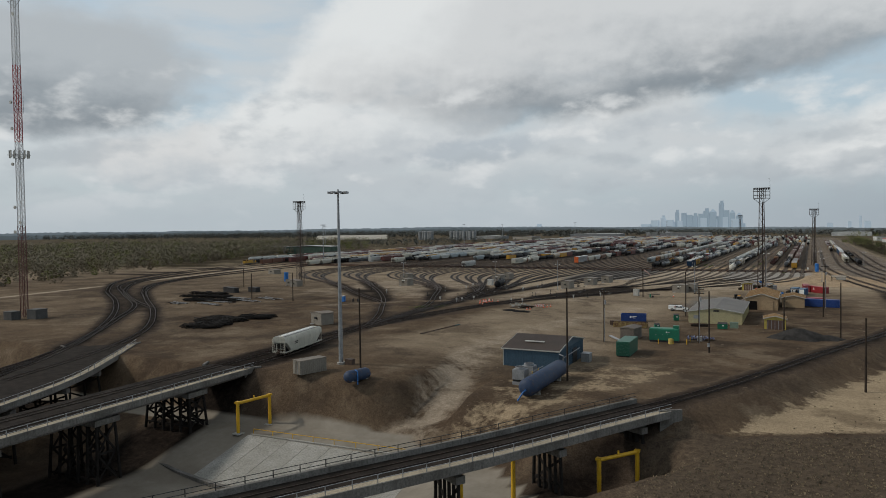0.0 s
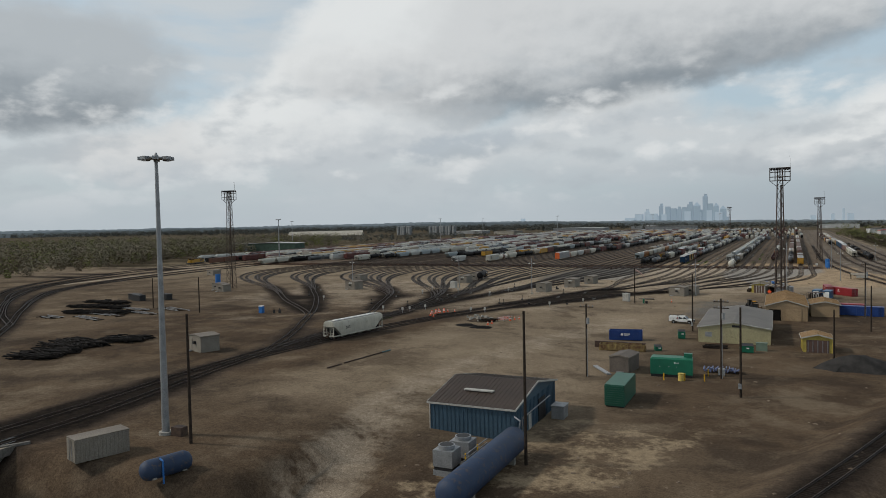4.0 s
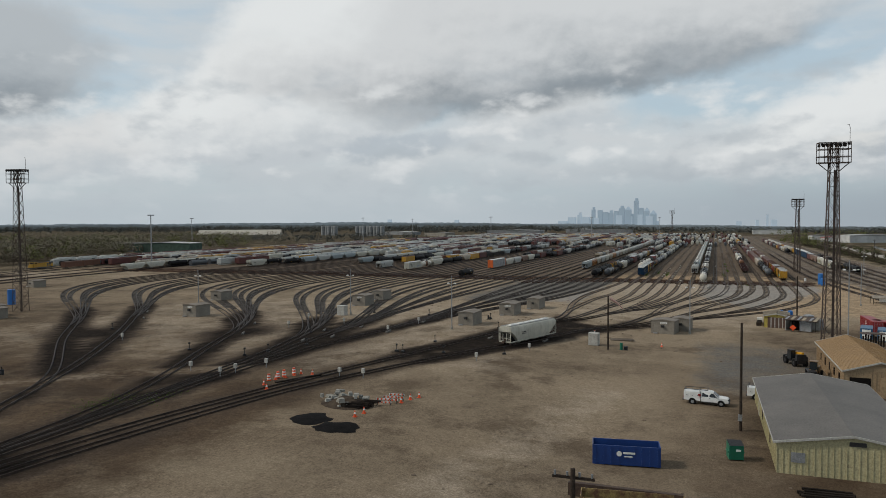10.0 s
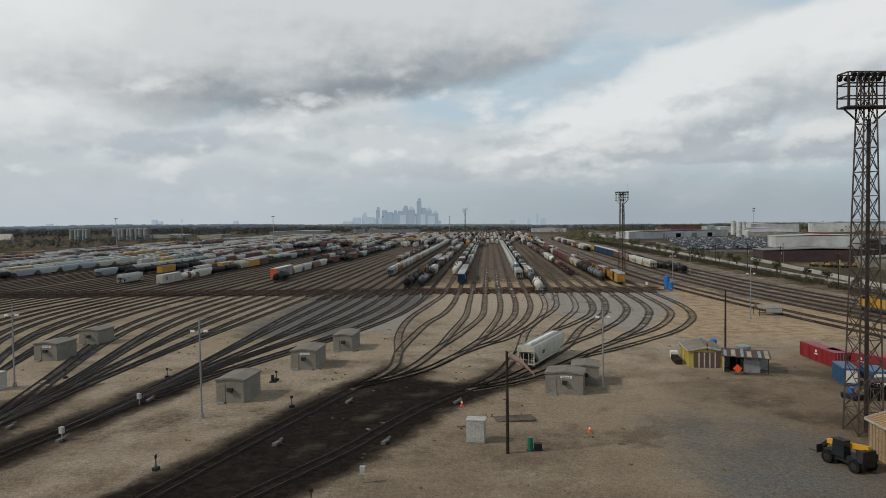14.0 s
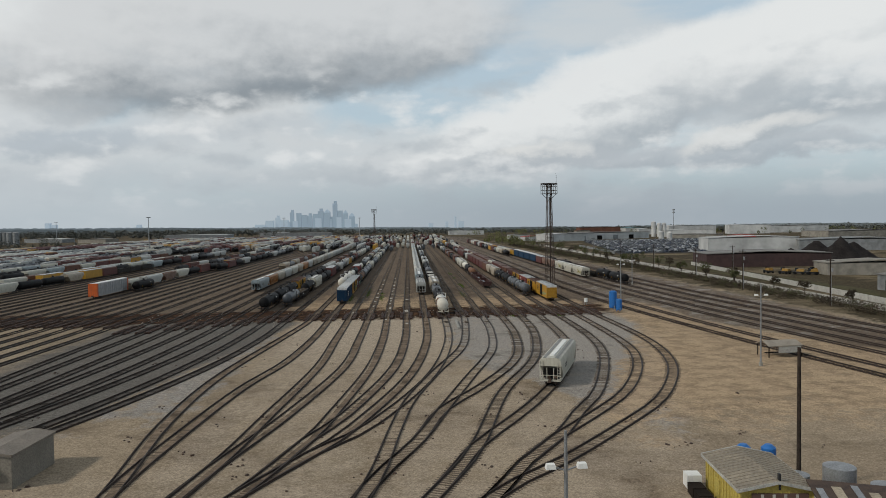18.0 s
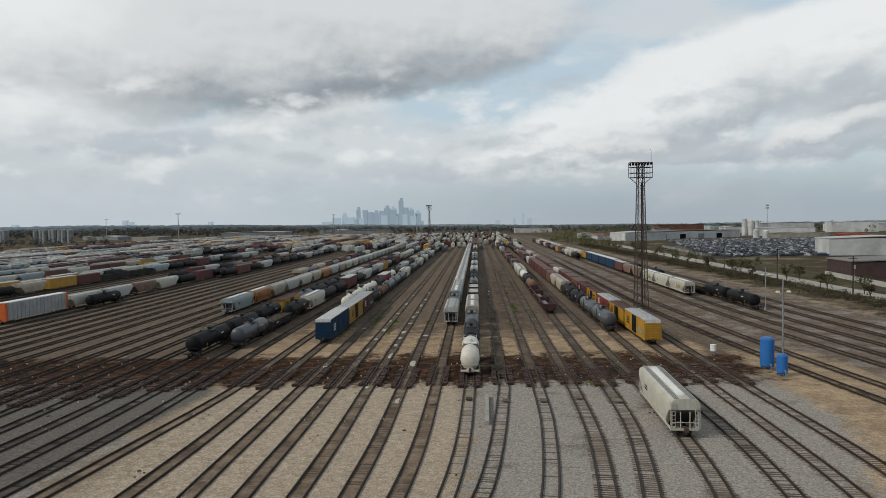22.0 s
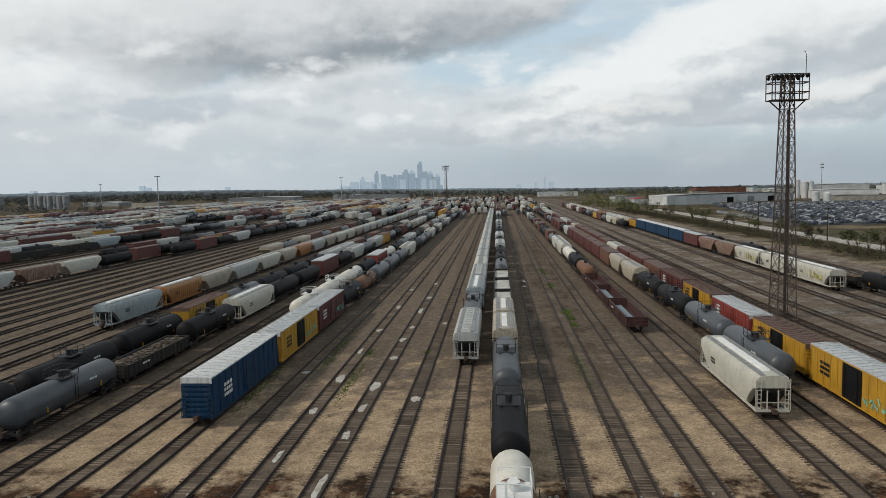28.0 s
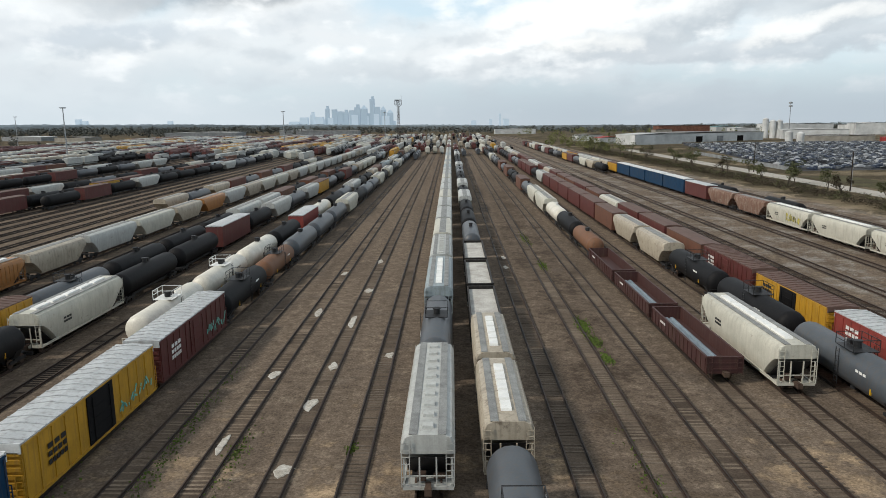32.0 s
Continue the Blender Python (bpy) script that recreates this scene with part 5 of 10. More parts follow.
SPRAY_YELLOW = mat("spray_yellow", (0.55, 0.48, 0.05), (0.05, 0.05, 0.05), 0.6, 0, 0.8, 4)
KINDS = {  # key: builder, half length over its couplers, label, category
    "hw": (lambda d: covered_hopper("covered_hopper", HOP_WHITE, detail=d), 9.6, "off-white covered hopper car with a trough hatch roof", "hopper car"),
    "hg": (lambda d: covered_hopper("covered_hopper", HOP_GREY, trough=False, detail=d), 9.6, "pale grey covered hopper car with round roof hatches", "hopper car"),
    "ht": (lambda d: covered_hopper("covered_hopper", HOP_TAN, half=7.9, bays=3, detail=d, ribs=True), 8.6, "tan weathered ribbed covered hopper car", "hopper car"),
    "hs": (lambda d: covered_hopper("covered_hopper", HOP_TAN, half=6.0, bays=2, detail=d), 6.6, "short tan two-bay covered hopper car", "hopper car"),
    "ho": (lambda d: covered_hopper("covered_hopper", HOP_ORANGE, half=8.2, bays=3, detail=d, ribs=True), 8.9, "rust orange ribbed covered hopper car", "hopper car"),
    "hv": (lambda d: covered_hopper("covered_hopper", HOP_WHITE, half=8.9, detail=d, ribs=True, graffiti=SPRAY_YELLOW), 9.6, "off-white covered hopper car with bold spray paint", "hopper car"),
    "hb": (lambda d: covered_hopper("covered_hopper", HOP_BLUEGREY, detail=d), 9.6, "blue-grey covered hopper car", "hopper car"),
    "hr": (lambda d: covered_hopper("covered_hopper", HOP_RUST, half=8.2, bays=3, detail=d, ribs=True, graffiti=SPRAY_PALE), 8.9, "rust-eaten brown covered hopper car with spray paint", "hopper car"),
    "bg": (lambda d: boxcar("boxcar", BOX_BLUE, ROOF_WHITE, half=10.0, tall=5.15, end_top=ROOF_WHITE, detail=d, graffiti=SPRAY_YELLOW), 10.7, "dark blue high boxcar with yellow spray paint", "boxcar"),
    "tb": (lambda d: tank_car("tank_car", TANK_BLACK, detail=d), 9.4, "black tank car with a railed platform", "tank car"),
    "tg": (lambda d: tank_car("tank_car", TANK_GREY, detail=d), 9.4, "slate grey tank car with a railed platform", "tank car"),
    "tw": (lambda d: tank_car("tank_car", TANK_WHITE, half=8.0, detail=d), 9.0, "white pressure tank car", "tank car"),
    "tr": (lambda d: tank_car("tank_car", TANK_RUST, half=7.6, r=1.4, detail=d), 8.6, "rust brown tank car", "tank car"),
    "tx": (lambda d: tank_car("tank_car", TANK_WHITE, half=7.6, r=1.5, band=TANK_RUST, detail=d), 8.6, "white tank car with a rust brown band", "tank car"),
    "bb": (lambda d: boxcar("boxcar", BOX_BLUE, ROOF_WHITE, half=10.0, tall=5.15, end_top=ROOF_WHITE, detail=d), 10.7, "dark blue high boxcar with a white roof", "boxcar"),
    "by": (lambda d: boxcar("boxcar", BOX_YELLOW, ROOF_METAL, half=9.0, tall=5.0, door=TANK_BLACK, end_top=ROOF_WHITE, detail=d, graffiti=SPRAY_TEAL), 9.7, "yellow boxcar with a black door and spray paint", "boxcar"),
    "bx": (lambda d: boxcar("boxcar", BOX_YELLOW, ROOF_BROWN, half=8.0, tall=4.6, door=TANK_BLACK, detail=d), 8.7, "yellow boxcar with a rusted brown roof", "boxcar"),
    "bm": (lambda d: boxcar("boxcar", BOX_MAROON, ROOF_METAL, half=8.6, tall=4.9, detail=d, graffiti=SPRAY_TEAL), 9.3, "maroon boxcar with a bare metal roof", "boxcar"),
    "bq": (lambda d: boxcar("boxcar", BOX_MAROON, ROOF_BROWN, half=8.2, tall=4.7, detail=d), 8.9, "dark maroon boxcar with a rusted roof", "boxcar"),
    "br": (lambda d: boxcar("boxcar", BOX_RED, ROOF_METAL, half=8.2, tall=4.6, detail=d), 8.9, "red boxcar with a pale ribbed roof", "boxcar"),
    "bn": (lambda d: boxcar("boxcar", BOX_BROWN, ROOF_BROWN, half=8.2, tall=4.6, detail=d), 8.9, "brown boxcar with a rusted roof", "boxcar"),
    "bw": (lambda d: boxcar("boxcar", HOP_WHITE, ROOF_WHITE, half=9.0, tall=4.9, detail=d, graffiti=SPRAY_PALE), 9.7, "white insulated boxcar with spray paint", "boxcar"),
    "gs": (lambda d: gondola("gondola_car", GON_BLACK, SCRAP, detail=d), 8.9, "black gondola car heaped with scrap", "gondola car"),
    "gp": (lambda d: gondola("gondola_car", GON_MAROON, PIPE_GREY, kind="pipe", detail=d), 8.9, "maroon gondola car with long pipes inside", "gondola car"),
    "ge": (lambda d: gondola("gondola_car", GON_MAROON, LOAD_PALE, kind="none", detail=d), 8.9, "empty maroon gondola car", "gondola car"),
    "gw": (lambda d: gondola("gondola_car", GON_BLACK, LOAD_PALE, half=7.4, tall=3.2, kind="slab", detail=d), 8.1, "dark open hopper car with a pale load", "gondola car"),
    "ar": (lambda d: autorack("autorack_car", AUTO_GREY, AUTO_ORANGE, detail=d), 14.1, "grey autorack car with orange end doors", "autorack car"),
}


def railcar(key, x, y, rz=0.0, near=True, z=0.0):
    """A car of the kind, copied from the first one of it."""
    build, half, label, cat = KINDS[key]
    if (key, near) not in PROTO:
        ob = tagged(build(near), label, cat, "rail cars in the yard")
        PROTO[key, near] = ob
        ob.matrix_basis = pose(x, y, z, 0, 0, rz)
        return ob
    return copy_thing(PROTO[key, near], pose(x, y, z, 0, 0, rz))


def string(x_of, y, keys, near_until, slope=None):
    """A row of coupled cars from y on along the line x_of(y)."""
    for k in keys:
        half = KINDS[k][1]
        y += half
        rz = -math.degrees(math.atan((x_of(y + 5) - x_of(y - 5)) / 10))
        railcar(k, x_of(y), y, rz, y < near_until, -0.12)
        y += half
    return y

# ---- the strings of cars ----
def bowl_line(x0):
    return lambda y: bowl_x(x0, y)


far_mix = random.Random(11)


def filler(n, pool):
    return [far_mix.choice(pool) for _ in range(n)]


MIX = ["hg", "hw", "tb", "tb", "tg", "tb", "ht", "bn", "bq", "tg", "hb", "tb", "bx", "bq"]
STRINGS = [  # track, first car's near end, cars in order
    (-36.5, 505.0, ["hg", "tg", "hb", "hg", "hw", "hg", "hg", "hw", "hg", "hg", "hw", "hg", "hg", "hb"] + filler(16, ["hg", "hw", "hb"])),
    (-31.6, 452.0, ["tx", "tb", "tg", "hs", "hs", "gw", "gw", "gw", "tg", "tb", "tb", "hg", "tb"] + filler(18, ["tb", "hg", "gw", "tg"])),
    (-11.9, 523.5, ["gp", "gp", "ge", "tr", "tb", "tx", "hw", "hw"] + filler(16, ["tb", "hw", "tg", "bn"])),
    (-2.2, 493.5, ["tg", "tg", "tb", "tb", "ht", "ht", "bn", "bq", "bq", "bq", "bq"] + filler(16, ["bq", "tg", "hg", "tb"])),
    (2.7, 477.5, ["by", "bx", "br", "bx", "bq", "bn", "bq", "bq", "hw"] + filler(16, ["bq", "hg", "bn", "ht"])),
    (-61.0, 482.5, ["bb", "by", "bm", "tb", "tr", "tg", "tg", "tg", "hw", "tb", "tg"] + filler(15, ["tb", "tg", "hw"])),
    (-65.9, 533.0, ["tw", "tw", "tw", "tb", "br", "tw", "tb"] + filler(14, MIX)),
    (-76.9, 478.0, ["tg", "gs", "tb", "hw", "tb", "tb", "bm", "tb", "hg"] + filler(15, MIX)),
    (-81.85, 468.5, ["tb", "tb", "tb", "bx", "tg", "tb", "tb"] + filler(16, ["tb", "tb", "hg", "bn"])),
    (-96.75, 529.0, ["hb", "ho", "ht", "hg", "hw", "ht", "ho", "hg"] + filler(15, ["hg", "hw", "ht"])),
    (-106.7, 640.0, filler(12, MIX)),
    (-148.7, 515.0, ["ar", "hw", "hg", "hr", "hw", "tb", "bq", "tb", "tb", "bx", "bq", "tb"] + filler(8, MIX)),
    (-143.6, 655.0, ["tb", "bq", "tb"] + filler(10, ["tb", "tb", "hg", "tg"])),
    (-160.6, 640.0, ["tb", "bq"] + filler(12, MIX)),
    (-191.2, 492.0, ["bw", "tx", "hw", "tb", "tb", "ht", "by", "bq", "gw", "gw", "gw"] + filler(9, MIX)),
    (-203.1, 539.2, ["tb", "hw"] + filler(14, MIX)),
    (-198.0, 578.0, ["by", "hw", "by", "hg"] + filler(12, MIX)),
    (-223.5, 560.0, filler(14, MIX)),
    (-233.7, 545.0, ["tb"] * 6 + filler(9, MIX)),
    (-246.0, 540.0, ["hb", "tb", "hg"] + filler(12, MIX)),
    (-299.8, 494.0, ["hw", "tb", "hg", "by", "hg"] + filler(12, ["hg", "hw", "tb", "hb"])),
    (-289.4, 520.0, filler(13, ["hg", "hw", "hb", "tb"])),
    (-310.0, 560.0, filler(11, ["hg", "hw"])),
]
for x0, y0, keys in STRINGS:
    string(bowl_line(x0), y0, keys, 575 if x0 > -70 else 560 if x0 > -100 else 532)


def on_line(pts):
    p = spline(pts, 4.0)

    def x_of(y):
        for a, b in zip(p, p[1:]):
            if a.y <= y <= b.y:
                return a.x + (b.x - a.x) * (y - a.y) / max(1e-6, b.y - a.y)
        return p[-1].x if y > p[-1].y else p[0].x
    return x_of


RECEIVE = on_line([(-307, 265), (-330, 340), (-348, 450), (-352, 600), (-345, 1200)])
string(RECEIVE, 441, ["hw"] * 6 + ["bx", "hg", "hw", "hg"] + filler(16, ["hg", "hw", "hb"]), 0)
RECEIVE_B = on_line([(-338, 330), (-362, 445), (-368, 600), (-360, 1200)])
string(RECEIVE_B, 470, filler(22, ["hg", "hw", "hb", "tb"]), 0)
RECEIVE_C = on_line([(-365, 323), (-398, 437), (-412, 600), (-400, 1200)])
string(RECEIVE_C, 447, ["bn", "bn", "bm", "bn", "bm"] + filler(20, ["hg", "hw", "bn"]), 0)

string(lambda y: main_x(36.5, y), 561, ["hv", "hw", "hv", "hr", "hr", "bm", "bg", "bg", "bg", "bg", "bx", "ht", "hw"] + filler(14, ["hw", "hg", "bx", "ht"]), 620)
string(lambda y: main_x(42.5, y), 526, ["tb", "tb", "gs"] + filler(9, ["gs", "gw", "tb", "gs"]), 560)
string(lambda y: main_x(31, y), 760, filler(18, MIX), 0)

engine = tagged(locomotive("locomotive", LOCO_YELLOW, LOCO_GREY), "yellow and grey diesel locomotive on the main line", "locomotive", "locomotives")
engine.matrix_basis = pose(main_x(42.5, 385.5), 385.5, 0, 0, 0, 188)
shunter = copy_thing(engine, pose(RECEIVE_C(430), 430, 1.0, 0, 0, 12))
tagged(shunter, "dark locomotive heading a string of brown cars")

# the cars that roll down from the hump
rolling = railcar("hw", 0, 0, 0, True)
tagged(rolling, "off-white covered hopper car rolling free down the hump")
follower = railcar("hg", 0, 0, 0, True)
tagged(follower, "pale grey covered hopper car rolling off the hump")
leader = railcar("tb", 0, 0, 0, True)
tagged(leader, "black tank car rolling free into the bowl")


straggler = railcar("hg", 0, 0, 0, True)
tagged(straggler, "pale grey covered hopper car rolling into the far bowl")


def on_branch(line, y):
    """Place and turn of a car whose rear end has come to y on the line."""
    def at(v):
        for a, b in zip(line, line[1:]):
            if a.y <= v <= b.y:
                return a.lerp(b, (v - a.y) / max(1e-6, b.y - a.y))
        return line[-1]
    a = at(y + 0.5)
    k = 16.0
    b = at(y + k)
    while (b - a).length > 16.5 and k > 6:
        k -= 0.5
        b = at(y + k)
    c = (a + b) / 2
    return pose(c.x, c.y, yard_height(c.x, c.y) - 0.12, 0, 0, -math.degrees(math.atan2(b.x - a.x, b.y - a.y)))


HUMP = [q for q in spline(LEADS["hump_a"], 2.0) if q.y < 144]
ROLL_ROWS = [(0, 101.8), (1.5, 126), (3, 151.5), (4.5, 176), (6, 200), (7, 217), (8, 233.5), (9, 250), (10, 265), (11, 279), (12, 292), (13, 305), (14.5, 325), (16.5, 349.5), (18, 368.4),
             (19, 381), (20, 393), (21, 407.5), (22, 421.5), (23, 434.5), (24, 446.3), (25, 457), (26.5, 471), (28, 485.4), (29, 495.2), (30, 505), (31, 514), (32, 522)]
FOLLOW_ROWS = [(0, 3), (2, 34), (4, 66), (5.5, 90), (6, 98.3), (7, 115), (8, 130.5), (9, 143.5), (10, 157), (12, 185), (14, 212), (17, 250), (20, 285), (24, 330), (28, 375), (32, 415)]
LEAD_ROWS = [(0, 276), (1.5, 299), (3, 321), (4.5, 349), (6, 376), (7, 396), (8, 415), (9, 434), (10, 450), (11, 464), (12, 477), (13, 490), (14.5, 508), (16.5, 529), (18, 540), (19.5, 545.5), (21, 547), (32, 547)]
STRAGGLER_ROWS = [(0, 451.5), (1.5, 463.5), (3, 476), (4.5, 489.5), (5.5, 497.5), (6.3, 501), (7.5, 502), (32, 502)]


def motions():
    walk(rolling, [(t, on_branch(HUMP + BRANCH["z", 3], y)) for t, y in ROLL_ROWS])
    walk(follower, [(t, on_branch(HUMP + BRANCH["b", 3], y)) for t, y in FOLLOW_ROWS])
    walk(leader, [(t, on_branch(BRANCH["c", 6], y)) for t, y in LEAD_ROWS])
    walk(straggler, [(t, on_branch(BRANCH["e", 3], y)) for t, y in STRAGGLER_ROWS])

# ---- light towers and masts ----
def lattice(m, x0, y0, z0, z1, w0, w1, panels, leg=0.16, brace=0.08):
    """Four legs with crossed braces."""
    corner = lambda k, s, t: (x0 + s * (w0 + (w1 - w0) * k) / 2, y0 + t * (w0 + (w1 - w0) * k) / 2, z0 + (z1 - z0) * k)
    ring = ((-1, -1), (1, -1), (1, 1), (-1, 1))
    legs, braces = [], m
    for s, t in ring:
        legs.append(Mesh().bar(corner(0, s, t), corner(1, s, t), leg))
    for i in range(panels):
        a, b = i / panels, (i + 1) / panels
        for (s, t), (u, v) in zip(ring, ring[1:] + ring[:1]):
            braces.bar(corner(a, s, t), corner(b, u, v), brace)
            braces.bar(corner(a, u, v), corner(b, s, t), brace)
            braces.bar(corner(b, s, t), corner(b, u, v), brace)
    return legs


TOWER_STEEL = mat("tower_steel", (0.095, 0.068, 0.055), (0.05, 0.038, 0.032), 0.75, 0.2, 0.5, 6, 0.1)


def light_tower(x, y, z, tall=43.0, rz=0.0):
    ob = thing("light_tower", x, y, z, rz, "tall rusty steel lattice light tower with a floodlight gallery", "light tower", "light towers")
    braces = Mesh()
    legs = lattice(braces, 0, 0, 0, tall - 0.8, 3.1, 1.4, 15, 0.16, 0.075)
    for one in legs:
        part("leg", one, TOWER_STEEL, ob)
    part("bracing", braces, TOWER_STEEL, ob)
    g = Mesh()
    for z in (tall - 4.6, tall - 3.4, tall - 1.9, tall - 0.6):
        for s in (-1, 1):
            g.bar((-2.9, s * 1.1, z), (2.9, s * 1.1, z), 0.15)
            g.bar((s * 2.9, -1.1, z), (s * 2.9, 1.1, z), 0.15)
    for x_ in (-2.9, -1.4, 0, 1.4, 2.9):
        for s in (-1, 1):
            g.bar((x_, s * 1.1, tall - 4.6), (x_, s * 1.1, tall - 0.6), 0.12)
    for s in (-1, 1):
        g.bar((s * 0.9, 0, tall - 6.4), (s * 2.9, 0, tall - 4.6), 0.16)
    part("gallery", g, TOWER_STEEL, ob, "railed gallery at the top")
    part("gallery_floor", Mesh().box(0, 0, tall - 4.6, 5.8, 2.2, 0.12), TOWER_STEEL, ob)
    for k in range(7):
        for s in (-1, 1):
            part("floodlight", Mesh().tube((-2.4 + 0.8 * k, s * 1.1, tall - 0.75), (-2.4 + 0.8 * k, s * 1.55, tall - 1.05), 0.2, 0.32, n=10), DARK_STEEL, ob)
    part("cable_tray", Mesh().box(0.3, 0, (tall - 6) / 2, 0.45, 0.12, tall - 6), TOWER_STEEL, ob)
    a = Mesh().bar((2.9, 0, tall - 1), (2.9, 0, tall + 2.4), 0.07)
    for p, q in (((2.9, 0, tall + 2.4), (2.7, 0, tall + 3.0)), ((2.7, 0, tall + 3.0), (2.4, 0, tall + 3.0))):
        a.bar(p, q, 0.06)
    part("davit", a, TOWER_STEEL, ob)
    return ob


light_tower(-226.5, 277.5, 1.2, 43.5, 10)
light_tower(-7.6, 281.5, 0, 43.8, 4)
light_tower(15.4, 536.0, 0, 39.4, 3)
light_tower(-67.5, 1081.0, 0, 41.0, 0)

# ---- bridges over the channel ----
def bent(ob, x, y, top, rz, n=5, wide=6.0, deep=0.0):
    """Timber piles under a concrete cap: one row, or two rows braced into a tower."""
    c, s = math.cos(rz), math.sin(rz)
    foot = min(height(x, y), top - 2.0)

    def at(u, v, z):
        return (x + c * u - s * v, y + s * u + c * v, z)

    part("pier_cap", Mesh().box(x, y, top - 0.45, wide + 1.0, 1.3 + deep, 0.9, rz), BRIDGE_CONCRETE, ob)
    rows_v = (-deep / 2, deep / 2) if deep else (0.0,)
    for v in rows_v:
        for i in range(n):
            u = -wide / 2 + wide * i / (n - 1)
            k = 1.0 + 0.18 * abs(u) / wide
            part("pile", Mesh().tube(at(u * k, v * 1.25, foot - 0.3), at(u, v, top - 0.9), 0.26, 0.22, n=8), TIMBER_DARK, ob)
        for sg in (-1, 1):
            part("cross_brace", Mesh().bar(at(-sg * wide / 2, v, foot + 0.6), at(sg * wide / 2, v, top - 1.4), 0.14, 0.32), TIMBER_DARK, ob)
        part("sill_brace", Mesh().bar(at(-wide / 2, v * 1.2, foot + 0.9), at(wide / 2, v * 1.2, foot + 0.9), 0.16, 0.34), TIMBER_DARK, ob)
    if deep:
        half_z = (foot + top - 0.9) / 2
        for u in (-wide / 2, -wide / 4, wide / 4, wide / 2):
            for z0, z1 in ((foot + 0.3, half_z), (half_z, top - 1.0)):
                for sg in (-1, 1):
                    part("tower_brace", Mesh().bar(at(u, -sg * deep / 2, z0), at(u, sg * deep / 2, z1), 0.14, 0.3), TIMBER_DARK, ob)
            part("girt", Mesh().bar(at(u, -deep / 2, half_z), at(u, deep / 2, half_z), 0.18, 0.34), TIMBER_DARK, ob)


def bridge(name, label, line, top, half, walk_side, step=15.0, parapet=True, deep=0.0, start=0.0):
    """A ballasted deck on girders along a line, with a walkway and railing on one side."""
    ob = thing(name, 0, 0, 0, 0, label, "railway bridge", "bridges")
    norm = []
    for i in range(len(line)):
        d = (line[min(i + 1, len(line) - 1)] - line[max(i - 1, 0)]).normalized()
        norm.append(Vector((d.y, -d.x)))

    def strip(u0, u1, z0, z1):
        return Mesh().rings([[(p.x + q.x * u, p.y + q.y * u, z) for u, z in ((u0, z0), (u1, z0), (u1, z1), (u0, z1))] for p, q in zip(line, norm)])

    part("deck", strip(-half, half, top - 0.5, top - 0.02), BALLAST_BED, ob, "dark ballasted deck")
    for u in (-half + 0.5, half - 0.5):
        part("girder", strip(u - 0.35, u + 0.35, top - 1.7, top - 0.5), BRIDGE_CONCRETE, ob)
    w = walk_side
    part("walkway", strip(*sorted((w * half, w * (half + 1.5))), top - 0.15, top + 0.05), WALK_TAN, ob, "pale tan walkway")
    part("fascia", strip(*sorted((w * (half + 1.42), w * (half + 1.62))), top - 0.9, top + 0.12), BRIDGE_CONCRETE, ob)
    if parapet:
        part("parapet", strip(*sorted((-w * half, -w * (half + 0.5))), top - 0.4, top + 0.65), BRIDGE_CONCRETE, ob)
    for z in (0.55, 1.05):
        part("handrail", strip(*sorted((w * (half + 1.42), w * (half + 1.48))), top + z, top + z + 0.06), GALV, ob)
        if parapet:
            part("handrail", strip(*sorted((-w * (half + 0.22), -w * (half + 0.28))), top + z + 0.4, top + z + 0.46), DARK_STEEL, ob)
    for p, d in along(line, 3.0):
        q = Vector((d.y, -d.x))
        c = p + q * w * (half + 1.45)
        part("rail_post", Mesh().box(c.x, c.y, top + 0.55, 0.08, 0.08, 1.1), GALV, ob)
        if parapet:
            c = p - q * w * (half + 0.25)
            part("rail_post", Mesh().box(c.x, c.y, top + 1.0, 0.08, 0.08, 1.0), DARK_STEEL, ob)
    for k, (p, d) in enumerate(along(line, 0.5)):
        if k >= 2 * start and (k - int(2 * start)) % int(2 * step) == 0:
            bent(ob, p.x, p.y, top - 1.7, math.atan2(d.y, d.x) - math.pi / 2, 6, 2 * half, deep)
    p, q = line[-1], norm[-1]
    part("abutment", Mesh().box(p.x, p.y, top - 2.2, 2 * half + 1.6, 0.9, 3.6, math.atan2(q.y, q.x)), BRIDGE_CONCRETE, ob)
    for u in (-1, 1):
        c = p + q * u * (half + 1.2)
        part("wing_wall", Mesh().box(c.x, c.y, top - 1.4, 0.5, 3.4, 3.2, math.atan2(q.y, q.x) - u * 0.5), BRIDGE_CONCRETE, ob)
    return ob


main_line = [q for q in spline(EMBANKED, 6.0) if q.y < 90]
bridge("railway_bridge", "concrete railway bridge on timber piles with a railed walkway", main_line, 3.1, 2.4, 1, 16.0, start=2.0)
hump_line = [Vector((-97.4 + 0.0 * k, -60 + 6.5 * k)) for k in range(25)]
for i, q in enumerate(hump_line):
    q.x = -93.5 - 5.2 * smooth01(-60, 100, q.y)
bridge("railway_bridge", "hump lead bridge with a pale concrete walkway and iron railing", [q for q in hump_line if q.y < 91], 2.4, 5.0, 1, 19.5, parapet=False, deep=3.4, start=77.0)
far_line = [q for q in spline([(-108, 22), (-122, 60), (-136, 82), (-147, 97)], 6.0)]
bridge("railway_bridge", "grey girder bridge carrying the receiving tracks", far_line, 2.4, 7.0, 1, parapet=False)

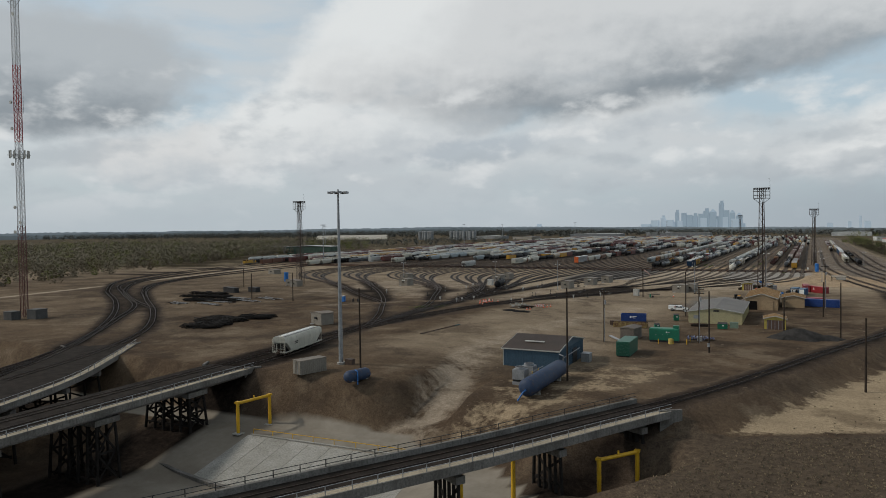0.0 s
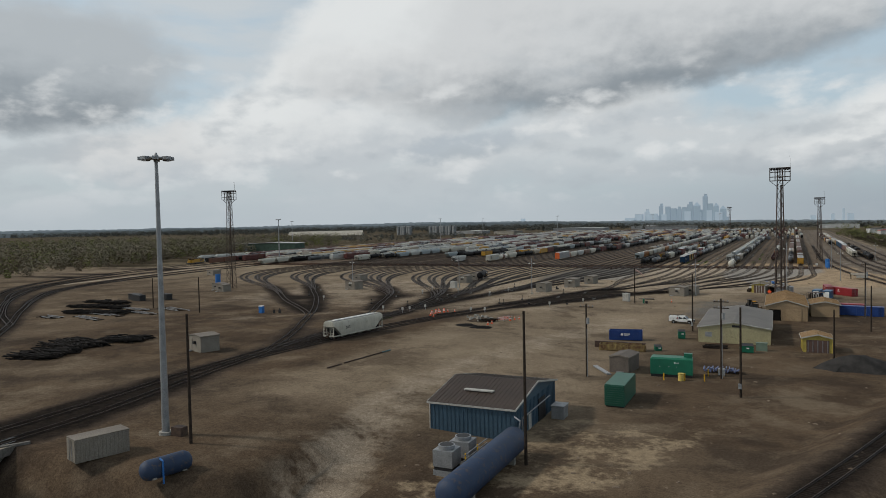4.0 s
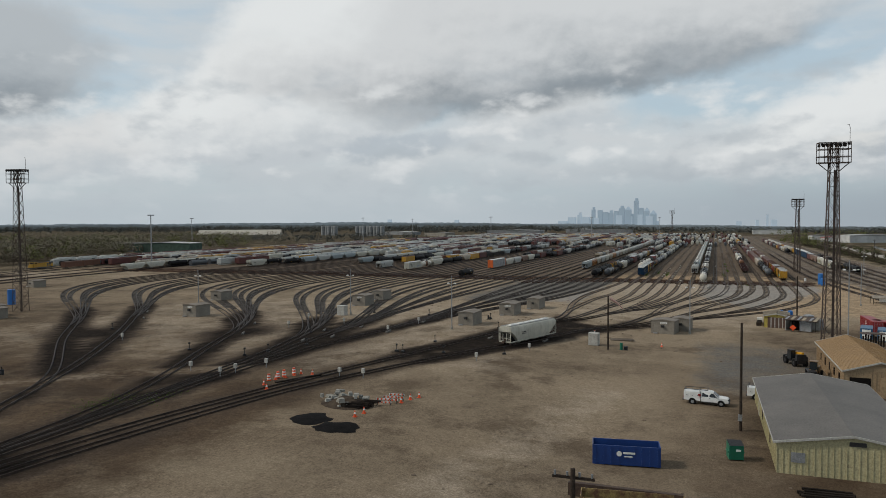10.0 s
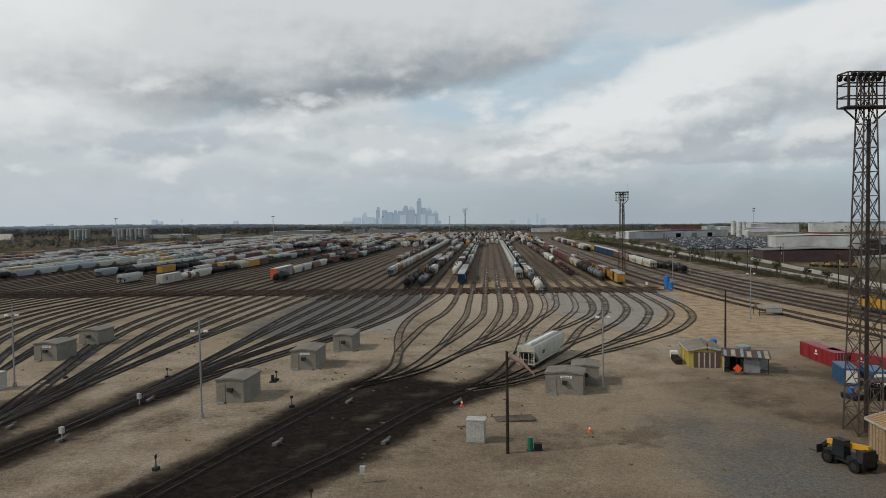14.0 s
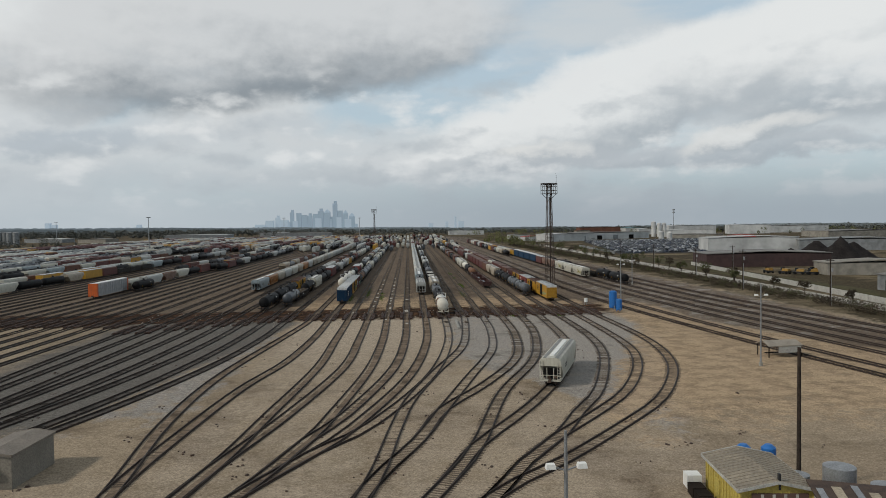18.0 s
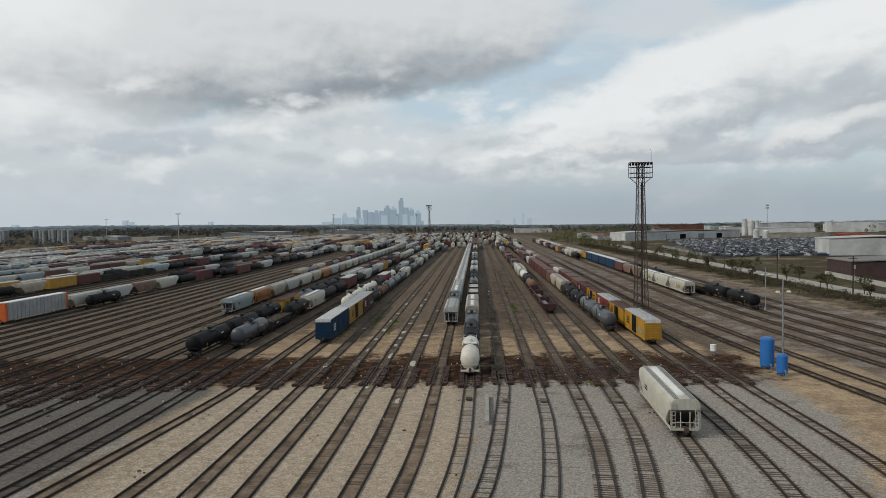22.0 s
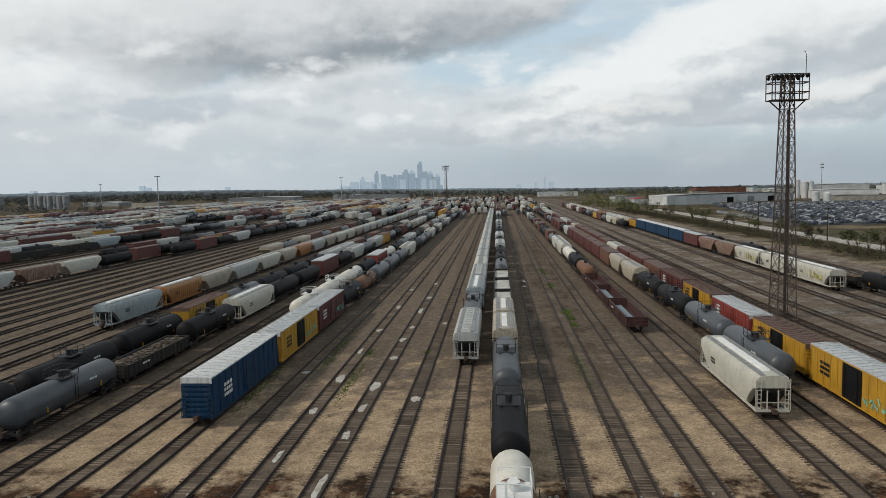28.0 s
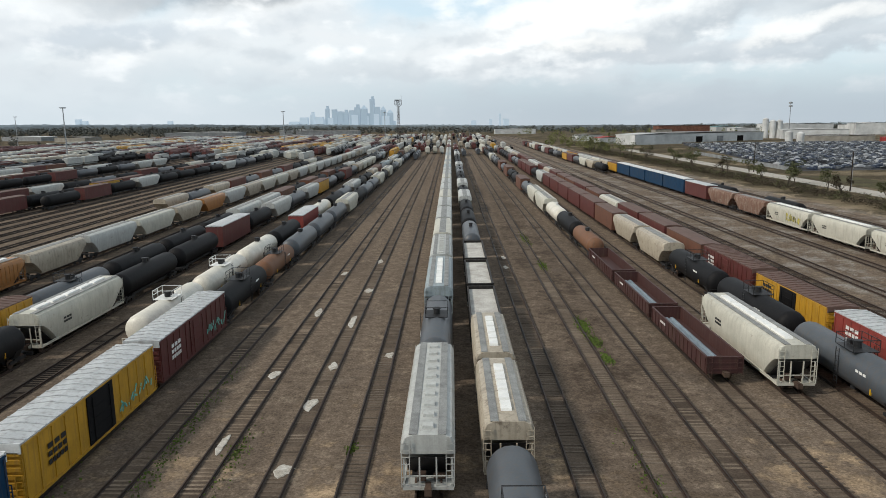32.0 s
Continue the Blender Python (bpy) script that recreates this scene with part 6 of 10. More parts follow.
# ---- yellow clearance frames and the low railing in the channel ----
def portal(ax, ay, az, bx, by, bz, top):
    ob = thing("clearance_frame", 0, 0, 0, 0, "yellow steel height clearance frame before the underpass", "clearance frame", "clearance frames")
    for x, y, z in ((ax, ay, az), (bx, by, bz)):
        part("leg", Mesh().tube((x, y, z - 0.4), (x, y, top + 0.2), 0.3, n=12), YELLOW, ob, smooth=True)
        part("foot_plate", Mesh().box(x, y, z + 0.06, 1.5, 1.5, 0.2), CONCRETE, ob)
        part("leg_cap", Mesh().box(x, y, top + 0.15, 0.75, 0.75, 0.3), YELLOW, ob)
    part("crossbeam", Mesh().tube((ax, ay, top), (bx, by, top), 0.27, n=12), YELLOW, ob, smooth=True)
    part("warning_lamp", Mesh().tube(((ax + bx) / 2, (ay + by) / 2, top), ((ax + bx) / 2, (ay + by) / 2, top + 0.7), 0.14, n=8), YELLOW, ob)


portal(-83.6, 75.6, -6.0, -82.4, 82.6, -6.0, -0.6)
portal(-18.9, 73.0, -6.3, -15.0, 78.4, -6.3, -1.1)
portal(-33.0, 60.0, height(-33, 60), -28.5, 66.5, height(-28.5, 66.5), 0.6)
guard = thing("low_railing", 0, 0, 0, 0, "low yellow guard railing along the concrete ramp", "railing")
pts = [(-81 + 4.2 * k, 76.6 + 0.12 * k) for k in range(9)]
for (ax, ay), (bx, by) in zip(pts, pts[1:]):
    part("rail", Mesh().bar((ax, ay, height(ax, ay) + 0.9), (bx, by, height(bx, by) + 0.9), 0.09), YELLOW, guard)
    part("post", Mesh().box(ax, ay, height(ax, ay) + 0.4, 0.09, 0.09, 1.0), YELLOW, guard)
paving = tagged(new("ramp_paving"), "pale concrete slabs paving the sloping channel side", "paving", kind="structure")
for k in range(8):
    x0 = -81.5 + 4.4 * k
    m = Mesh().rings([[(x0 + 0.04, y, -6.0 - 3.4 * (76 - y) / 14.5 + dz) for dz in (-0.25, 0.07)] + [(x0 + 4.36, y, -6.0 - 3.4 * (76 - y) / 14.5 + dz) for dz in (0.07, -0.25)] for y in (61.6, 75.8)])
    part("slab", m, CONCRETE, paving)
kerb_line = spline([(-96, 66.5, 0), (-84, 62.8, 0), (-70, 60.6, 0), (-58, 60.8, 0), (-48, 63.5, 0)], 2.0)
m = Mesh().rings([[(q.x, q.y - 0.35, -10.0), (q.x, q.y + 0.35, -10.0), (q.x, q.y + 0.35, -8.7), (q.x, q.y - 0.35, -8.7)] for q in kerb_line])
lone("toe_kerb", m, BRIDGE_CONCRETE, "weathered concrete kerb at the foot of the paved slope", "kerb")
ledge = Mesh()
for (ax, ay), (bx, by) in zip(pts, pts[1:]):
    ledge.bar((ax, ay - 0.6, height(ax, ay) - 0.05), (bx, by - 0.6, height(bx, by) - 0.05), 0.5, 0.5)
lone("ramp_kerb", ledge, CONCRETE, "weathered concrete kerb beside the ramp", "kerb")

# ---- buildings and stores ----
SIDING_BLUE = mat("blue_metal_siding", (0.055, 0.105, 0.15), (0.04, 0.08, 0.12), 0.55, 0.1, 0.3, 5, 0.05, dirt=0.15)
ROOF_DARK_BROWN = mat("brown_metal_roof", (0.066, 0.046, 0.035), (0.048, 0.035, 0.028), 0.65, 0.1, 0.25, 5, 0.05, dirt=0.1)
SIDING_CREAM = mat("cream_siding", (0.46, 0.41, 0.24), (0.40, 0.36, 0.21), 0.7, 0, 0.3, 5, 0.05, dirt=0.2)
ROOF_GREY = mat("grey_metal_roof", (0.165, 0.15, 0.134), (0.125, 0.114, 0.103), 0.6, 0.2, 0.2, 5, 0.05, dirt=0.15)
SIDING_TAN = mat("tan_siding", (0.38, 0.27, 0.16), (0.31, 0.22, 0.13), 0.7, 0, 0.3, 5, 0.05, dirt=0.25)
ROOF_TAN = mat("tan_roof", (0.36, 0.235, 0.115), (0.29, 0.19, 0.10), 0.7, 0, 0.25, 5, 0.05, dirt=0.3)
SIDING_YELLOW = mat("yellow_siding", (0.50, 0.40, 0.09), (0.42, 0.33, 0.08), 0.65, 0, 0.3, 5, 0.05, dirt=0.2)
HUT_GREY = mat("hut_grey_panel", (0.255, 0.23, 0.192), (0.195, 0.175, 0.146), 0.7, 0.1, 0.4, 6, 0.06, dirt=0.2)
SHED_BROWN = mat("brown_shed_panel", (0.135, 0.112, 0.094), (0.10, 0.083, 0.07), 0.75, 0, 0.4, 6, 0.06)
HUT_ROOF = mat("hut_brown_roof", (0.215, 0.185, 0.152), (0.16, 0.138, 0.115), 0.75, 0, 0.4, 6, 0.06)
GREEN_PAINT = paint("green_paint", (0.012, 0.145, 0.085), dirt=0.12)
TEAL_GREEN = paint("teal_green_paint", (0.022, 0.105, 0.07), dirt=0.15)
BLUE_PAINT = paint("blue_paint", (0.012, 0.045, 0.19), dirt=0.12)
TANK_BLUE = paint("faded_blue_tank", (0.019, 0.04, 0.088), 0.65, 0.6)
BRIGHT_BLUE = paint("bright_blue_paint", (0.02, 0.14, 0.42), 0.5, 0.15)
CONTAINER_RED = paint("container_red", (0.25, 0.02, 0.025), dirt=0.15)
CAT_YELLOW = paint("machine_yellow", (0.62, 0.31, 0.015), dirt=0.15)
DIRTY_WHITE = mat("dirty_white_metal", (0.50, 0.49, 0.45), (0.38, 0.37, 0.34), 0.6, 0.1, 0.5, 6, 0.05, dirt=0.25)
# near-black colour paints the shade inside doors, windows, bays and skips
OPEN_DARK = mat("painted_interior_shade", (0.015, 0.013, 0.012), (0.01, 0.009, 0.008), 0.95)
ASPHALT_PILE = mat("dark_gravel_pile", (0.055, 0.052, 0.05), (0.03, 0.029, 0.028), 0.95, 0, 0.5, 8, 0.6)


def ribs_on(ob, x0, y0, x1, y1, z0, z1, out, material, step=0.6, name="siding_rib"):
    """Upright ribs of metal siding along a wall line."""
    n = int(math.hypot(x1 - x0, y1 - y0) / step)
    m = Mesh()
    for i in range(n + 1):
        k = i / n
        m.box(x0 + (x1 - x0) * k + out[0] * 0.03, y0 + (y1 - y0) * k + out[1] * 0.03, (z0 + z1) / 2, 0.07, 0.07, z1 - z0)
    part(name, m, material, ob, kind="stuff")


def gable(name, label, cx, cy, w, d, eave, ridge, rz, wall, roof, axis="x", ribs=True, over=0.35, trim=DIRTY_WHITE, z=0.0, cat="building", seams=True):
    """A building with four walls and a pitched roof; its ridge runs along axis, in its own space."""
    ob = thing(name, cx, cy, z, rz, label, cat, "yard buildings")
    hx, hy, t = w / 2, d / 2, 0.18
    if axis == "x":
        gables = [[(s * hx, -hy, 0), (s * hx, hy, 0), (s * hx, hy, eave), (s * hx, 0, ridge), (s * hx, -hy, eave)] for s in (-1, 1)]
    else:
        gables = [[(-hx, s * hy, 0), (hx, s * hy, 0), (hx, s * hy, eave), (0, s * hy, ridge), (-hx, s * hy, eave)] for s in (-1, 1)]
    for s, g in zip((-1, 1), gables):
        dx, dy = (-s * t, 0) if axis == "x" else (0, -s * t)
        inner = [(x + dx, y + dy, zz) for x, y, zz in g]
        part("gable_wall", Mesh().rings([g, inner]), wall, ob)
        if axis == "x":
            part("side_wall", Mesh().box(0, s * (hy - t / 2), eave / 2, w - 2 * t, t, eave), wall, ob)
        else:
            part("side_wall", Mesh().box(s * (hx - t / 2), 0, eave / 2, t, d - 2 * t, eave), wall, ob)
    slope = (ridge - eave) / (hy if axis == "x" else hx)
    for s in (-1, 1):
        if axis == "x":
            lo, e = eave - over * slope, hx + over
            pr = [(s * (hy + over), lo), (0, ridge), (0, ridge + 0.14), (s * (hy + over), lo + 0.14)]
            part("roof_slope", Mesh().rings([[(x, y, zz) for y, zz in pr] for x in (-e, e)]), roof, ob)
            part("eave_trim", Mesh().box(0, s * (hy + over), lo + 0.02, 2 * e, 0.1, 0.24), trim, ob)
            for x in (-e, e):
                part("verge_trim", Mesh().bar((x, s * (hy + over), lo + 0.06), (x, 0, ridge + 0.06), 0.1, 0.24), trim, ob)
            m = Mesh()
            for i in range(int(2 * e / 0.6) + 1):
                x = -e + 0.6 * i
                m.bar((x, s * (hy + over), lo + 0.16), (x, 0, ridge + 0.16), 0.05, 0.05)
        else:
            lo, e = eave - over * slope, hy + over
            pr = [(s * (hx + over), lo), (0, ridge), (0, ridge + 0.14), (s * (hx + over), lo + 0.14)]
            part("roof_slope", Mesh().rings([[(x, y, zz) for x, zz in pr] for y in (-e, e)]), roof, ob)
            part("eave_trim", Mesh().box(s * (hx + over), 0, lo + 0.02, 0.1, 2 * e, 0.24), trim, ob)
            for y in (-e, e):
                part("verge_trim", Mesh().bar((s * (hx + over), y, lo + 0.06), (0, y, ridge + 0.06), 0.1, 0.24), trim, ob)
            m = Mesh()
            for i in range(int(2 * e / 0.6) + 1):
                y = -e + 0.6 * i
                m.bar((s * (hx + over), y, lo + 0.16), (0, y, ridge + 0.16), 0.05, 0.05)
        if seams:
            part("roof_seam", m, roof, ob, kind="stuff")
    if ribs:
        ribs_on(ob, -hx, -hy, hx, -hy, 0.1, eave - 0.15, (0, -1), wall)
        ribs_on(ob, -hx, -hy, -hx, hy, 0.1, eave - 0.15, (-1, 0), wall)
        ribs_on(ob, hx, -hy, hx, hy, 0.1, eave - 0.15, (1, 0), wall)
    return ob


steel_box = thing("storage_container", -79.6, 91.2, height(-79.6, 91.2), -18, "weathered grey corrugated storage container by the hump", "container")
part("shell", Mesh().box(0, 0, 1.3, 2.5, 6.0, 2.6), HUT_GREY, steel_box)
part("roof", Mesh().box(0, 0, 2.63, 2.6, 6.1, 0.1), HUT_ROOF, steel_box)
for k in range(13):
    for sx in (-1, 1):
        part("side_rib", Mesh().box(sx * 1.27, -2.8 + 0.466 * k, 1.3, 0.06, 0.18, 2.4), HUT_GREY, steel_box)
for sx in (-0.62, 0.62):
    part("door", Mesh().box(sx, -3.03, 1.3, 1.15, 0.06, 2.4), HUT_GREY, steel_box)
    part("lock_bar", Mesh().tube((sx * 0.6, -3.1, 0.15), (sx * 0.6, -3.1, 2.45), 0.03, n=6), GALV, steel_box)

# the compressor house
b = gable("compressor_house", "blue metal compressor house with a brown pitched roof", -45.0, 129.3, 12.0, 18.2, 4.2, 5.9, 0, SIDING_BLUE, ROOF_DARK_BROWN, axis="x")
part("skylight", Mesh().box(-0.5, -5.0, 5.28, 4.2, 0.8, 0.16), DIRTY_WHITE, b, "long pale roof vent")
part("roller_door", Mesh().box(6.06, 2.5, 1.6, 0.1, 3.2, 3.2), DARK_STEEL, b)
part("door", Mesh().box(6.06, -3.0, 1.1, 0.1, 1.1, 2.1), DIRTY_WHITE, b)
part("downpipe", Mesh().tube((-6.05, -9.15, 0), (-6.05, -9.15, 4.1), 0.09, n=8), DIRTY_WHITE, b)
part("wall_pipe", Mesh().tube((6.2, -6.5, 2.4), (6.2, 6.0, 2.6), 0.09, n=8).tube((6.2, -6.5, 0), (6.2, -6.5, 2.4), 0.09, n=8), GALV, b)
tank = thing("air_receiver_tank", -37.3, 106.0, 0, 0, "long faded blue air receiver tank lying on saddles", "tank", "blue tanks")


def lying_tank(ob, half, r, material, zc):
    rings = []
    for y, k in ((-half, 0.1), (-half + 0.1, 0.5), (-half + 0.35, 0.82), (-half + 0.8, 1), (half - 0.8, 1), (half - 0.35, 0.82), (half - 0.1, 0.5), (half, 0.1)):
        rings.append([(r * k * math.cos(2 * math.pi * i / 24), y, zc + r * k * math.sin(2 * math.pi * i / 24)) for i in range(24)])
    part("shell", Mesh().rings(rings), material, ob, smooth=True)
    for y in (-half * 0.6, half * 0.6):
        part("saddle", Mesh().box(0, y, (zc - r * 0.6) / 2, r * 1.5, 0.5, zc - r * 0.6 + 0.1), CONCRETE, ob)


lying_tank(tank, 10.2, 1.6, TANK_BLUE, 1.9)
part("valve_pipe", Mesh().tube((0, -10.2, 1.6), (0, -11.2, 1.6), 0.14, n=8).tube((0, -11.2, 1.6), (-1.0, -11.6, 0.0), 0.14, n=8), BRIGHT_BLUE, tank)
part("pipe_loop", Mesh().tube((0.4, 9.5, 2.4), (0.8, 9.5, 4.2), 0.1, n=8).tube((0.8, 9.5, 4.2), (-0.5, 11, 4.2), 0.1, n=8), GALV, tank)
small_tank = thing("air_receiver_tank", -68.3, 90.5, height(-68.3, 90.5), -15, "short blue tank with a rusted top beside the light mast", "tank", "blue tanks")
lying_tank(small_tank, 2.9, 1.1, TANK_BLUE, 0.85)
part("stand_pipe", Mesh().tube((1.25, -1.0, -0.6), (1.25, -1.0, 1.8), 0.1, n=8).tube((1.25, -1, 1.8), (0.6, -1, 2.0), 0.1, n=8), BRIGHT_BLUE, small_tank)


def cooling_unit(x, y, big):
    ob = thing("cooling_unit", x, y, 0, 0, "grey cooling unit with a round roof fan", "cooling unit", "cooling units")
    h = 3.0 if big else 2.6
    part("cabinet", Mesh().box(0, 0, h * 0.68, 2.4, 2.4, h * 0.62), GALV, ob)
    part("base", Mesh().box(0, 0, 0.35, 2.4, 2.4, 0.7), GALV, ob)
    part("louvre", Mesh().box(0, 0, h * 0.3, 2.2, 2.2, 0.5), DARK_STEEL, ob)
    part("fan_ring", Mesh().tube((0, 0, h), (0, 0, h + 0.4), 0.95, n=18), GALV, ob)
    part("fan", Mesh().tube((0, 0, h + 0.38), (0, 0, h + 0.42), 0.8, n=18), DARK_STEEL, ob)


cooling_unit(-42.2, 106.5, True)
cooling_unit(-41.8, 110.2, True)
pf = thing("pipe_rack", -39.7, 108, 0, 0, "small rack of pale pipes with yellow posts", "pipe rack")
for y in (-2, 1.5):
    part("post", Mesh().box(0, y, 1.4, 0.14, 0.14, 2.8), YELLOW, pf)
for z in (1.6, 2.1, 2.6):
    part("pipe", Mesh().tube((0, -2.4, z), (0, 4.5, z), 0.07, n=8), GALV, pf)
lone("transformer_box", Mesh().box(-36.8, 133.5, 0.9, 1.8, 2.4, 1.8).box(-36.8, 133.5, 1.85, 2.0, 2.6, 0.1), GALV, "grey metal cabinet beside the blue house", "cabinet")

# green generator housings, the grey shed, the open skips
def louvred_box(x, y, rz, w, d, h, label, material, z=0.25):
    ob = thing("generator", x, y, 0, rz, label, "generator", "generators")
    part("housing", Mesh().box(0, 0, z + h / 2, w, d, h), material, ob)
    m = Mesh()
    for k in range(9):
        m.box(0, -d / 2 - 0.04, z + 0.35 + k * (h - 0.5) / 8, w * 0.92, 0.1, 0.12)
    part("louvres", m, material, ob)
    part("roof_cap", Mesh().box(0, 0, z + h + 0.05, w * 0.98, d * 0.99, 0.1), material, ob)
    part("skid", Mesh().box(0, 0, z / 2 + 0.05, w * 0.9, d * 0.95, z + 0.1), DARK_STEEL, ob)
    return ob


louvred_box(-30.6, 146.0, 0, 3.0, 9.2, 3.1, "green louvred generator housing on a black skid", TEAL_GREEN)
gen = thing("generator", -25.6, 166.8, 0, 4, "large green generator with yellow bollards before it", "generator", "generators")
part("housing", Mesh().box(0, 0, 1.85, 7.2, 3.0, 2.7), GREEN_PAINT, gen)
part("sloped_top", Mesh().rings([[(-3.6, -1.5, 3.2), (3.6, -1.5, 3.2), (3.6, 1.5, 3.2), (-3.6, 1.5, 3.2)], [(-3.3, -1.2, 3.45), (2.2, -1.2, 3.45), (2.2, 1.2, 3.45), (-3.3, 1.2, 3.45)]]), GREEN_PAINT, gen)
part("fuel_base", Mesh().box(0, 0, 0.3, 7.0, 2.9, 0.6), DARK_STEEL, gen)
part("exhaust_box", Mesh().box(2.8, 0.6, 3.7, 1.4, 1.2, 0.7), GREEN_PAINT, gen)
for x in (-2, -0.4, 0.9):
    part("door_handle", Mesh().box(x, -1.53, 1.9, 0.2, 0.06, 0.12), GALV, gen)
part("emblem", Mesh().tube((0.6, -1.52, 2.6), (0.6, -1.55, 2.6), 0.16, n=12).box(1.1, -1.53, 2.6, 0.5, 0.03, 0.1), WHITE, gen, "small white emblem")
for x, y in ((-26.4, 162.6), (-23.0, 163.4), (-19.8, 164.0), (-19.6, 168.6)):
    lone("bollard", Mesh().tube((x, y, 0), (x, y, 1.25), 0.11, n=10), YELLOW, "yellow steel bollard guarding the generator", "bollard", "bollards")
lone("waste_drum", Mesh().tube((-23.6, 163.2, 0), (-23.6, 163.2, 1.2), 0.5, n=14).tube((-23.6, 163.2, 1.2), (-23.6, 163.2, 1.3), 0.55, n=14), paint("pale_yellow_plastic", (0.6, 0.45, 0.12), dirt=0.1), "pale yellow plastic drum by the generator", "drum")
shed = gable("storage_shed", "windowless grey-brown storage shed", -34.4, 168.8, 3.6, 6.0, 2.9, 3.25, -8, SHED_BROWN, SHED_BROWN, axis="y", ribs=False, over=0.08, seams=False, trim=HUT_ROOF, cat="shed")
part("step", Mesh().box(0.3, -3.4, 0.2, 1.2, 0.6, 0.3), GALV, shed)
pp = thing("pipe_stack", -38.4, 166.5, 0, 32, "long pale pipes lying beside the grey shed", "pipes")
for k, x in enumerate((0, 0.45)):
    part("pipe", Mesh().tube((x, -4, 0.22), (x, 3.5, 0.22), 0.2, n=10), GALV, pp, smooth=True)
rnd = random.Random(3)
bp_ = thing("blue_pipe_bundle", -17.6, 172.5, 0, 2, "heap of short blue plastic pipes on the ground", "pipes")
for i in range(34):
    x = -3.0 + i * 0.19
    part("pipe", Mesh().tube((x, -1.2 + rnd.uniform(-0.2, 0.2), 0.25 + rnd.uniform(0, 0.7)), (x + rnd.uniform(-0.2, 0.2), 1.2, 0.25 + rnd.uniform(0, 0.6)), 0.12, n=7), mat("slate_blue_plastic", (0.11, 0.14, 0.27), (0.07, 0.09, 0.18), 0.5), bp_)
tote = thing("water_tote", -17.4, 169.4, 0, 0, "translucent grey plastic tote in a cage", "tote")
part("bottle", Mesh().box(0, 0, 0.75, 1.1, 1.1, 1.1), GALV, tote)
part("pallet", Mesh().box(0, 0, 0.1, 1.2, 1.2, 0.16), TIE_WOOD, tote)


def skip(x, y, rz, w, d, h, material, label, inside):
    """An open steel skip with ribs."""
    ob = thing("open_skip", x, y, 0, rz, label, "skip", "skips")
    part("floor", Mesh().box(0, 0, 0.25, w, d, 0.15), inside, ob)
    for s in (-1, 1):
        side = part("long_side", Mesh().box(0, s * (d / 2), h / 2 + 0.15, w, 0.1, h), material, ob)
        for i in range(9):
            part("rib", Mesh().box(-w / 2 + 0.3 + i * (w - 0.6) / 8, s * (d / 2 + 0.08), h / 2 + 0.15, 0.12, 0.1, h), material, side)
        part("end_wall", Mesh().box(s * w / 2, 0, h / 2 + 0.15, 0.1, d, h), material, ob)
    return ob


sk = skip(-40.5, 202.3, 8, 7.4, 2.5, 2.2, BLUE_PAINT, "blue open-topped roll-off skip", OPEN_DARK)
part("emblem", Mesh().tube((-0.8, -1.42, 1.5), (-0.8, -1.45, 1.5), 0.3, n=12).box(0.3, -1.43, 1.6, 1.3, 0.03, 0.22).box(0.2, -1.43, 1.2, 0.9, 0.03, 0.12), WHITE, sk, "white emblem drawn as plain shapes")
skip(-38.6, 188.6, 6, 9.6, 2.4, 1.3, mat("peeling_yellow_steel", (0.36, 0.27, 0.10), (0.14, 0.07, 0.04), 0.8, 0.1, 1.2, 6, 0.2, dirt=0.5), "long rusty yellow open trough", OPEN_DARK)
lone("rust_plate", Mesh().box(-39.5, 190.4, 0.75, 11.0, 0.5, 1.5), STEEL_RUST, "long rusty steel plate leaning on the trough", "steel plate")


def dumpster(x, y, rz, w=2.0, d=1.6, h=1.5):
    ob = thing("dumpster", x, y, 0, rz, "green steel dumpster with a black lid", "dumpster", "dumpsters")
    part("bin", Mesh().rings([[(-w / 2, -d / 2, 0.15), (w / 2, -d / 2, 0.15), (w / 2, d / 2, 0.15), (-w / 2, d / 2, 0.15)], [(-w / 2, -d / 2 - 0.15, h), (w / 2, -d / 2 - 0.15, h), (w / 2, d / 2, h + 0.25), (-w / 2, d / 2, h + 0.25)]]), GREEN_PAINT, ob)
    part("lid", Mesh().add([(-w / 2, -d / 2 - 0.2, h + 0.04), (w / 2, -d / 2 - 0.2, h + 0.04), (w / 2, d / 2, h + 0.3), (-w / 2, d / 2, h + 0.3)], [(0, 1, 2, 3)]).box(0, 0, h + 0.12, w, 0.1, 0.1), DARK_STEEL, ob)
    part("label_plate", Mesh().box(0.2, -d / 2 - 0.12, h * 0.7, 0.5, 0.03, 0.25), WHITE, ob, "white plate with unreadable lettering")
    for s in (-1, 1):
        part("fork_pocket", Mesh().box(s * (w / 2 + 0.06), 0, h * 0.55, 0.12, d * 0.8, 0.16), GREEN_PAINT, ob)


dumpster(-28.7, 207.8, 10, 1.6, 1.4, 1.8)
dumpster(-14.2, 194.4, 3, 2.6, 1.8, 1.5)
dumpster(-31.5, 190.5, 20, 1.4, 1.2, 1.0)
lone("utility_cabinet", Mesh().box(-11.4, 197.5, 0.8, 2.2, 1.2, 1.6).box(-11.4, 197.5, 1.65, 2.3, 1.3, 0.1), paint("sage_green_paint", (0.16, 0.22, 0.17)), "sage green utility cabinet on a pad", "cabinet")
sp = thing("timber_stack", -20.6, 198.0, 0, 3, "stack of weathered timber and steel beams", "timber stack")
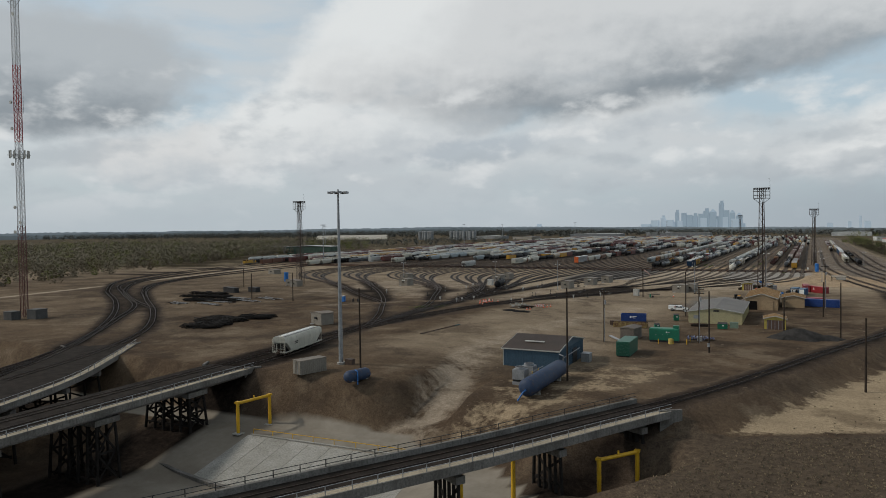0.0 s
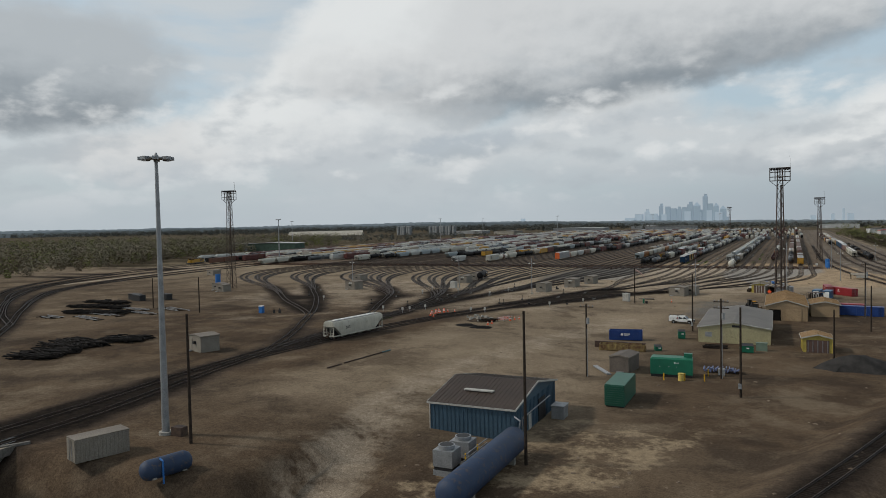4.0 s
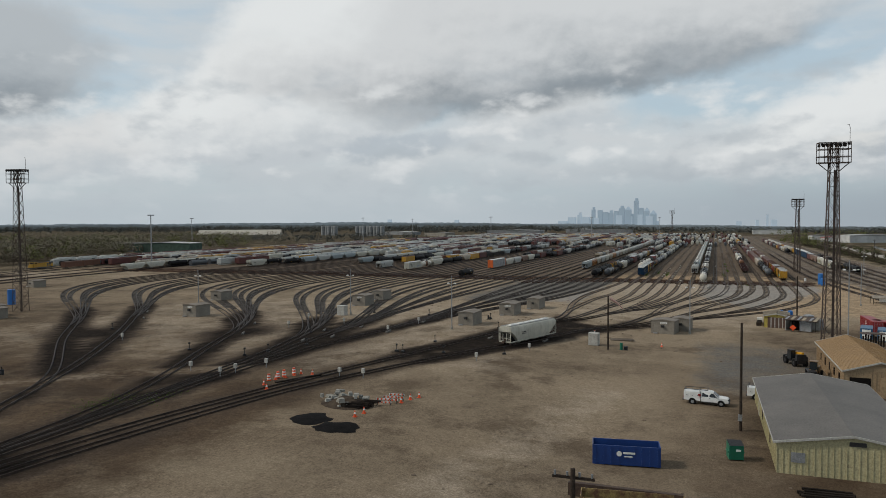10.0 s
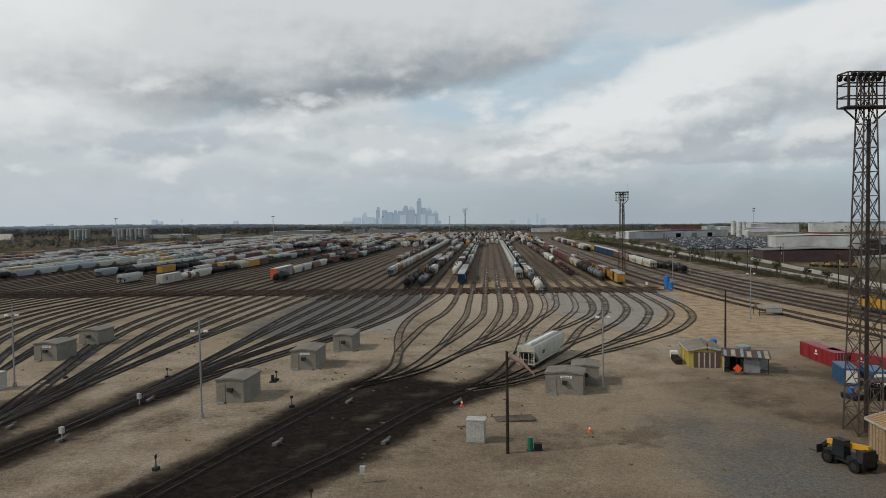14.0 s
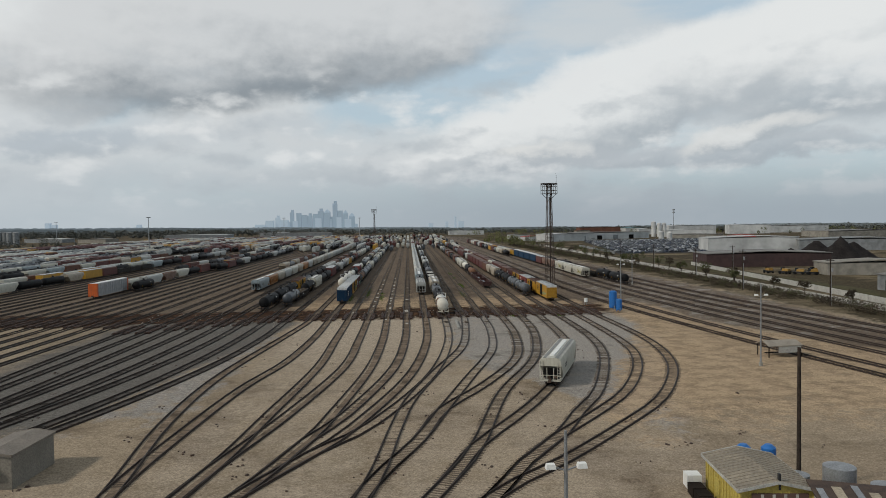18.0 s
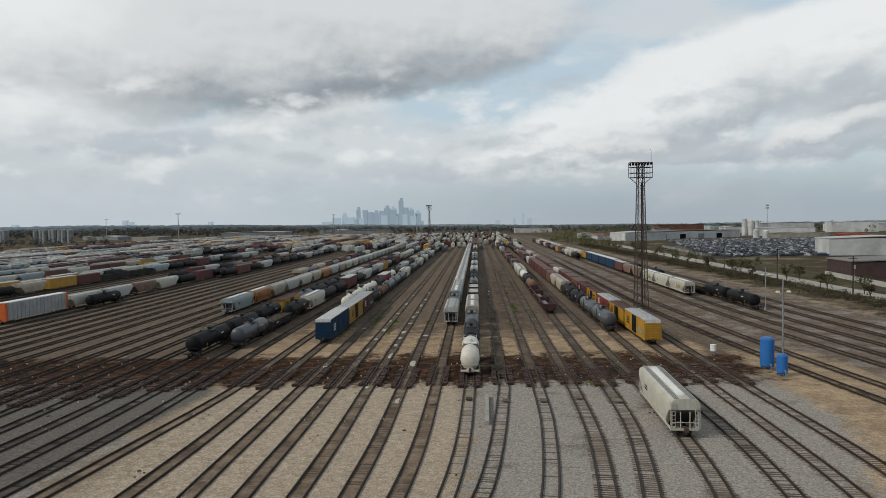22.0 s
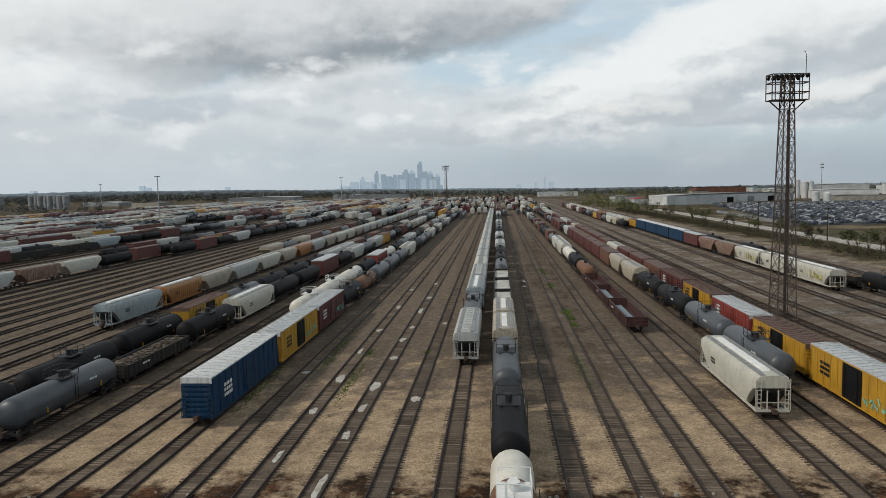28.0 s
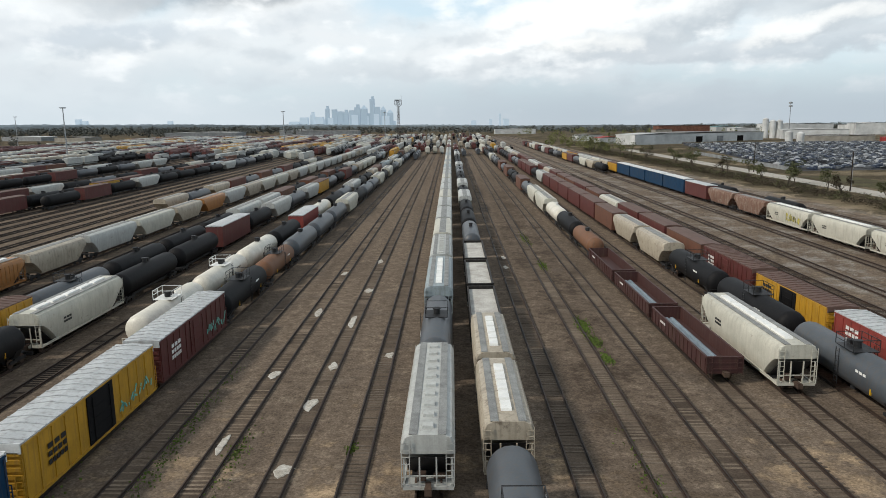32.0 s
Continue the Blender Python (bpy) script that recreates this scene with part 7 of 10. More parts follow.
for i in range(8):
    part("beam", Mesh().box(rnd.uniform(-0.5, 0.5), -1.2 + 0.33 * i, 0.18 + 0.25 * (i % 2), 4.6, 0.28, 0.24, rnd.uniform(-0.06, 0.06)), TIE_DARK, sp)

# the cream store, the tan workshop, the yellow booth
cream = gable("store_building", "cream metal store with a grey pitched roof", -17.2, 220.8, 14.8, 32.5, 3.5, 4.7, 0, SIDING_CREAM, ROOF_GREY, axis="y", seams=False)
part("window", Mesh().box(-5.3, -16.3, 1.9, 1.4, 0.08, 1.1), GALV, cream, "louvred window")
part("window", Mesh().box(-7.45, -9.0, 1.7, 0.08, 1.2, 1.2), GLASS_DARK, cream)
part("window", Mesh().box(-7.45, 2.0, 1.7, 0.08, 1.2, 1.2), GLASS_DARK, cream)
part("door", Mesh().box(-7.45, 8.0, 1.1, 0.08, 1.0, 2.1), DIRTY_WHITE, cream)
part("gable_vent", Mesh().box(0.4, -16.35, 3.9, 1.6, 0.1, 0.45), DARK_STEEL, cream)
tan = gable("workshop_building", "tan workshop with a tan pitched roof and open door", -6.2, 259.5, 10.0, 28.0, 4.0, 5.5, 0, SIDING_TAN, ROOF_TAN, axis="y")
part("door_opening", Mesh().box(-2.8, -14.02, 1.5, 2.9, 0.16, 3.0), OPEN_DARK, tan, "near-black panel painted as the shade inside an open door")
part("sliding_door", Mesh().box(1.8, -14.1, 1.6, 3.6, 0.12, 3.2), SIDING_TAN, tan)
part("gable_vent", Mesh().box(0, -14.06, 4.5, 2.0, 0.1, 0.7), SIDING_TAN, tan)
for i in range(5):
    part("window", Mesh().box(-5.05, -10 + i * 4.6, 2.2, 0.1, 0.9, 1.3), OPEN_DARK, tan)
gable("workshop_building", "low tan annex behind the workshop", 3.5, 262.5, 7.0, 12.0, 3.4, 4.2, 0, SIDING_TAN, ROOF_TAN, axis="y", ribs=False)
booth = gable("yard_booth", "small yellow booth with brown panelled doors", -1.0, 201.5, 5.4, 6.0, 3.0, 3.7, 2, SIDING_YELLOW, ROOF_TAN, axis="y")
part("door_panel", Mesh().box(0, -3.08, 1.3, 4.2, 0.12, 2.6), ROOF_BROWN, booth)
for i in range(5):
    part("door_batten", Mesh().box(-1.8 + 0.9 * i, -3.16, 1.3, 0.12, 0.06, 2.5), GALV, booth)

# the yellow store and the lean-to by the bowl
STORE_ROOF = mat("tan_grey_roof", (0.31, 0.265, 0.20), (0.22, 0.19, 0.15), 0.75, 0.1, 0.4, 5, 0.05, dirt=0.3)
ys = gable("yellow_store", "yellow corrugated store with striped doors", -13.8, 323.6, 5.6, 8.2, 3.0, 3.6, -6, SIDING_YELLOW, STORE_ROOF, axis="y")
part("door_panel", Mesh().box(0.2, -4.18, 1.35, 4.4, 0.12, 2.7), ROOF_BROWN, ys)
for i in range(4):
    part("door_stripe", Mesh().box(-1.2 + 0.9 * i, -4.26, 1.35, 0.22, 0.05, 2.6), DIRTY_WHITE, ys, "pale stripe")
part("roof_lamp", Mesh().box(0.2, -4.0, 3.6, 0.15, 0.3, 1.3), DARK_STEEL, ys)
part("side_door", Mesh().box(-2.85, 1.0, 1.0, 0.08, 0.9, 2.0), SIDING_YELLOW, ys)
lt = thing("lean_to", -8.6, 316.6, 0, -18, "open-fronted lean-to with a rusty tin roof", "shelter")
part("back_wall", Mesh().box(0, 2.4, 1.4, 7.0, 0.12, 2.8), DIRTY_WHITE, lt)
part("side_wall", Mesh().box(-3.4, 0.2, 1.4, 0.12, 4.4, 2.8), DIRTY_WHITE, lt, "white corrugated panels")
part("roof_sheet", Mesh().add([(-3.8, -2.6, 2.95), (3.9, -2.6, 2.75), (3.9, 2.8, 3.2), (-3.8, 2.8, 3.4), (-3.8, -2.6, 2.85), (3.9, -2.6, 2.65), (3.9, 2.8, 3.1), (-3.8, 2.8, 3.3)], [(0, 1, 2, 3), (7, 6, 5, 4), (0, 4, 5, 1), (1, 5, 6, 2), (2, 6, 7, 3), (3, 7, 4, 0)]), STEEL_RUST, lt, "rusty tin roof")
for k, x in enumerate((-3.2, -1.9, -0.5, 0.6, 2.2, 3.3)):
    zx = 2.99 - 0.026 * (x + 3.8)
    part("tin_sheet", Mesh().bar((x, -2.55, zx), (x, 1.2 + 0.5 * (k % 3), zx + 0.083 * (3.75 + 0.5 * (k % 3))), 0.5 + 0.2 * (k % 2), 0.03), WALK_TAN if k % 2 else GALV, lt, "pale tin sheet")
for x in (-1.4, 3.5):
    part("post", Mesh().box(x, -2.3, 1.35, 0.14, 0.14, 2.7), TIE_DARK, lt)
part("partition", Mesh().box(1.0, -0.6, 1.2, 2.6, 1.6, 2.3), GALV, lt)
# flat near-black panel carries the shade of the doorway
part("doorway", Mesh().box(-1.6, 0.2, 1.1, 1.6, 0.3, 2.2), OPEN_DARK, lt)
part("sill_board", Mesh().box(0.4, -2.6, 0.12, 7.4, 0.2, 0.18), TIE_WOOD, lt)
sg = thing("warning_board", -11.0, 313.4, 0, -18, "orange diamond warning board on a stand", "sign")
part("board", Mesh().rings([[(0, y, 0.35), (0.75, y, 1.1), (0, y, 1.85), (-0.75, y, 1.1)] for y in (0, 0.05)]), RED_ORANGE, sg)
part("stand", Mesh().bar((0, 0.06, 0), (0, 0.06, 1.2), 0.08).bar((-0.5, 0.1, 0.05), (0.5, 0.1, 0.05), 0.08), DARK_STEEL, sg)
for x, y, r, h in ((-9.0, 325.5, 0.95, 1.9), (-6.2, 324.0, 1.3, 3.0), (-4.2, 321.0, 1.1, 2.4)):
    t_ob = thing("storage_tank", x, y, 0, 0, "upright steel storage tank behind the lean-to", "tank", "storage tanks")
    part("shell", Mesh().tube((0, 0, 0), (0, 0, h), r, n=18), GALV, t_ob, smooth=True)
    part("lid", Mesh().tube((0, 0, h), (0, 0, h + 0.25), r, r * 0.3, n=18), GALV, t_ob, smooth=True)
for x, y in ((-12.2, 329.0), (-10.0, 328.6)):
    lone("blue_drum", Mesh().tube((x, y, 0), (x, y, 3.3), 0.65, n=14).tube((x, y, 3.3), (x, y, 3.6), 0.65, 0.3, n=14), BRIGHT_BLUE, "bright blue plastic tank behind the yellow store", "tank", "blue plastic tanks", smooth=True)
crate = thing("tool_crate", -17.9, 324.5, 0, -6, "low open crates stacked beside the yellow store", "crates")
for i, y in enumerate((-1.6, 0.2, 2.0)):
    part("crate", Mesh().box(0, y, 0.45, 1.2, 1.5, 0.9), TIE_DARK, crate)
part("white_case", Mesh().box(0.1, 3.6, 0.8, 1.3, 1.3, 1.2), WHITE, crate)

# relay huts between the leads
def relay_hut(x, y, rz, w, d, h, sign=False):
    ob = gable("relay_hut", "grey-brown relay hut with an air conditioner" + (" and a white sign" if sign else ""), x, y, w, d, h, h + 0.3, rz, HUT_GREY, HUT_ROOF, axis="y", ribs=False, over=0.12, seams=False, trim=HUT_ROOF, z=yard_height(x, y), cat="relay hut")
    part("air_conditioner", Mesh().box(0.1, -d / 2 - 0.25, h * 0.6, 0.7, 0.5, 0.55), DARK_STEEL, ob)
    part("door", Mesh().box(-w * 0.28, -d / 2 - 0.03, h * 0.42, 0.85, 0.06, h * 0.8), HUT_GREY, ob)
    part("step", Mesh().box(-w * 0.28, -d / 2 - 0.5, 0.16, 1.1, 0.7, 0.2), GALV, ob)
    if sign:
        part("sign_board", Mesh().box(0.3, -d / 2 - 0.05, h * 0.86, 1.7, 0.05, 0.36), WHITE, ob)
        m = Mesh()
        for i in range(4):
            m.box(-0.2 + 0.33 * i, -d / 2 - 0.09, h * 0.86, 0.18, 0.02, 0.14)
        part("sign_lettering", m, DARK_STEEL, ob, "unreadable dark letters")
    return ob


for x, y, rz, w, d, h, sg_ in ((-84.2, 318.0, -2, 4.4, 7.0, 3.2, True), (-88.8, 294.5, -4, 4.0, 6.4, 3.2, False), (-80.6, 335.8, -3, 3.8, 7.2, 3.1, False), (-40.8, 302.8, -12, 5.6, 4.6, 3.1, True), (-36.9, 308.5, -10, 4.2, 5.0, 3.0, False),
                              (-135.5, 326.5, -4, 4.6, 6.0, 3.2, True), (-137.5, 345, -4, 4.4, 6.0, 3.0, False), (-168.0, 285.5, -8, 5.0, 5.4, 3.2, True), (-190.0, 325.5, -6, 4.6, 5.6, 3.0, False),
                              (-118.5, 148.5, -20, 5.2, 4.2, 3.3, False), (-224.0, 267.0, -8, 4.4, 4.0, 2.8, False), (-217.0, 262.0, -8, 4.4, 4.0, 2.8, False), (-300.0, 345.0, -20, 7.0, 5.0, 2.8, False)):
    relay_hut(x, y, rz, w, d, h, sg_)


def cabinet(x, y, rz, w, d, h, label="white relay cabinet with double doors"):
    ob = thing("relay_cabinet", x, y, yard_height(x, y), rz, label, "cabinet", "relay cabinets")
    part("body", Mesh().box(0, 0, h / 2 + 0.1, w, d, h), DIRTY_WHITE, ob)
    part("roof_cap", Mesh().box(0, 0, h + 0.14, w + 0.16, d + 0.16, 0.1), DIRTY_WHITE, ob)
    for s in (-1, 1):
        part("door", Mesh().box(s * w / 4, -d / 2 - 0.02, h / 2 + 0.1, w * 0.46, 0.05, h * 0.9), DIRTY_WHITE, ob)
    part("plinth", Mesh().box(0, 0, 0.06, w + 0.1, d + 0.1, 0.14), CONCRETE, ob)


cabinet(-54.5, 276.6, -8, 2.1, 1.6, 2.5)
cabinet(-129.0, 300.0, -6, 2.4, 1.8, 2.6)
lone("timber_slab", Mesh().box(-49.5, 286.5, 0.35, 5.2, 2.6, 0.2, 0.2).box(-51, 286, 0.12, 0.4, 2.4, 0.24, 0.2).box(-48, 287, 0.12, 0.4, 2.4, 0.24, 0.2), TIE_WOOD, "low timber platform resting on blocks", "platform")
ap = thing("air_pump", -48.0, 274.2, 0, 10, "small green and grey air pump on a skid", "pump")
part("skid", Mesh().box(0, 0, 0.15, 2.0, 0.9, 0.2), DARK_STEEL, ap)
part("cylinder", Mesh().tube((-0.4, 0, 0.2), (-0.4, 0, 1.7), 0.32, n=10), GREEN_PAINT, ap)
part("motor", Mesh().box(0.5, 0, 0.6, 0.8, 0.6, 0.8), DARK_STEEL, ap)

# containers
def container(x, y, rz, length, material, label, emblem=True, panels=False):
    ob = thing("shipping_container", x, y, 0, rz, label, "container", "shipping containers")
    h = 2.6
    part("body", Mesh().box(0, 0, h / 2 + 0.1, 2.44, length, h), material, ob)
    for s in (-1, 1):
        m = Mesh()
        for i in range(int(length / 0.42)):
            m.box(s * 1.24, -length / 2 + 0.25 + i * 0.42, h / 2 + 0.1, 0.06, 0.2, h - 0.4)
        part("corrugation", m, material, ob, kind="stuff")
        m = Mesh()
        for x_ in (-0.8, -0.3, 0.3, 0.8):
            m.bar((x_, s * (length / 2 + 0.05), 0.2), (x_, s * (length / 2 + 0.05), h), 0.05)
        part("lock_bars", m, GALV, ob)
    if emblem:
        part("emblem", Mesh().tube((-1.28, 0, 1.9), (-1.31, 0, 1.9), 0.28, n=12).box(-1.29, 0.0, 1.4, 0.03, 1.1, 0.16), WHITE, ob, "white emblem drawn as plain shapes")
    if panels:
        part("white_panel", Mesh().box(0, -length / 2 - 0.05, 1.4, 1.7, 0.06, 2.0), WHITE, ob, "white end panel")
    return ob


container(8.2, 324.5, 2, 12.2, CONTAINER_RED, "red shipping container with a white emblem")
container(12.0, 318.0, 35, 12.2, CONTAINER_RED, "red shipping container behind another")
container(4.0, 308.5, -12, 6.1, paint("container_blue", (0.03, 0.10, 0.19)), "blue shipping container with a white end panel", False, True)
container(7.0, 306.0, -12, 6.1, paint("container_blue", (0.03, 0.10, 0.19)), "blue shipping container with a white end panel", False, True)
container(12.0, 262.0, 80, 12.2, BLUE_PAINT, "dark blue shipping container near the workshop", False)
container(8.0, 268.0, 80, 12.2, CONTAINER_RED, "red shipping container near the workshop", False)
lumber = thing("lumber_stack", 3.0, 296.5, 0, 5, "rough timber stall with stacked boards", "timber stack")
for i in range(9):
    part("board", Mesh().box(-2.0 + 0.5 * i, 0, 1.2 + rnd.uniform(-0.2, 0.3), 0.34, 0.16, 2.4 + rnd.uniform(-0.3, 0.3)), TIE_DARK, lumber)
part("roof_sheet", Mesh().box(0.2, 1.2, 2.7, 5.0, 3.0, 0.1), STEEL_RUST, lumber)
cart = thing("utility_cart", -0.6, 297.5, 0, 20, "dark utility cart with a blue drum", "cart")
part("bed", Mesh().box(0, 0, 0.6, 1.6, 2.6, 0.5), DARK_STEEL, cart)
part("drum", Mesh().tube((0.2, 0.4, 0.85), (0.2, 0.4, 1.6), 0.4, n=12), BRIGHT_BLUE, cart)
for sx in (-0.7, 0.7):
    for sy in (-0.9, 0.9):
        part("wheel", Mesh().tube((sx - 0.1, sy, 0.3), (sx + 0.1, sy, 0.3), 0.3, n=12), BLACK_RUBBER, cart)

# blue tanks, pump and shelter by the main line
for x, y, r, h in ((15.3, 456.3, 1.05, 5.0), (15.4, 451.3, 0.8, 3.3)):
    ob = thing("blue_tank", x, y, 0, 0, "upright bright blue steel tank with valves", "tank", "upright blue tanks")
    part("shell", Mesh().rings([[(r * k * math.cos(2 * math.pi * i / 20), r * k * math.sin(2 * math.pi * i / 20), z) for i in range(20)] for z, k in ((0.3, 0.7), (0.5, 1), (h - 0.3, 1), (h, 0.7))]), BRIGHT_BLUE, ob, smooth=True)
    for a in (0.5, 2.6, 4.7):
        part("leg", Mesh().box(r * 0.8 * math.cos(a), r * 0.8 * math.sin(a), 0.2, 0.14, 0.14, 0.6), BRIGHT_BLUE, ob)
    part("valve", Mesh().tube((0, -r, 0.9), (0, -r - 0.6, 0.9), 0.1, n=8).tube((0, -r - 0.4, 0.9), (0, -r - 0.4, 0.1), 0.08, n=8), GALV, ob)
wp = thing("white_pump", 10.8, 467.5, 0, 0, "small white tank on legs beside the track", "pump")
part("vessel", Mesh().tube((0, 0, 0.8), (0, 0, 1.9), 0.5, n=12), WHITE, wp)
for a in (0.5, 2.6, 4.7):
    part("leg", Mesh().box(0.35 * math.cos(a), 0.35 * math.sin(a), 0.4, 0.1, 0.1, 0.8), GALV, wp)
sh = thing("track_shelter", 23.4, 386.5, 0, 4, "low open shelter with a pale tin roof", "shelter")
part("roof_sheet", Mesh().rings([[(x, -2.0, 2.0), (x, 0, 2.7), (x, 2.0, 2.0), (x, 2.0, 2.1), (x, 0, 2.82), (x, -2.0, 2.1)] for x in (-3.2, 3.2)]), mat("pale_tin", (0.36, 0.32, 0.26), (0.27, 0.235, 0.19), 0.6, 0.2), sh)
part("panel", Mesh().box(0.8, -1.9, 1.4, 4.2, 0.1, 1.1), DIRTY_WHITE, sh)
for sx in (-3, 3):
    for sy in (-1.7, 1.7):
        part("post", Mesh().box(sx, sy, 1.0, 0.14, 0.14, 2.0), TIE_DARK, sh)
part("bench", Mesh().box(0, 0.6, 0.5, 4.5, 0.6, 0.12), TIE_DARK, sh)

# ---- vehicles ----
def wheel_part(ob, x, y, r, w, rim):
    wh = part("wheel", Mesh().tube((x - w / 2, y, r), (x + w / 2, y, r), r, n=18), BLACK_RUBBER, ob, smooth=True)
    part("rim", Mesh().tube((x - w / 2 - 0.01, y, r), (x + w / 2 + 0.01, y, r), r * 0.55, n=14), rim, wh)


pick = thing("pickup_truck", -31.6, 233.2, 0, -95, "white service pickup truck with a black ladder rack", "pickup truck")
CAR_WHITE = paint("vehicle_white", (0.70, 0.71, 0.70), 0.35, 0.12)


def car_loft(sections):
    """A body through cross-sections along y: (y, half width, floor, top, half width at the top)."""
    return Mesh().rings([[(-w, y, z0), (w, y, z0), (w * 1.0, y, z0 + 0.55 * (z1 - z0)), (wt, y, z1), (-wt, y, z1), (-w * 1.0, y, z0 + 0.55 * (z1 - z0))] for y, w, z0, z1, wt in sections])


part("lower_body", car_loft([(0.15, 0.99, 0.5, 1.22, 0.97), (2.05, 0.99, 0.5, 1.22, 0.95), (2.95, 0.97, 0.55, 1.16, 0.88), (3.15, 0.90, 0.6, 0.98, 0.82)]), CAR_WHITE, pick, smooth=True)
part("cab", car_loft([(-0.75, 0.98, 0.5, 1.98, 0.76), (0.55, 0.98, 0.5, 2.02, 0.77), (0.95, 0.98, 0.5, 1.92, 0.76), (1.75, 0.97, 0.5, 1.24, 0.84)]), CAR_WHITE, pick, smooth=True)
part("service_body", car_loft([(-3.2, 0.99, 0.62, 1.9, 0.97), (-0.85, 0.99, 0.62, 1.9, 0.97)]), CAR_WHITE, pick)
part("windscreen", Mesh().rings([[(-0.80, 1.70, 1.28 + e), (0.80, 1.70, 1.28 + e), (0.70, 1.02, 1.88 + e), (-0.70, 1.02, 1.88 + e)] for e in (0.0, 0.04)]), GLASS_DARK, pick)
part("front_bumper", Mesh().box(0, 3.2, 0.62, 1.95, 0.16, 0.24), DARK_STEEL, pick)
part("rear_bumper", Mesh().box(0, -3.3, 0.62, 1.9, 0.16, 0.18), DARK_STEEL, pick)
part("grille", Mesh().box(0, 3.15, 0.86, 1.1, 0.08, 0.26), DARK_STEEL, pick)
for s in (-1, 1):
    for y0, y1, y2, y3 in ((0.45, 1.5, 0.98, 0.45), (-0.6, 0.3, 0.3, -0.6)):
        part("side_window", Mesh().rings([[(s * (0.985 + e), y0, 1.3), (s * (0.985 + e), y1, 1.3), (s * (0.80 + e), y2, 1.82), (s * (0.80 + e), y3, 1.82)] for e in (-0.02, 0.02)]), GLASS_DARK, pick)
    for y in (-2.75, -2.0, -1.2):
        part("locker_door", Mesh().box(s * 1.0, y, 1.35, 0.03, 0.62, 0.7), CAR_WHITE, pick)
        part("locker_latch", Mesh().box(s * 1.02, y, 1.35, 0.03, 0.1, 0.1), DARK_STEEL, pick)
    part("door_handle", Mesh().box(s * 1.0, 0.5, 1.12, 0.04, 0.18, 0.05), DARK_STEEL, pick)
    part("sill", Mesh().box(s * 0.98, 0.3, 0.5, 0.06, 2.2, 0.1), DARK_STEEL, pick)
    part("mirror", Mesh().box(s * 1.14, 1.4, 1.34, 0.2, 0.1, 0.26), DARK_STEEL, pick)
    part("headlight", Mesh().box(s * 0.74, 3.1, 0.98, 0.28, 0.12, 0.2), GLASS_DARK, pick)
    part("tail_light", Mesh().box(s * 0.88, -3.22, 1.05, 0.14, 0.05, 0.4), CONTAINER_RED, pick)
    for y in (-1.95, 2.1):
        part("wheel_arch", Mesh().tube((s * 0.74, y, 0.45), (s * 1.0, y, 0.45), 0.52, n=18), BLACK_RUBBER, pick)
        wheel_part(pick, s * 0.9, y, 0.42, 0.28, GALV)
    part("rack_rail", Mesh().bar((s * 0.85, -3.15, 2.25), (s * 0.85, 0.3, 2.25), 0.07), DARK_STEEL, pick)
    for y in (-3.05, -0.9):
        part("rack_post", Mesh().bar((s * 0.85, y, 1.85), (s * 0.85, y, 2.25), 0.07), DARK_STEEL, pick)
for y in (-3.05, -2.0, -0.9, 0.2):
    part("rack_bar", Mesh().bar((-0.85, y, 2.27), (0.85, y, 2.27), 0.06), DARK_STEEL, pick)
part("hose_reel", Mesh().tube((1.02, -0.95, 1.5), (1.1, -0.95, 1.5), 0.2, n=14), CONTAINER_RED, pick, "red hose reel on the side")
second = copy_thing(pick, pose(-22.4, 238.6, 0, 0, 0, -98))
tagged(second, "pale pickup truck parked behind the cream store")


def telehandler(x, y, rz, label):
    ob = thing("telehandler", x, y, 0, rz, label, "telehandler", "loaders")
    part("chassis", Mesh().box(0, 0, 1.0, 1.6, 5.0, 0.7), DARK_STEEL, ob)
    part("engine_cover", Mesh().box(0.65, -1.6, 1.6, 0.9, 1.9, 0.7).box(-0.1, -2.3, 1.8, 2.0, 0.7, 1.2, top=0.85), DARK_STEEL, ob)
    part("cab", Mesh().box(-0.6, 0.4, 1.95, 0.95, 1.6, 1.7, top=0.88), GLASS_DARK, ob)
    part("cab_roof", Mesh().box(-0.6, 0.4, 2.85, 0.95, 1.55, 0.1), DARK_STEEL, ob)
    part("boom", Mesh().bar((0.25, -2.3, 2.5), (0.25, 2.9, 1.9), 0.42, 0.5), CAT_YELLOW, ob)
    part("boom_tip", Mesh().bar((0.25, 2.7, 1.9), (0.25, 3.6, 1.2), 0.34, 0.4), DARK_STEEL, ob)
    part("fork_carriage", Mesh().box(0.1, 3.6, 0.9, 1.4, 0.14, 0.9), DARK_STEEL, ob)
    for sx in (-0.35, 0.55):
        part("fork", Mesh().box(sx, 4.2, 0.5, 0.14, 1.3, 0.06), DARK_STEEL, ob)
    for sx in (-1.0, 1.0):
        for sy in (-1.7, 1.7):
            wheel_part(ob, sx, sy, 0.68, 0.45, DARK_STEEL)


telehandler(-15.4, 269.6, 20, "yellow telehandler with black tyres parked by the workshop")
LOADER_BROWN = paint("grimy_machine_brown", (0.17, 0.105, 0.05), dirt=0.6)
ldr = thing("wheel_loader", -13.9, 257.0, 0, 165, "grimy brown wheel loader with a tan cab roof", "wheel loader", "loaders")
part("rear_body", Mesh().box(0, -1.4, 1.5, 1.7, 2.8, 1.2, top=0.9), LOADER_BROWN, ldr)
part("cab", Mesh().box(0, 0.2, 2.4, 1.3, 1.3, 1.5, top=0.9), GLASS_DARK, ldr)
part("cab_roof", Mesh().box(0, 0.2, 3.2, 1.3, 1.35, 0.12), LOADER_BROWN, ldr)
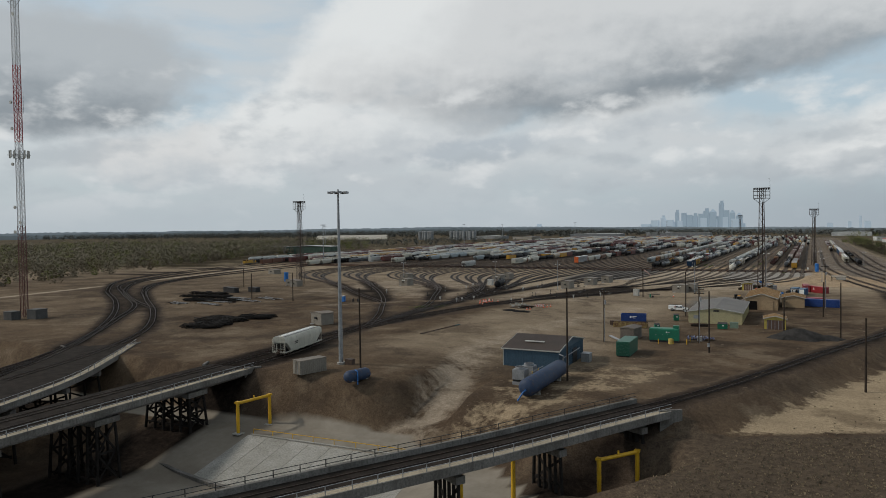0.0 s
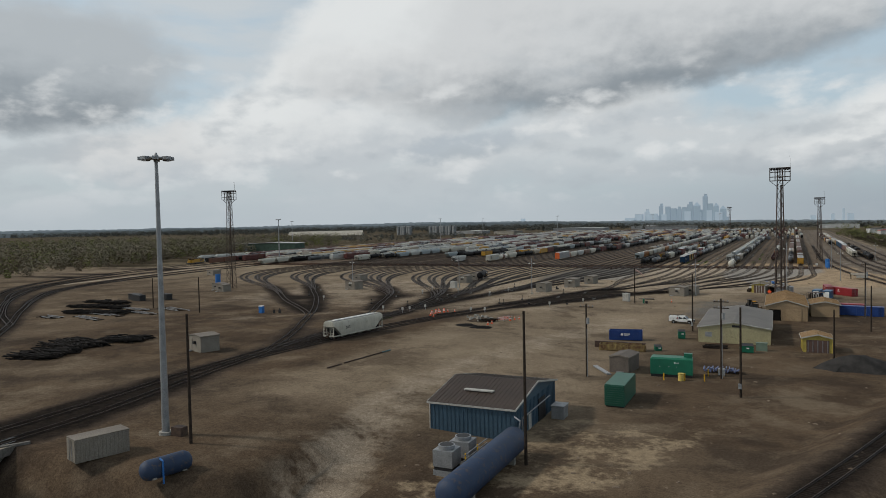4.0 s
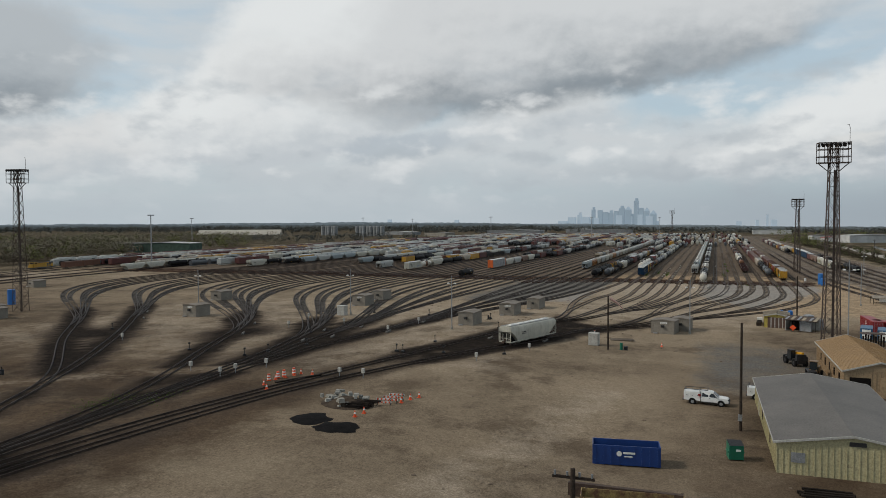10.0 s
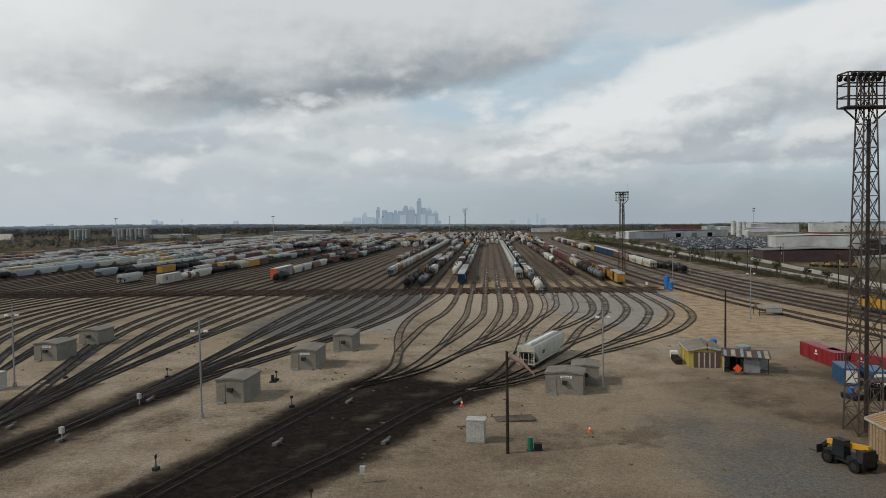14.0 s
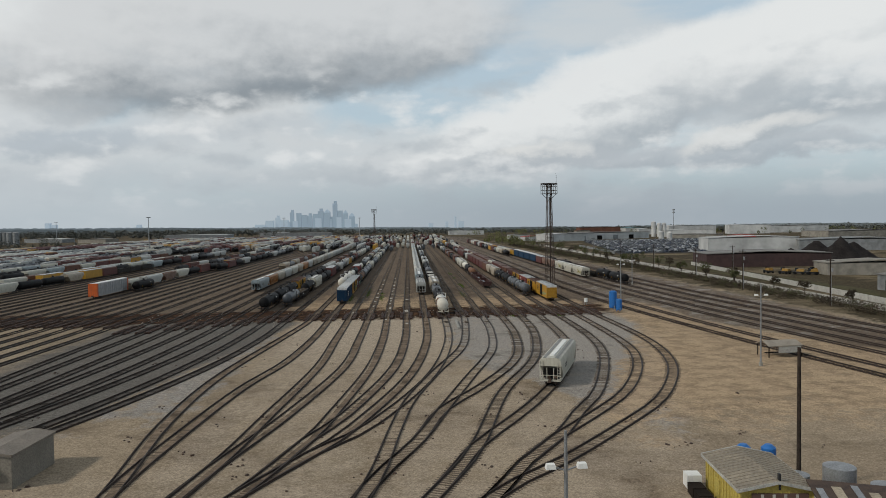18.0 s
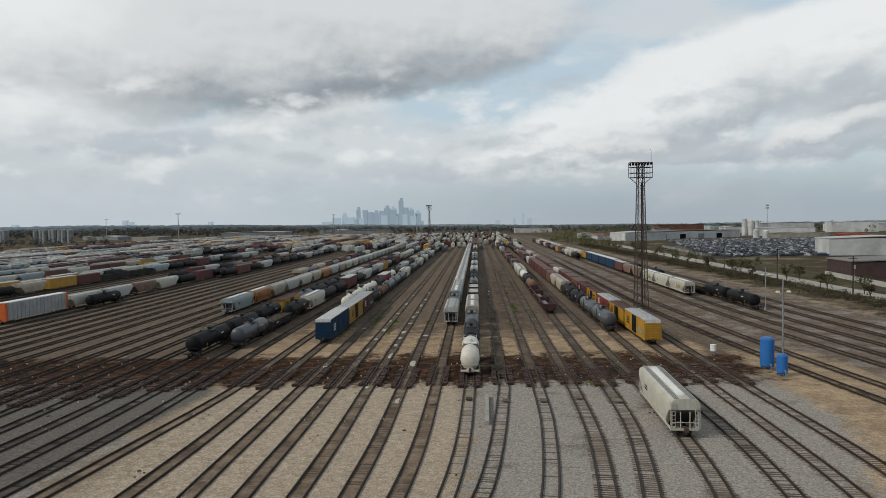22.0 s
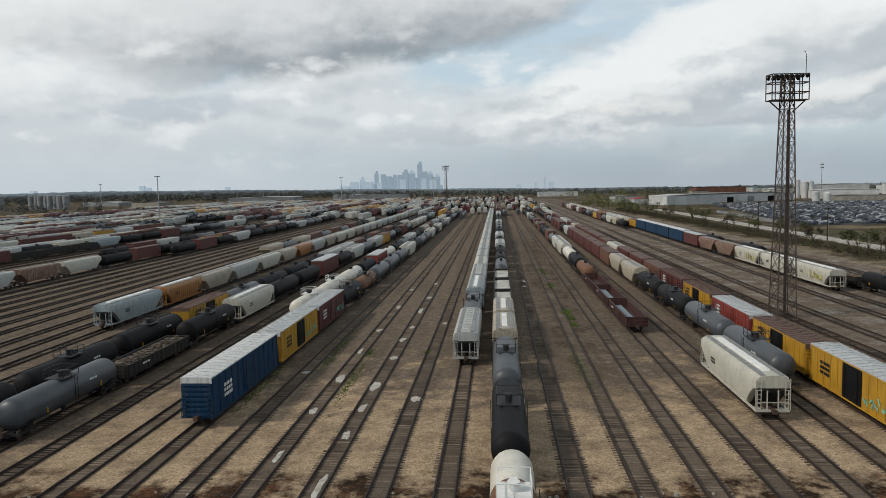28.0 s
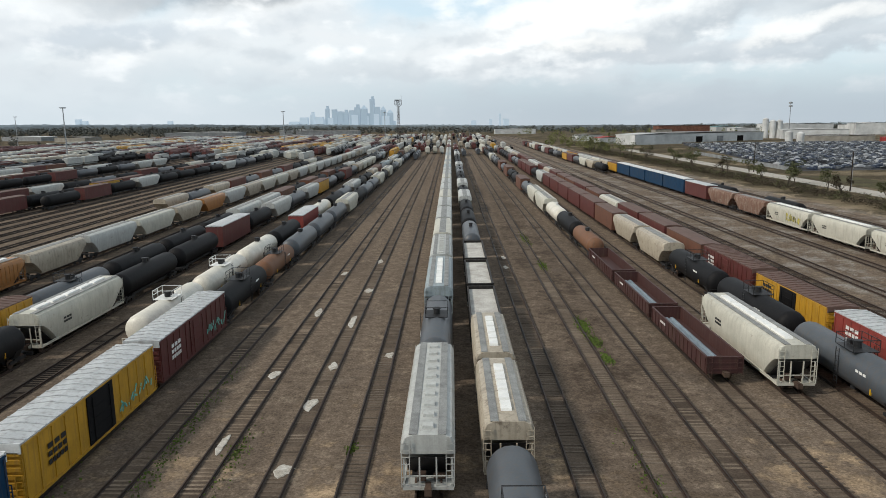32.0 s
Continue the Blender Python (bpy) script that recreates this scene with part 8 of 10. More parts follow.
part("lift_arm", Mesh().bar((-0.5, 0.9, 1.7), (-0.5, 3.2, 0.8), 0.2, 0.35).bar((0.5, 0.9, 1.7), (0.5, 3.2, 0.8), 0.2, 0.35), LOADER_BROWN, ldr)
part("bucket", Mesh().rings([[(x, 3.1, 0.2), (x, 4.2, 0.15), (x, 4.2, 0.25), (x, 3.4, 0.4), (x, 3.3, 1.1), (x, 3.1, 1.1)] for x in (-1.25, 1.25)]), STEEL_RUST, ldr)
for sx in (-0.95, 0.95):
    for sy in (-1.6, 1.5):
        wheel_part(ldr, sx, sy, 0.7, 0.5, LOADER_BROWN)
lone("parts_rack", Mesh().box(-14.5, 256.0, 0.9, 1.4, 3.6, 0.1).box(-14.5, 256.0, 1.7, 1.4, 3.6, 0.1).box(-14.5, 254.3, 0.9, 1.4, 0.1, 1.8).box(-14.5, 257.7, 0.9, 1.4, 0.1, 1.8), DARK_STEEL, "dark steel rack of parts by the workshop", "rack")

# ---- poles and masts ----
def wood_pole(x, y, tall, arms=0, r=0.2, z=None, box_on=False):
    ob = thing("utility_pole", x, y, height(x, y) if z is None else z, 0, "dark wooden utility pole" + (" with crossarms" if arms else ""), "utility pole", "utility poles")
    part("pole", Mesh().tube((0, 0, -0.3), (0, 0, tall), r, r * 0.7, n=10), WOOD_POLE, ob, smooth=True)
    for k in range(arms):
        zz = tall - 0.6 - 1.1 * k
        part("crossarm", Mesh().box(0, 0.18, zz, 2.5, 0.12, 0.16), WOOD_POLE, ob)
        for i in range(4):
            part("insulator", Mesh().tube((-1.1 + i * 0.73, 0.18, zz + 0.08), (-1.1 + i * 0.73, 0.18, zz + 0.34), 0.07, n=8), GALV, ob)
    if arms:
        part("transformer", Mesh().tube((0.35, -0.25, tall - 3.6), (0.35, -0.25, tall - 2.5), 0.26, n=12), GALV, ob)
        part("conduit", Mesh().tube((0.16, -0.16, 0), (0.16, -0.16, tall * 0.65), 0.06, n=6), GALV, ob)
    if box_on:
        part("meter_box", Mesh().box(-0.1, -0.28, 1.8, 0.5, 0.3, 0.8), GALV, ob)
    return ob


POLES = [(-34.9, 112.6, 18.0, 0), (-73.0, 98.8, 15.8, 0), (-39.6, 161.0, 13.2, 1), (-17.3, 167.2, 14.1, 2), (-13.6, 154.3, 14.2, 0), (-27.5, 220.0, 14.3, 0), (-8.7, 325.9, 13.0, 0), (15.3, 124.0, 13.0, 0), (14.5, 186.0, 14.4, 0),
         (13.3, 258.5, 15.0, 1), (12.0, 232.0, 11.0, 0), (-51.0, 272.6, 11.5, 0), (1.5, 190.0, 10, 0), (-170, 200, 11, 0), (-195, 205, 10, 0), (-240, 250, 9, 0)]
for x, y, tall, arms in POLES:
    wood_pole(x, y, tall, arms, box_on=(x, y) in ((-27.5, 220.0), (-13.6, 154.3)))

for x, y, tall in ((73.9, 451, 13), (75.4, 502.6, 13.5), (79.8, 551, 12), (107.4, 575.4, 12), (84, 610, 12), (90, 680, 12), (96, 760, 12)):
    wood_pole(x, y, tall, 1)


def lamp_pole(x, y, tall=11.5, heads=2, z=None):
    ob = thing("lamp_post", x, y, yard_height(x, y) if z is None else z, 0, "slim grey yard lamp post with small floodlights", "lamp post", "lamp posts")
    part("pole", Mesh().tube((0, 0, 0), (0, 0, tall), 0.14, 0.09, n=10), GALV, ob, smooth=True)
    part("base", Mesh().tube((0, 0, 0), (0, 0, 0.6), 0.3, n=10), CONCRETE, ob)
    drop = 1.9 if heads == 2 else 0.3
    for k in range(heads):
        s = -1 if k % 2 else 1
        part("bracket", Mesh().bar((0, 0, tall - drop - 0.25), (s * 0.75, 0, tall - drop), 0.07), GALV, ob)
        part("floodlight", Mesh().box(s * 0.85, -0.1, tall - drop + 0.05, 0.55, 0.42, 0.26, top=0.8), WHITE, ob)
    return ob


for x, y, tall in ((-90.0, 283.5, 13.2), (-35.0, 303.3, 13.2), (-127.4, 302.1, 13.2), (-173.9, 293.6, 12.6), (15.8, 378.5, 13.6), (17.0, 454.7, 14.2), (-5.8, 274.0, 20.0), (44.6, 526.6, 11.0)):
    lamp_pole(x, y, tall)

mast = thing("high_mast_light", -78.6, 100.2, 2.2, 0, "tall grey high mast with a ring of floodlights", "light mast", "light masts")
part("pole", Mesh().tube((0, 0, 0), (0, 0, 35.2), 0.48, 0.2, n=14), GALV, mast, smooth=True)
part("base", Mesh().tube((0, 0, -0.2), (0, 0, 0.5), 0.85, n=14), CONCRETE, mast)
part("ring", Mesh().tube((0, 0, 34.9), (0, 0, 35.1), 1.4, n=18), GALV, mast)
for k in range(8):
    a = 2 * math.pi * k / 8
    part("floodlight", Mesh().box(1.75 * math.cos(a), 1.75 * math.sin(a), 34.95, 0.75, 0.75, 0.4, a), GALV, mast)
part("cap", Mesh().tube((0, 0, 35.1), (0, 0, 35.7), 0.3, 0.1, n=10), GALV, mast)
part("winch_box", Mesh().box(1.9, 0.4, 0.6, 1.6, 1.2, 1.2), STEEL_RUST, mast)
for x, y, tall in ((-560, 760, 33), (-352, 470, 33), (-258, 900, 33), (-520, 1300, 33), (-420, 900, 33), (-95, 1300, 33), (-180, 1150, 33)):
    m2 = thing("high_mast_light", x, y, 0, 0, "distant high mast with floodlights on top", "light mast", "light masts")
    part("pole", Mesh().tube((0, 0, 0), (0, 0, tall), 0.5, 0.25, n=8), GALV, m2)
    part("ring", Mesh().tube((0, 0, tall - 0.6), (0, 0, tall), 2.0, n=10), GALV, m2)

# the red and white guyed radio mast
RADIO_RED = paint("mast_red", (0.33, 0.045, 0.05), dirt=0.05)
RADIO_RUST = paint("mast_dark_red", (0.10, 0.03, 0.025), dirt=0.05)
RADIO_WHITE = paint("mast_white", (0.55, 0.56, 0.57), dirt=0.05)
radio = thing("radio_mast", -222.0, 127.0, 2.2, 0, "red and white banded lattice radio mast with antennas", "radio mast")
for k, (z0, z1, m_) in enumerate(((0, 30, RADIO_RUST), (30, 57, RADIO_WHITE), (57, 82, RADIO_RED), (82, 108, RADIO_WHITE), (108, 134, RADIO_RED), (134, 160, RADIO_WHITE))):
    br = Mesh()
    legs = lattice(br, 0, 0, z0, z1, 1.6, 1.6, 14, 0.17, 0.07)
    for one in legs:
        part("leg", one, m_, radio)
    part("bracing", br, m_, radio)
part("feed_line", Mesh().box(0.6, 0.9, 60, 0.3, 0.12, 120), DARK_STEEL, radio)
ring_ = Mesh()
for s in (-1, 1):
    ring_.bar((-2.6, s * 2.2, 53), (2.6, s * 2.2, 53), 0.14).bar((s * 2.4, -2.4, 53), (s * 2.4, 2.4, 53), 0.14)
    ring_.bar((0, 0, 51.5), (s * 2.4, 2.2, 53), 0.14).bar((0, 0, 51.5), (s * 2.4, -2.2, 53), 0.14)
part("antenna_frame", ring_, GALV, radio)
for i in range(12):
    a = 2 * math.pi * i / 12
    part("panel_antenna", Mesh().box(2.8 * math.cos(a), 2.8 * math.sin(a), 53.2, 0.3, 0.4, 2.4, a), DIRTY_WHITE, radio)
for z, x in ((70, -1.3), (61.5, -1.1), (50, -1.3), (36, -0.9), (31, 1.6), (28, -1.2), (98, 1.2)):
    part("dish", Mesh().tube((x, -1.2, z), (x, -1.6, z), 0.45, 0.55, n=12), DIRTY_WHITE, radio)
part("side_arm", Mesh().bar((-3.6, 0, 103), (3.4, 0, 103), 0.14).bar((-3.6, 0, 103), (0, 0, 100.5), 0.1).bar((3.4, 0, 103), (0, 0, 100.5), 0.1), GALV, radio)
part("whip_antenna", Mesh().bar((2.9, 0, 66), (2.9, 0, 73), 0.07).bar((1, 0, 67.5), (2.9, 0, 67.5), 0.06).bar((1, 0, 71), (2.9, 0, 71), 0.06), GALV, radio)
CABIN_DARK = mat("dark_cabin_panel", (0.085, 0.085, 0.082), (0.05, 0.05, 0.05), 0.7, 0.1, 0.4, 6, 0.06, dirt=0.3)
for x, y, w, d, h in ((-228, 118, 6, 4, 3), (-219, 121, 4, 3, 2.6), (-214, 126, 4.5, 4, 3), (-233, 122, 5, 4, 3.2)):
    lone("equipment_cabin", Mesh().box(x, y, h / 2 + 2.25, w, d, h).box(x, y, h + 2.33, w + 0.2, d + 0.2, 0.16), CABIN_DARK, "dark grey equipment cabin at the radio mast's foot", "cabin", "equipment cabins")

# windsock
ws = thing("windsock", -51.0, 272.9, 11.3, 0, "faded pink windsock hanging from its pole", "windsock")
part("sock", Mesh().rings([[(0.3 + 0.55 * k, 0.1 + r * math.cos(2 * math.pi * i / 10), -0.05 - 0.33 * k * (0.6 + 0.14 * k) + r * math.sin(2 * math.pi * i / 10)) for i in range(10)] for k, r in enumerate((0.36, 0.33, 0.29, 0.25, 0.2, 0.17))], closed=False), mat("faded_pink_cloth", (0.55, 0.38, 0.33), (0.42, 0.27, 0.24), 0.9), ws)
part("hoop", Mesh().bar((0, 0.1, 0.4), (0.3, 0.1, 0.3), 0.05).bar((0, 0.1, -0.4), (0.3, 0.1, -0.3), 0.05), DARK_STEEL, ws)

# ---- heaps, barriers, small clutter ----
def heap(name, x, y, rx, ry, h, material, label, cat, seed, n=18, rings_n=6):
    r_ = random.Random(seed)
    rings = []
    off = [r_.uniform(0.8, 1.15) for _ in range(n)]
    for j in range(rings_n):
        k = 1 - j / rings_n
        rings.append([(x + rx * k * off[i] * math.cos(2 * math.pi * i / n), y + ry * k * off[i] * math.sin(2 * math.pi * i / n), height(x, y) - 0.05 + h * (1 - k) ** 0.8 + r_.uniform(-0.04, 0.04) * h) for i in range(n)])
    return lone(name, Mesh().rings(rings), material, label, cat, smooth=True)


heap("gravel_pile", 5.0, 183.5, 7.5, 4.6, 3.0, ASPHALT_PILE, "steep pile of dark grey gravel", "gravel pile", 1)
heap("gravel_pile", 11.5, 184.5, 4.5, 3.0, 1.3, ASPHALT_PILE, "low spill of dark grey gravel", "gravel pile", 5)
heap("cinder_pile", -80.6, 200.2, 3.0, 3.2, 0.35, mat("black_cinders", (0.014, 0.013, 0.013), (0.008, 0.008, 0.008), 0.95, 0, 1, 9, 0.6), "flat heap of black asphalt millings", "cinder pile", 2)
heap("cinder_pile", -75.6, 198.0, 3.2, 2.8, 0.45, MATS["black_cinders"], "flat heap of black asphalt millings", "cinder pile", 3)
rub = thing("rubble_heap", -79.8, 209.0, yard_height(-79.8, 209), -20, "heap of broken concrete, earth and old ties", "rubble heap")
part("earth", Mesh().rings([[(4.6 * k * math.cos(2 * math.pi * i / 14), 3.6 * k * math.sin(2 * math.pi * i / 14), 1.3 * (1 - k) - 0.1) for i in range(14)] for k in (1, 0.8, 0.5, 0.2)]), mat("dark_earth", (0.09, 0.07, 0.052), (0.055, 0.042, 0.033), 0.95, 0, 1, 7, 0.5), rub)
for i in range(34):
    x, y = rnd.uniform(-3.6, 2.4), rnd.uniform(-2.4, 2.2)
    part("concrete_block", Mesh().box(x, y, rnd.uniform(0.3, 1.2), rnd.uniform(0.3, 1.3), rnd.uniform(0.3, 1.0), rnd.uniform(0.2, 0.6), rnd.uniform(0, 3), top=rnd.uniform(0.6, 0.95)), CONCRETE, rub)
for i in range(12):
    part("old_tie", Mesh().box(2.9 + rnd.uniform(-0.6, 0.6), -1.6 + 0.3 * i, 0.2 + 0.22 * (i % 3), 2.6, 0.24, 0.2, 0.5 + rnd.uniform(-0.1, 0.1)), TIE_DARK, rub)


def cone(x, y):
    ob = thing("traffic_cone", x, y, yard_height(x, y), 0, "orange traffic cone with a white collar", "traffic cone", "traffic cones")
    part("shell", Mesh().tube((0, 0, 0.05), (0, 0, 0.9), 0.22, 0.04, n=10), RED_ORANGE, ob)
    part("foot", Mesh().box(0, 0, 0.03, 0.5, 0.5, 0.06), RED_ORANGE, ob)
    part("collar", Mesh().tube((0, 0, 0.45), (0, 0, 0.65), 0.145, 0.105, n=10), WHITE, ob)


def barrel(x, y):
    ob = thing("traffic_barrel", x, y, yard_height(x, y), 0, "orange and white striped traffic barrel", "traffic barrel", "traffic barrels")
    for k in range(5):
        part("band", Mesh().tube((0, 0, 0.05 + 0.22 * k), (0, 0, 0.27 + 0.22 * k), 0.36 - 0.025 * k, 0.335 - 0.025 * k, n=12), RED_ORANGE if k % 2 == 0 else WHITE, ob)


for x, y in ((-98.9, 218.2), (-98.6, 220.4), (-98.4, 221.9), (-97.8, 224.0)):
    barrel(x, y)
for x, y in ((-97.9, 215.3), (-95.7, 212.8), (-98.3, 219.2), (-97.6, 221.1), (-97.2, 223.2), (-96.8, 224.7), (-94.7, 224.9), (-75.5, 203.1), (-75.2, 205.2), (-72.8, 212.3), (-72.3, 214.5), (-71.6, 216.2), (-40.5, 281.5), (-56.5, 292.0)):
    cone(x, y)
for k, (x, y) in enumerate(((-74.4, 209.8), (-74.1, 211.4), (-73.8, 213.0))):
    ob = thing("barricade", x, y, yard_height(x, y), 12, "folding barricade with orange and white stripes", "barricade", "barricades")
    for z in (0.5, 0.95):
        part("board", Mesh().box(0, 0, z, 2.2, 0.05, 0.24), WHITE, ob)
        for i in range(4):
            part("stripe", Mesh().box(-0.85 + 0.56 * i, -0.03, z, 0.24, 0.02, 0.235), RED_ORANGE, ob)
    for s in (-1, 1):
        part("leg", Mesh().bar((s * 0.95, -0.3, 0), (s * 0.95, 0, 1.15), 0.06).bar((s * 0.95, 0.3, 0), (s * 0.95, 0, 1.15), 0.06), DARK_STEEL, ob)

long_rail = thing("loose_rail", -81.4, 152.4, yard_height(-81.4, 152.4), -6.4, "long loose rail lying on the ground", "rail")
part("rail_piece", Mesh().box(0, 0, 0.12, 0.2, 12.0, 0.2), STEEL_RUST, long_rail)
part("painted_piece", Mesh().box(0, 7.4, 0.12, 0.2, 2.8, 0.2), mat("faded_teal", (0.09, 0.17, 0.18)), long_rail, "faded teal length")
part("rail_piece", Mesh().box(0.2, -9.0, 0.12, 0.2, 4.0, 0.2), STEEL_RUST, long_rail)


def tie_pile(x, y, w, d, n, seed, label, material):
    r_ = random.Random(seed)
    ob = thing("tie_pile", x, y, yard_height(x, y), r_.uniform(-15, 15), label, "tie pile", "tie piles")
    m = Mesh()
    for i in range(n):
        m.box(r_.uniform(-w / 2, w / 2), r_.uniform(-d / 2, d / 2), r_.uniform(0.1, 1.0), 2.6, 0.26, 0.2, r_.uniform(-0.5, 0.5))
    part("loose_ties", m, material, ob, kind="stuff")


for k, (x, y, w, d, n) in enumerate(((-147, 132, 10, 9, 320), (-152, 143, 14, 9, 460), (-146, 152, 9, 7, 240), (-200, 188, 22, 6, 300), (-215, 200, 22, 5, 260), (-225, 212, 18, 5, 200))):
    tie_pile(x, y, w, d, n, 20 + k, "sprawling dark heap of discarded ties", TIMBER_DARK)
for k, (x, y, w, d) in enumerate(((-192, 178, 22, 2), (-195, 186, 26, 2), (-188, 193, 24, 2), (-198, 200, 20, 2), (-186, 204, 18, 3), (-206, 176, 12, 3))):
    st = thing("rail_stack", x, y, yard_height(x, y), rnd.uniform(-20, -8), "rows of rails and switch parts laid out on blocks", "rail stack", "rail stacks")
    for i in range(5):
        part("rail_piece", Mesh().box(rnd.uniform(-3, 3), -d / 2 + d * i / 4, 0.35, w * rnd.uniform(0.4, 0.9), 0.16, 0.18, rnd.uniform(-0.03, 0.03)), RAIL_STEEL if i % 2 else GALV, st)
    for i in range(4):
        part("block", Mesh().box(-w / 3 + w * i / 4.5, 0, 0.12, 0.3, d + 1.0, 0.24), TIE_DARK, st)
for x, y in ((-226, 225), (-214, 228), (-221, 222)):
    lone("dark_bin", Mesh().box(x, y, 2.8, 5.5, 2.4, 2.0, -0.2).box(x, y, 3.9, 5.7, 2.6, 0.2, -0.2), DARK_STEEL, "dark steel bin by the rail stacks", "bin", "dark bins")
lav = thing("portable_toilet", -150.0, 205.0, 1.9, 0, "blue portable toilet with a white roof", "portable toilet")
part("booth", Mesh().box(0, 0, 1.1, 1.2, 1.2, 2.2), BRIGHT_BLUE, lav)
part("roof", Mesh().box(0, 0, 2.28, 1.3, 1.3, 0.16, top=0.7), WHITE, lav)
for x, y in ((-146.5, 206.5), (-144.8, 207.0)):
    lone("switch_motor", Mesh().box(x, y, 2.4, 0.5, 0.5, 1.0).tube((x, y, 2.9), (x, y, 3.4), 0.1, n=8), DARK_STEEL, "dark upright valve stand", "valve stand", "valve stands")
bt = thing("blue_tank", -246.0, 290.0, 1.2, 0, "upright blue tank beside the far light tower", "tank", "upright blue tanks")
part("shell", Mesh().tube((0, 0, 0), (0, 0, 5.0), 1.2, n=14), BRIGHT_BLUE, bt, smooth=True)
part("valve", Mesh().tube((1.2, 0, 0.8), (2.0, 0, 0.8), 0.15, n=8), GALV, bt)


# trackside boxes, dwarf signals and switch stands along the leads
def switch_stand(x, y):
    ob = thing("switch_stand", x, y, yard_height(x, y), rnd.uniform(0, 90), "small dark switch stand with a target", "switch stand", "switch stands")
    part("base", Mesh().box(0, 0, 0.2, 0.7, 0.5, 0.35), DARK_STEEL, ob)
    part("post", Mesh().tube((0, 0, 0.3), (0, 0, 1.5), 0.06, n=6), DARK_STEEL, ob)
    part("target", Mesh().box(0, 0, 1.45, 0.4, 0.06, 0.35), DARK_STEEL, ob)


def track_box(x, y):
    ob = thing("signal_box", x, y, yard_height(x, y), rnd.uniform(-20, 20), "small pale trackside signal box on a post", "signal box", "signal boxes")
    part("post", Mesh().tube((0, 0, 0), (0, 0, 1.0), 0.08, n=6), GALV, ob)
    part("box", Mesh().box(0, 0, 1.25, 0.5, 0.4, 0.75), DIRTY_WHITE, ob)


CASE_GREY = mat("dusty_grey_case", (0.17, 0.16, 0.145), (0.11, 0.103, 0.093), 0.7, 0.2, 1.5, 9, 0.1)


def switch_machine(x, y, rz):
    ob = thing("switch_machine", x, y, yard_height(x, y), rz, "low grey switch machine beside the rails", "switch machine", "switch machines")
    part("case", Mesh().box(0, 0, 0.22, 0.5, 1.4, 0.3), CASE_GREY, ob)
    part("motor", Mesh().tube((0, 0.6, 0.38), (0, 1.2, 0.38), 0.17, n=10), CASE_GREY, ob)
    part("throw_rod", Mesh().bar((0, 0, 0.2), (1.6, 0, 0.2), 0.07), DARK_STEEL, ob)


for key in "abcdegz":
    for k in (0.5, 0.66, 0.82, 0.95):
        p, d = line_at(LEADS[key], k)
        q = Vector((d.y, -d.x)).normalized()
        s = 1 if int(k * 100) % 3 else -1
        c = p + q * (2.9 * s + rnd.uniform(-0.3, 0.6))
        (switch_stand, track_box, lambda x, y: switch_machine(x, y, -math.degrees(math.atan2(d.x, d.y))))[int(k * 50) % 3](c.x, c.y)
for x, y in ((-129.9, 273.3), (-133.2, 288.5), (-102.8, 273.8), (-101.6, 290.4), (-72.1, 246.2), (-65.5, 261.5), (-119.6, 283.3)):
    track_box(x, y)
lone("loose_plank", Mesh().box(-95.0, 221.0, yard_height(-95, 221) + 0.12, 0.5, 8.6, 0.22, -0.49), TIE_DARK, "long dark timber beside the lead track", "timber")
for x, y in ((-120.0, 267.0), (-122.7, 308.0), (-105.5, 308.2), (-90.2, 250.3), (-87.0, 263.8), (-79.6, 288.8), (-69.1, 255.3), (-86.5, 305.6)):
    switch_stand(x, y)
for x, y in ((-86.8, 304.5),):
    lone("valve_cluster", Mesh().box(x, y, 0.9, 0.9, 0.7, 0.8).tube((x, y, 1.2), (x, y, 2.3), 0.25, n=8).tube((x + 0.5, y, 0.5), (x + 0.5, y, 1.9), 0.2, n=8), DARK_STEEL, "cluster of dark valves on a concrete pad", "valves")

# retarders in the throat of each bowl track
RETARDER_RUST = mat("oily_rust", (0.085, 0.042, 0.027), (0.03, 0.019, 0.015), 0.7, 0.2, 1.2, 8, 0.3)


def retarder(x0, y, length):
    ob = thing("car_retarder", bowl_x(x0, y), y, 0, -1.1, "rust brown car retarder clasping the rails", "car retarder", "car retarders")
    for s in (-1, 1):
        for u in (-0.22, 0.22):
            part("brake_beam", Mesh().box(s * 0.76 + u, 0, 0.26, 0.14, length, 0.2), RETARDER_RUST, ob)
        m = Mesh()
        for i in range(int(length / 0.9)):
            m.box(s * rnd.uniform(1.1, 1.4), -length / 2 + 0.45 + 0.9 * i + rnd.uniform(-0.15, 0.15), 0.22, rnd.uniform(0.4, 0.9), rnd.uniform(0.3, 0.55), rnd.uniform(0.3, 0.5), rnd.uniform(-0.2, 0.2))
        part("actuator_bank", m, RETARDER_RUST, ob, kind="stuff")
        part("pipe", Mesh().tube((s * 1.5, -length / 2, 0.25), (s * 1.5, length / 2, 0.25), 0.07, n=6), STEEL_RUST, ob)


for key in "zab":
    for i, x0 in enumerate(BOWL[key]):
        retarder(x0, 452 - (2.2 * i if key == "b" else 0) + (1.0 if i % 2 else -0.6), 13.0)
for key in "cde":
    for i, x0 in enumerate(BOWL[key]):
        retarder(x0, 448 + 0.35 * abs(x0 + 113) ** 0.8, 13.0)

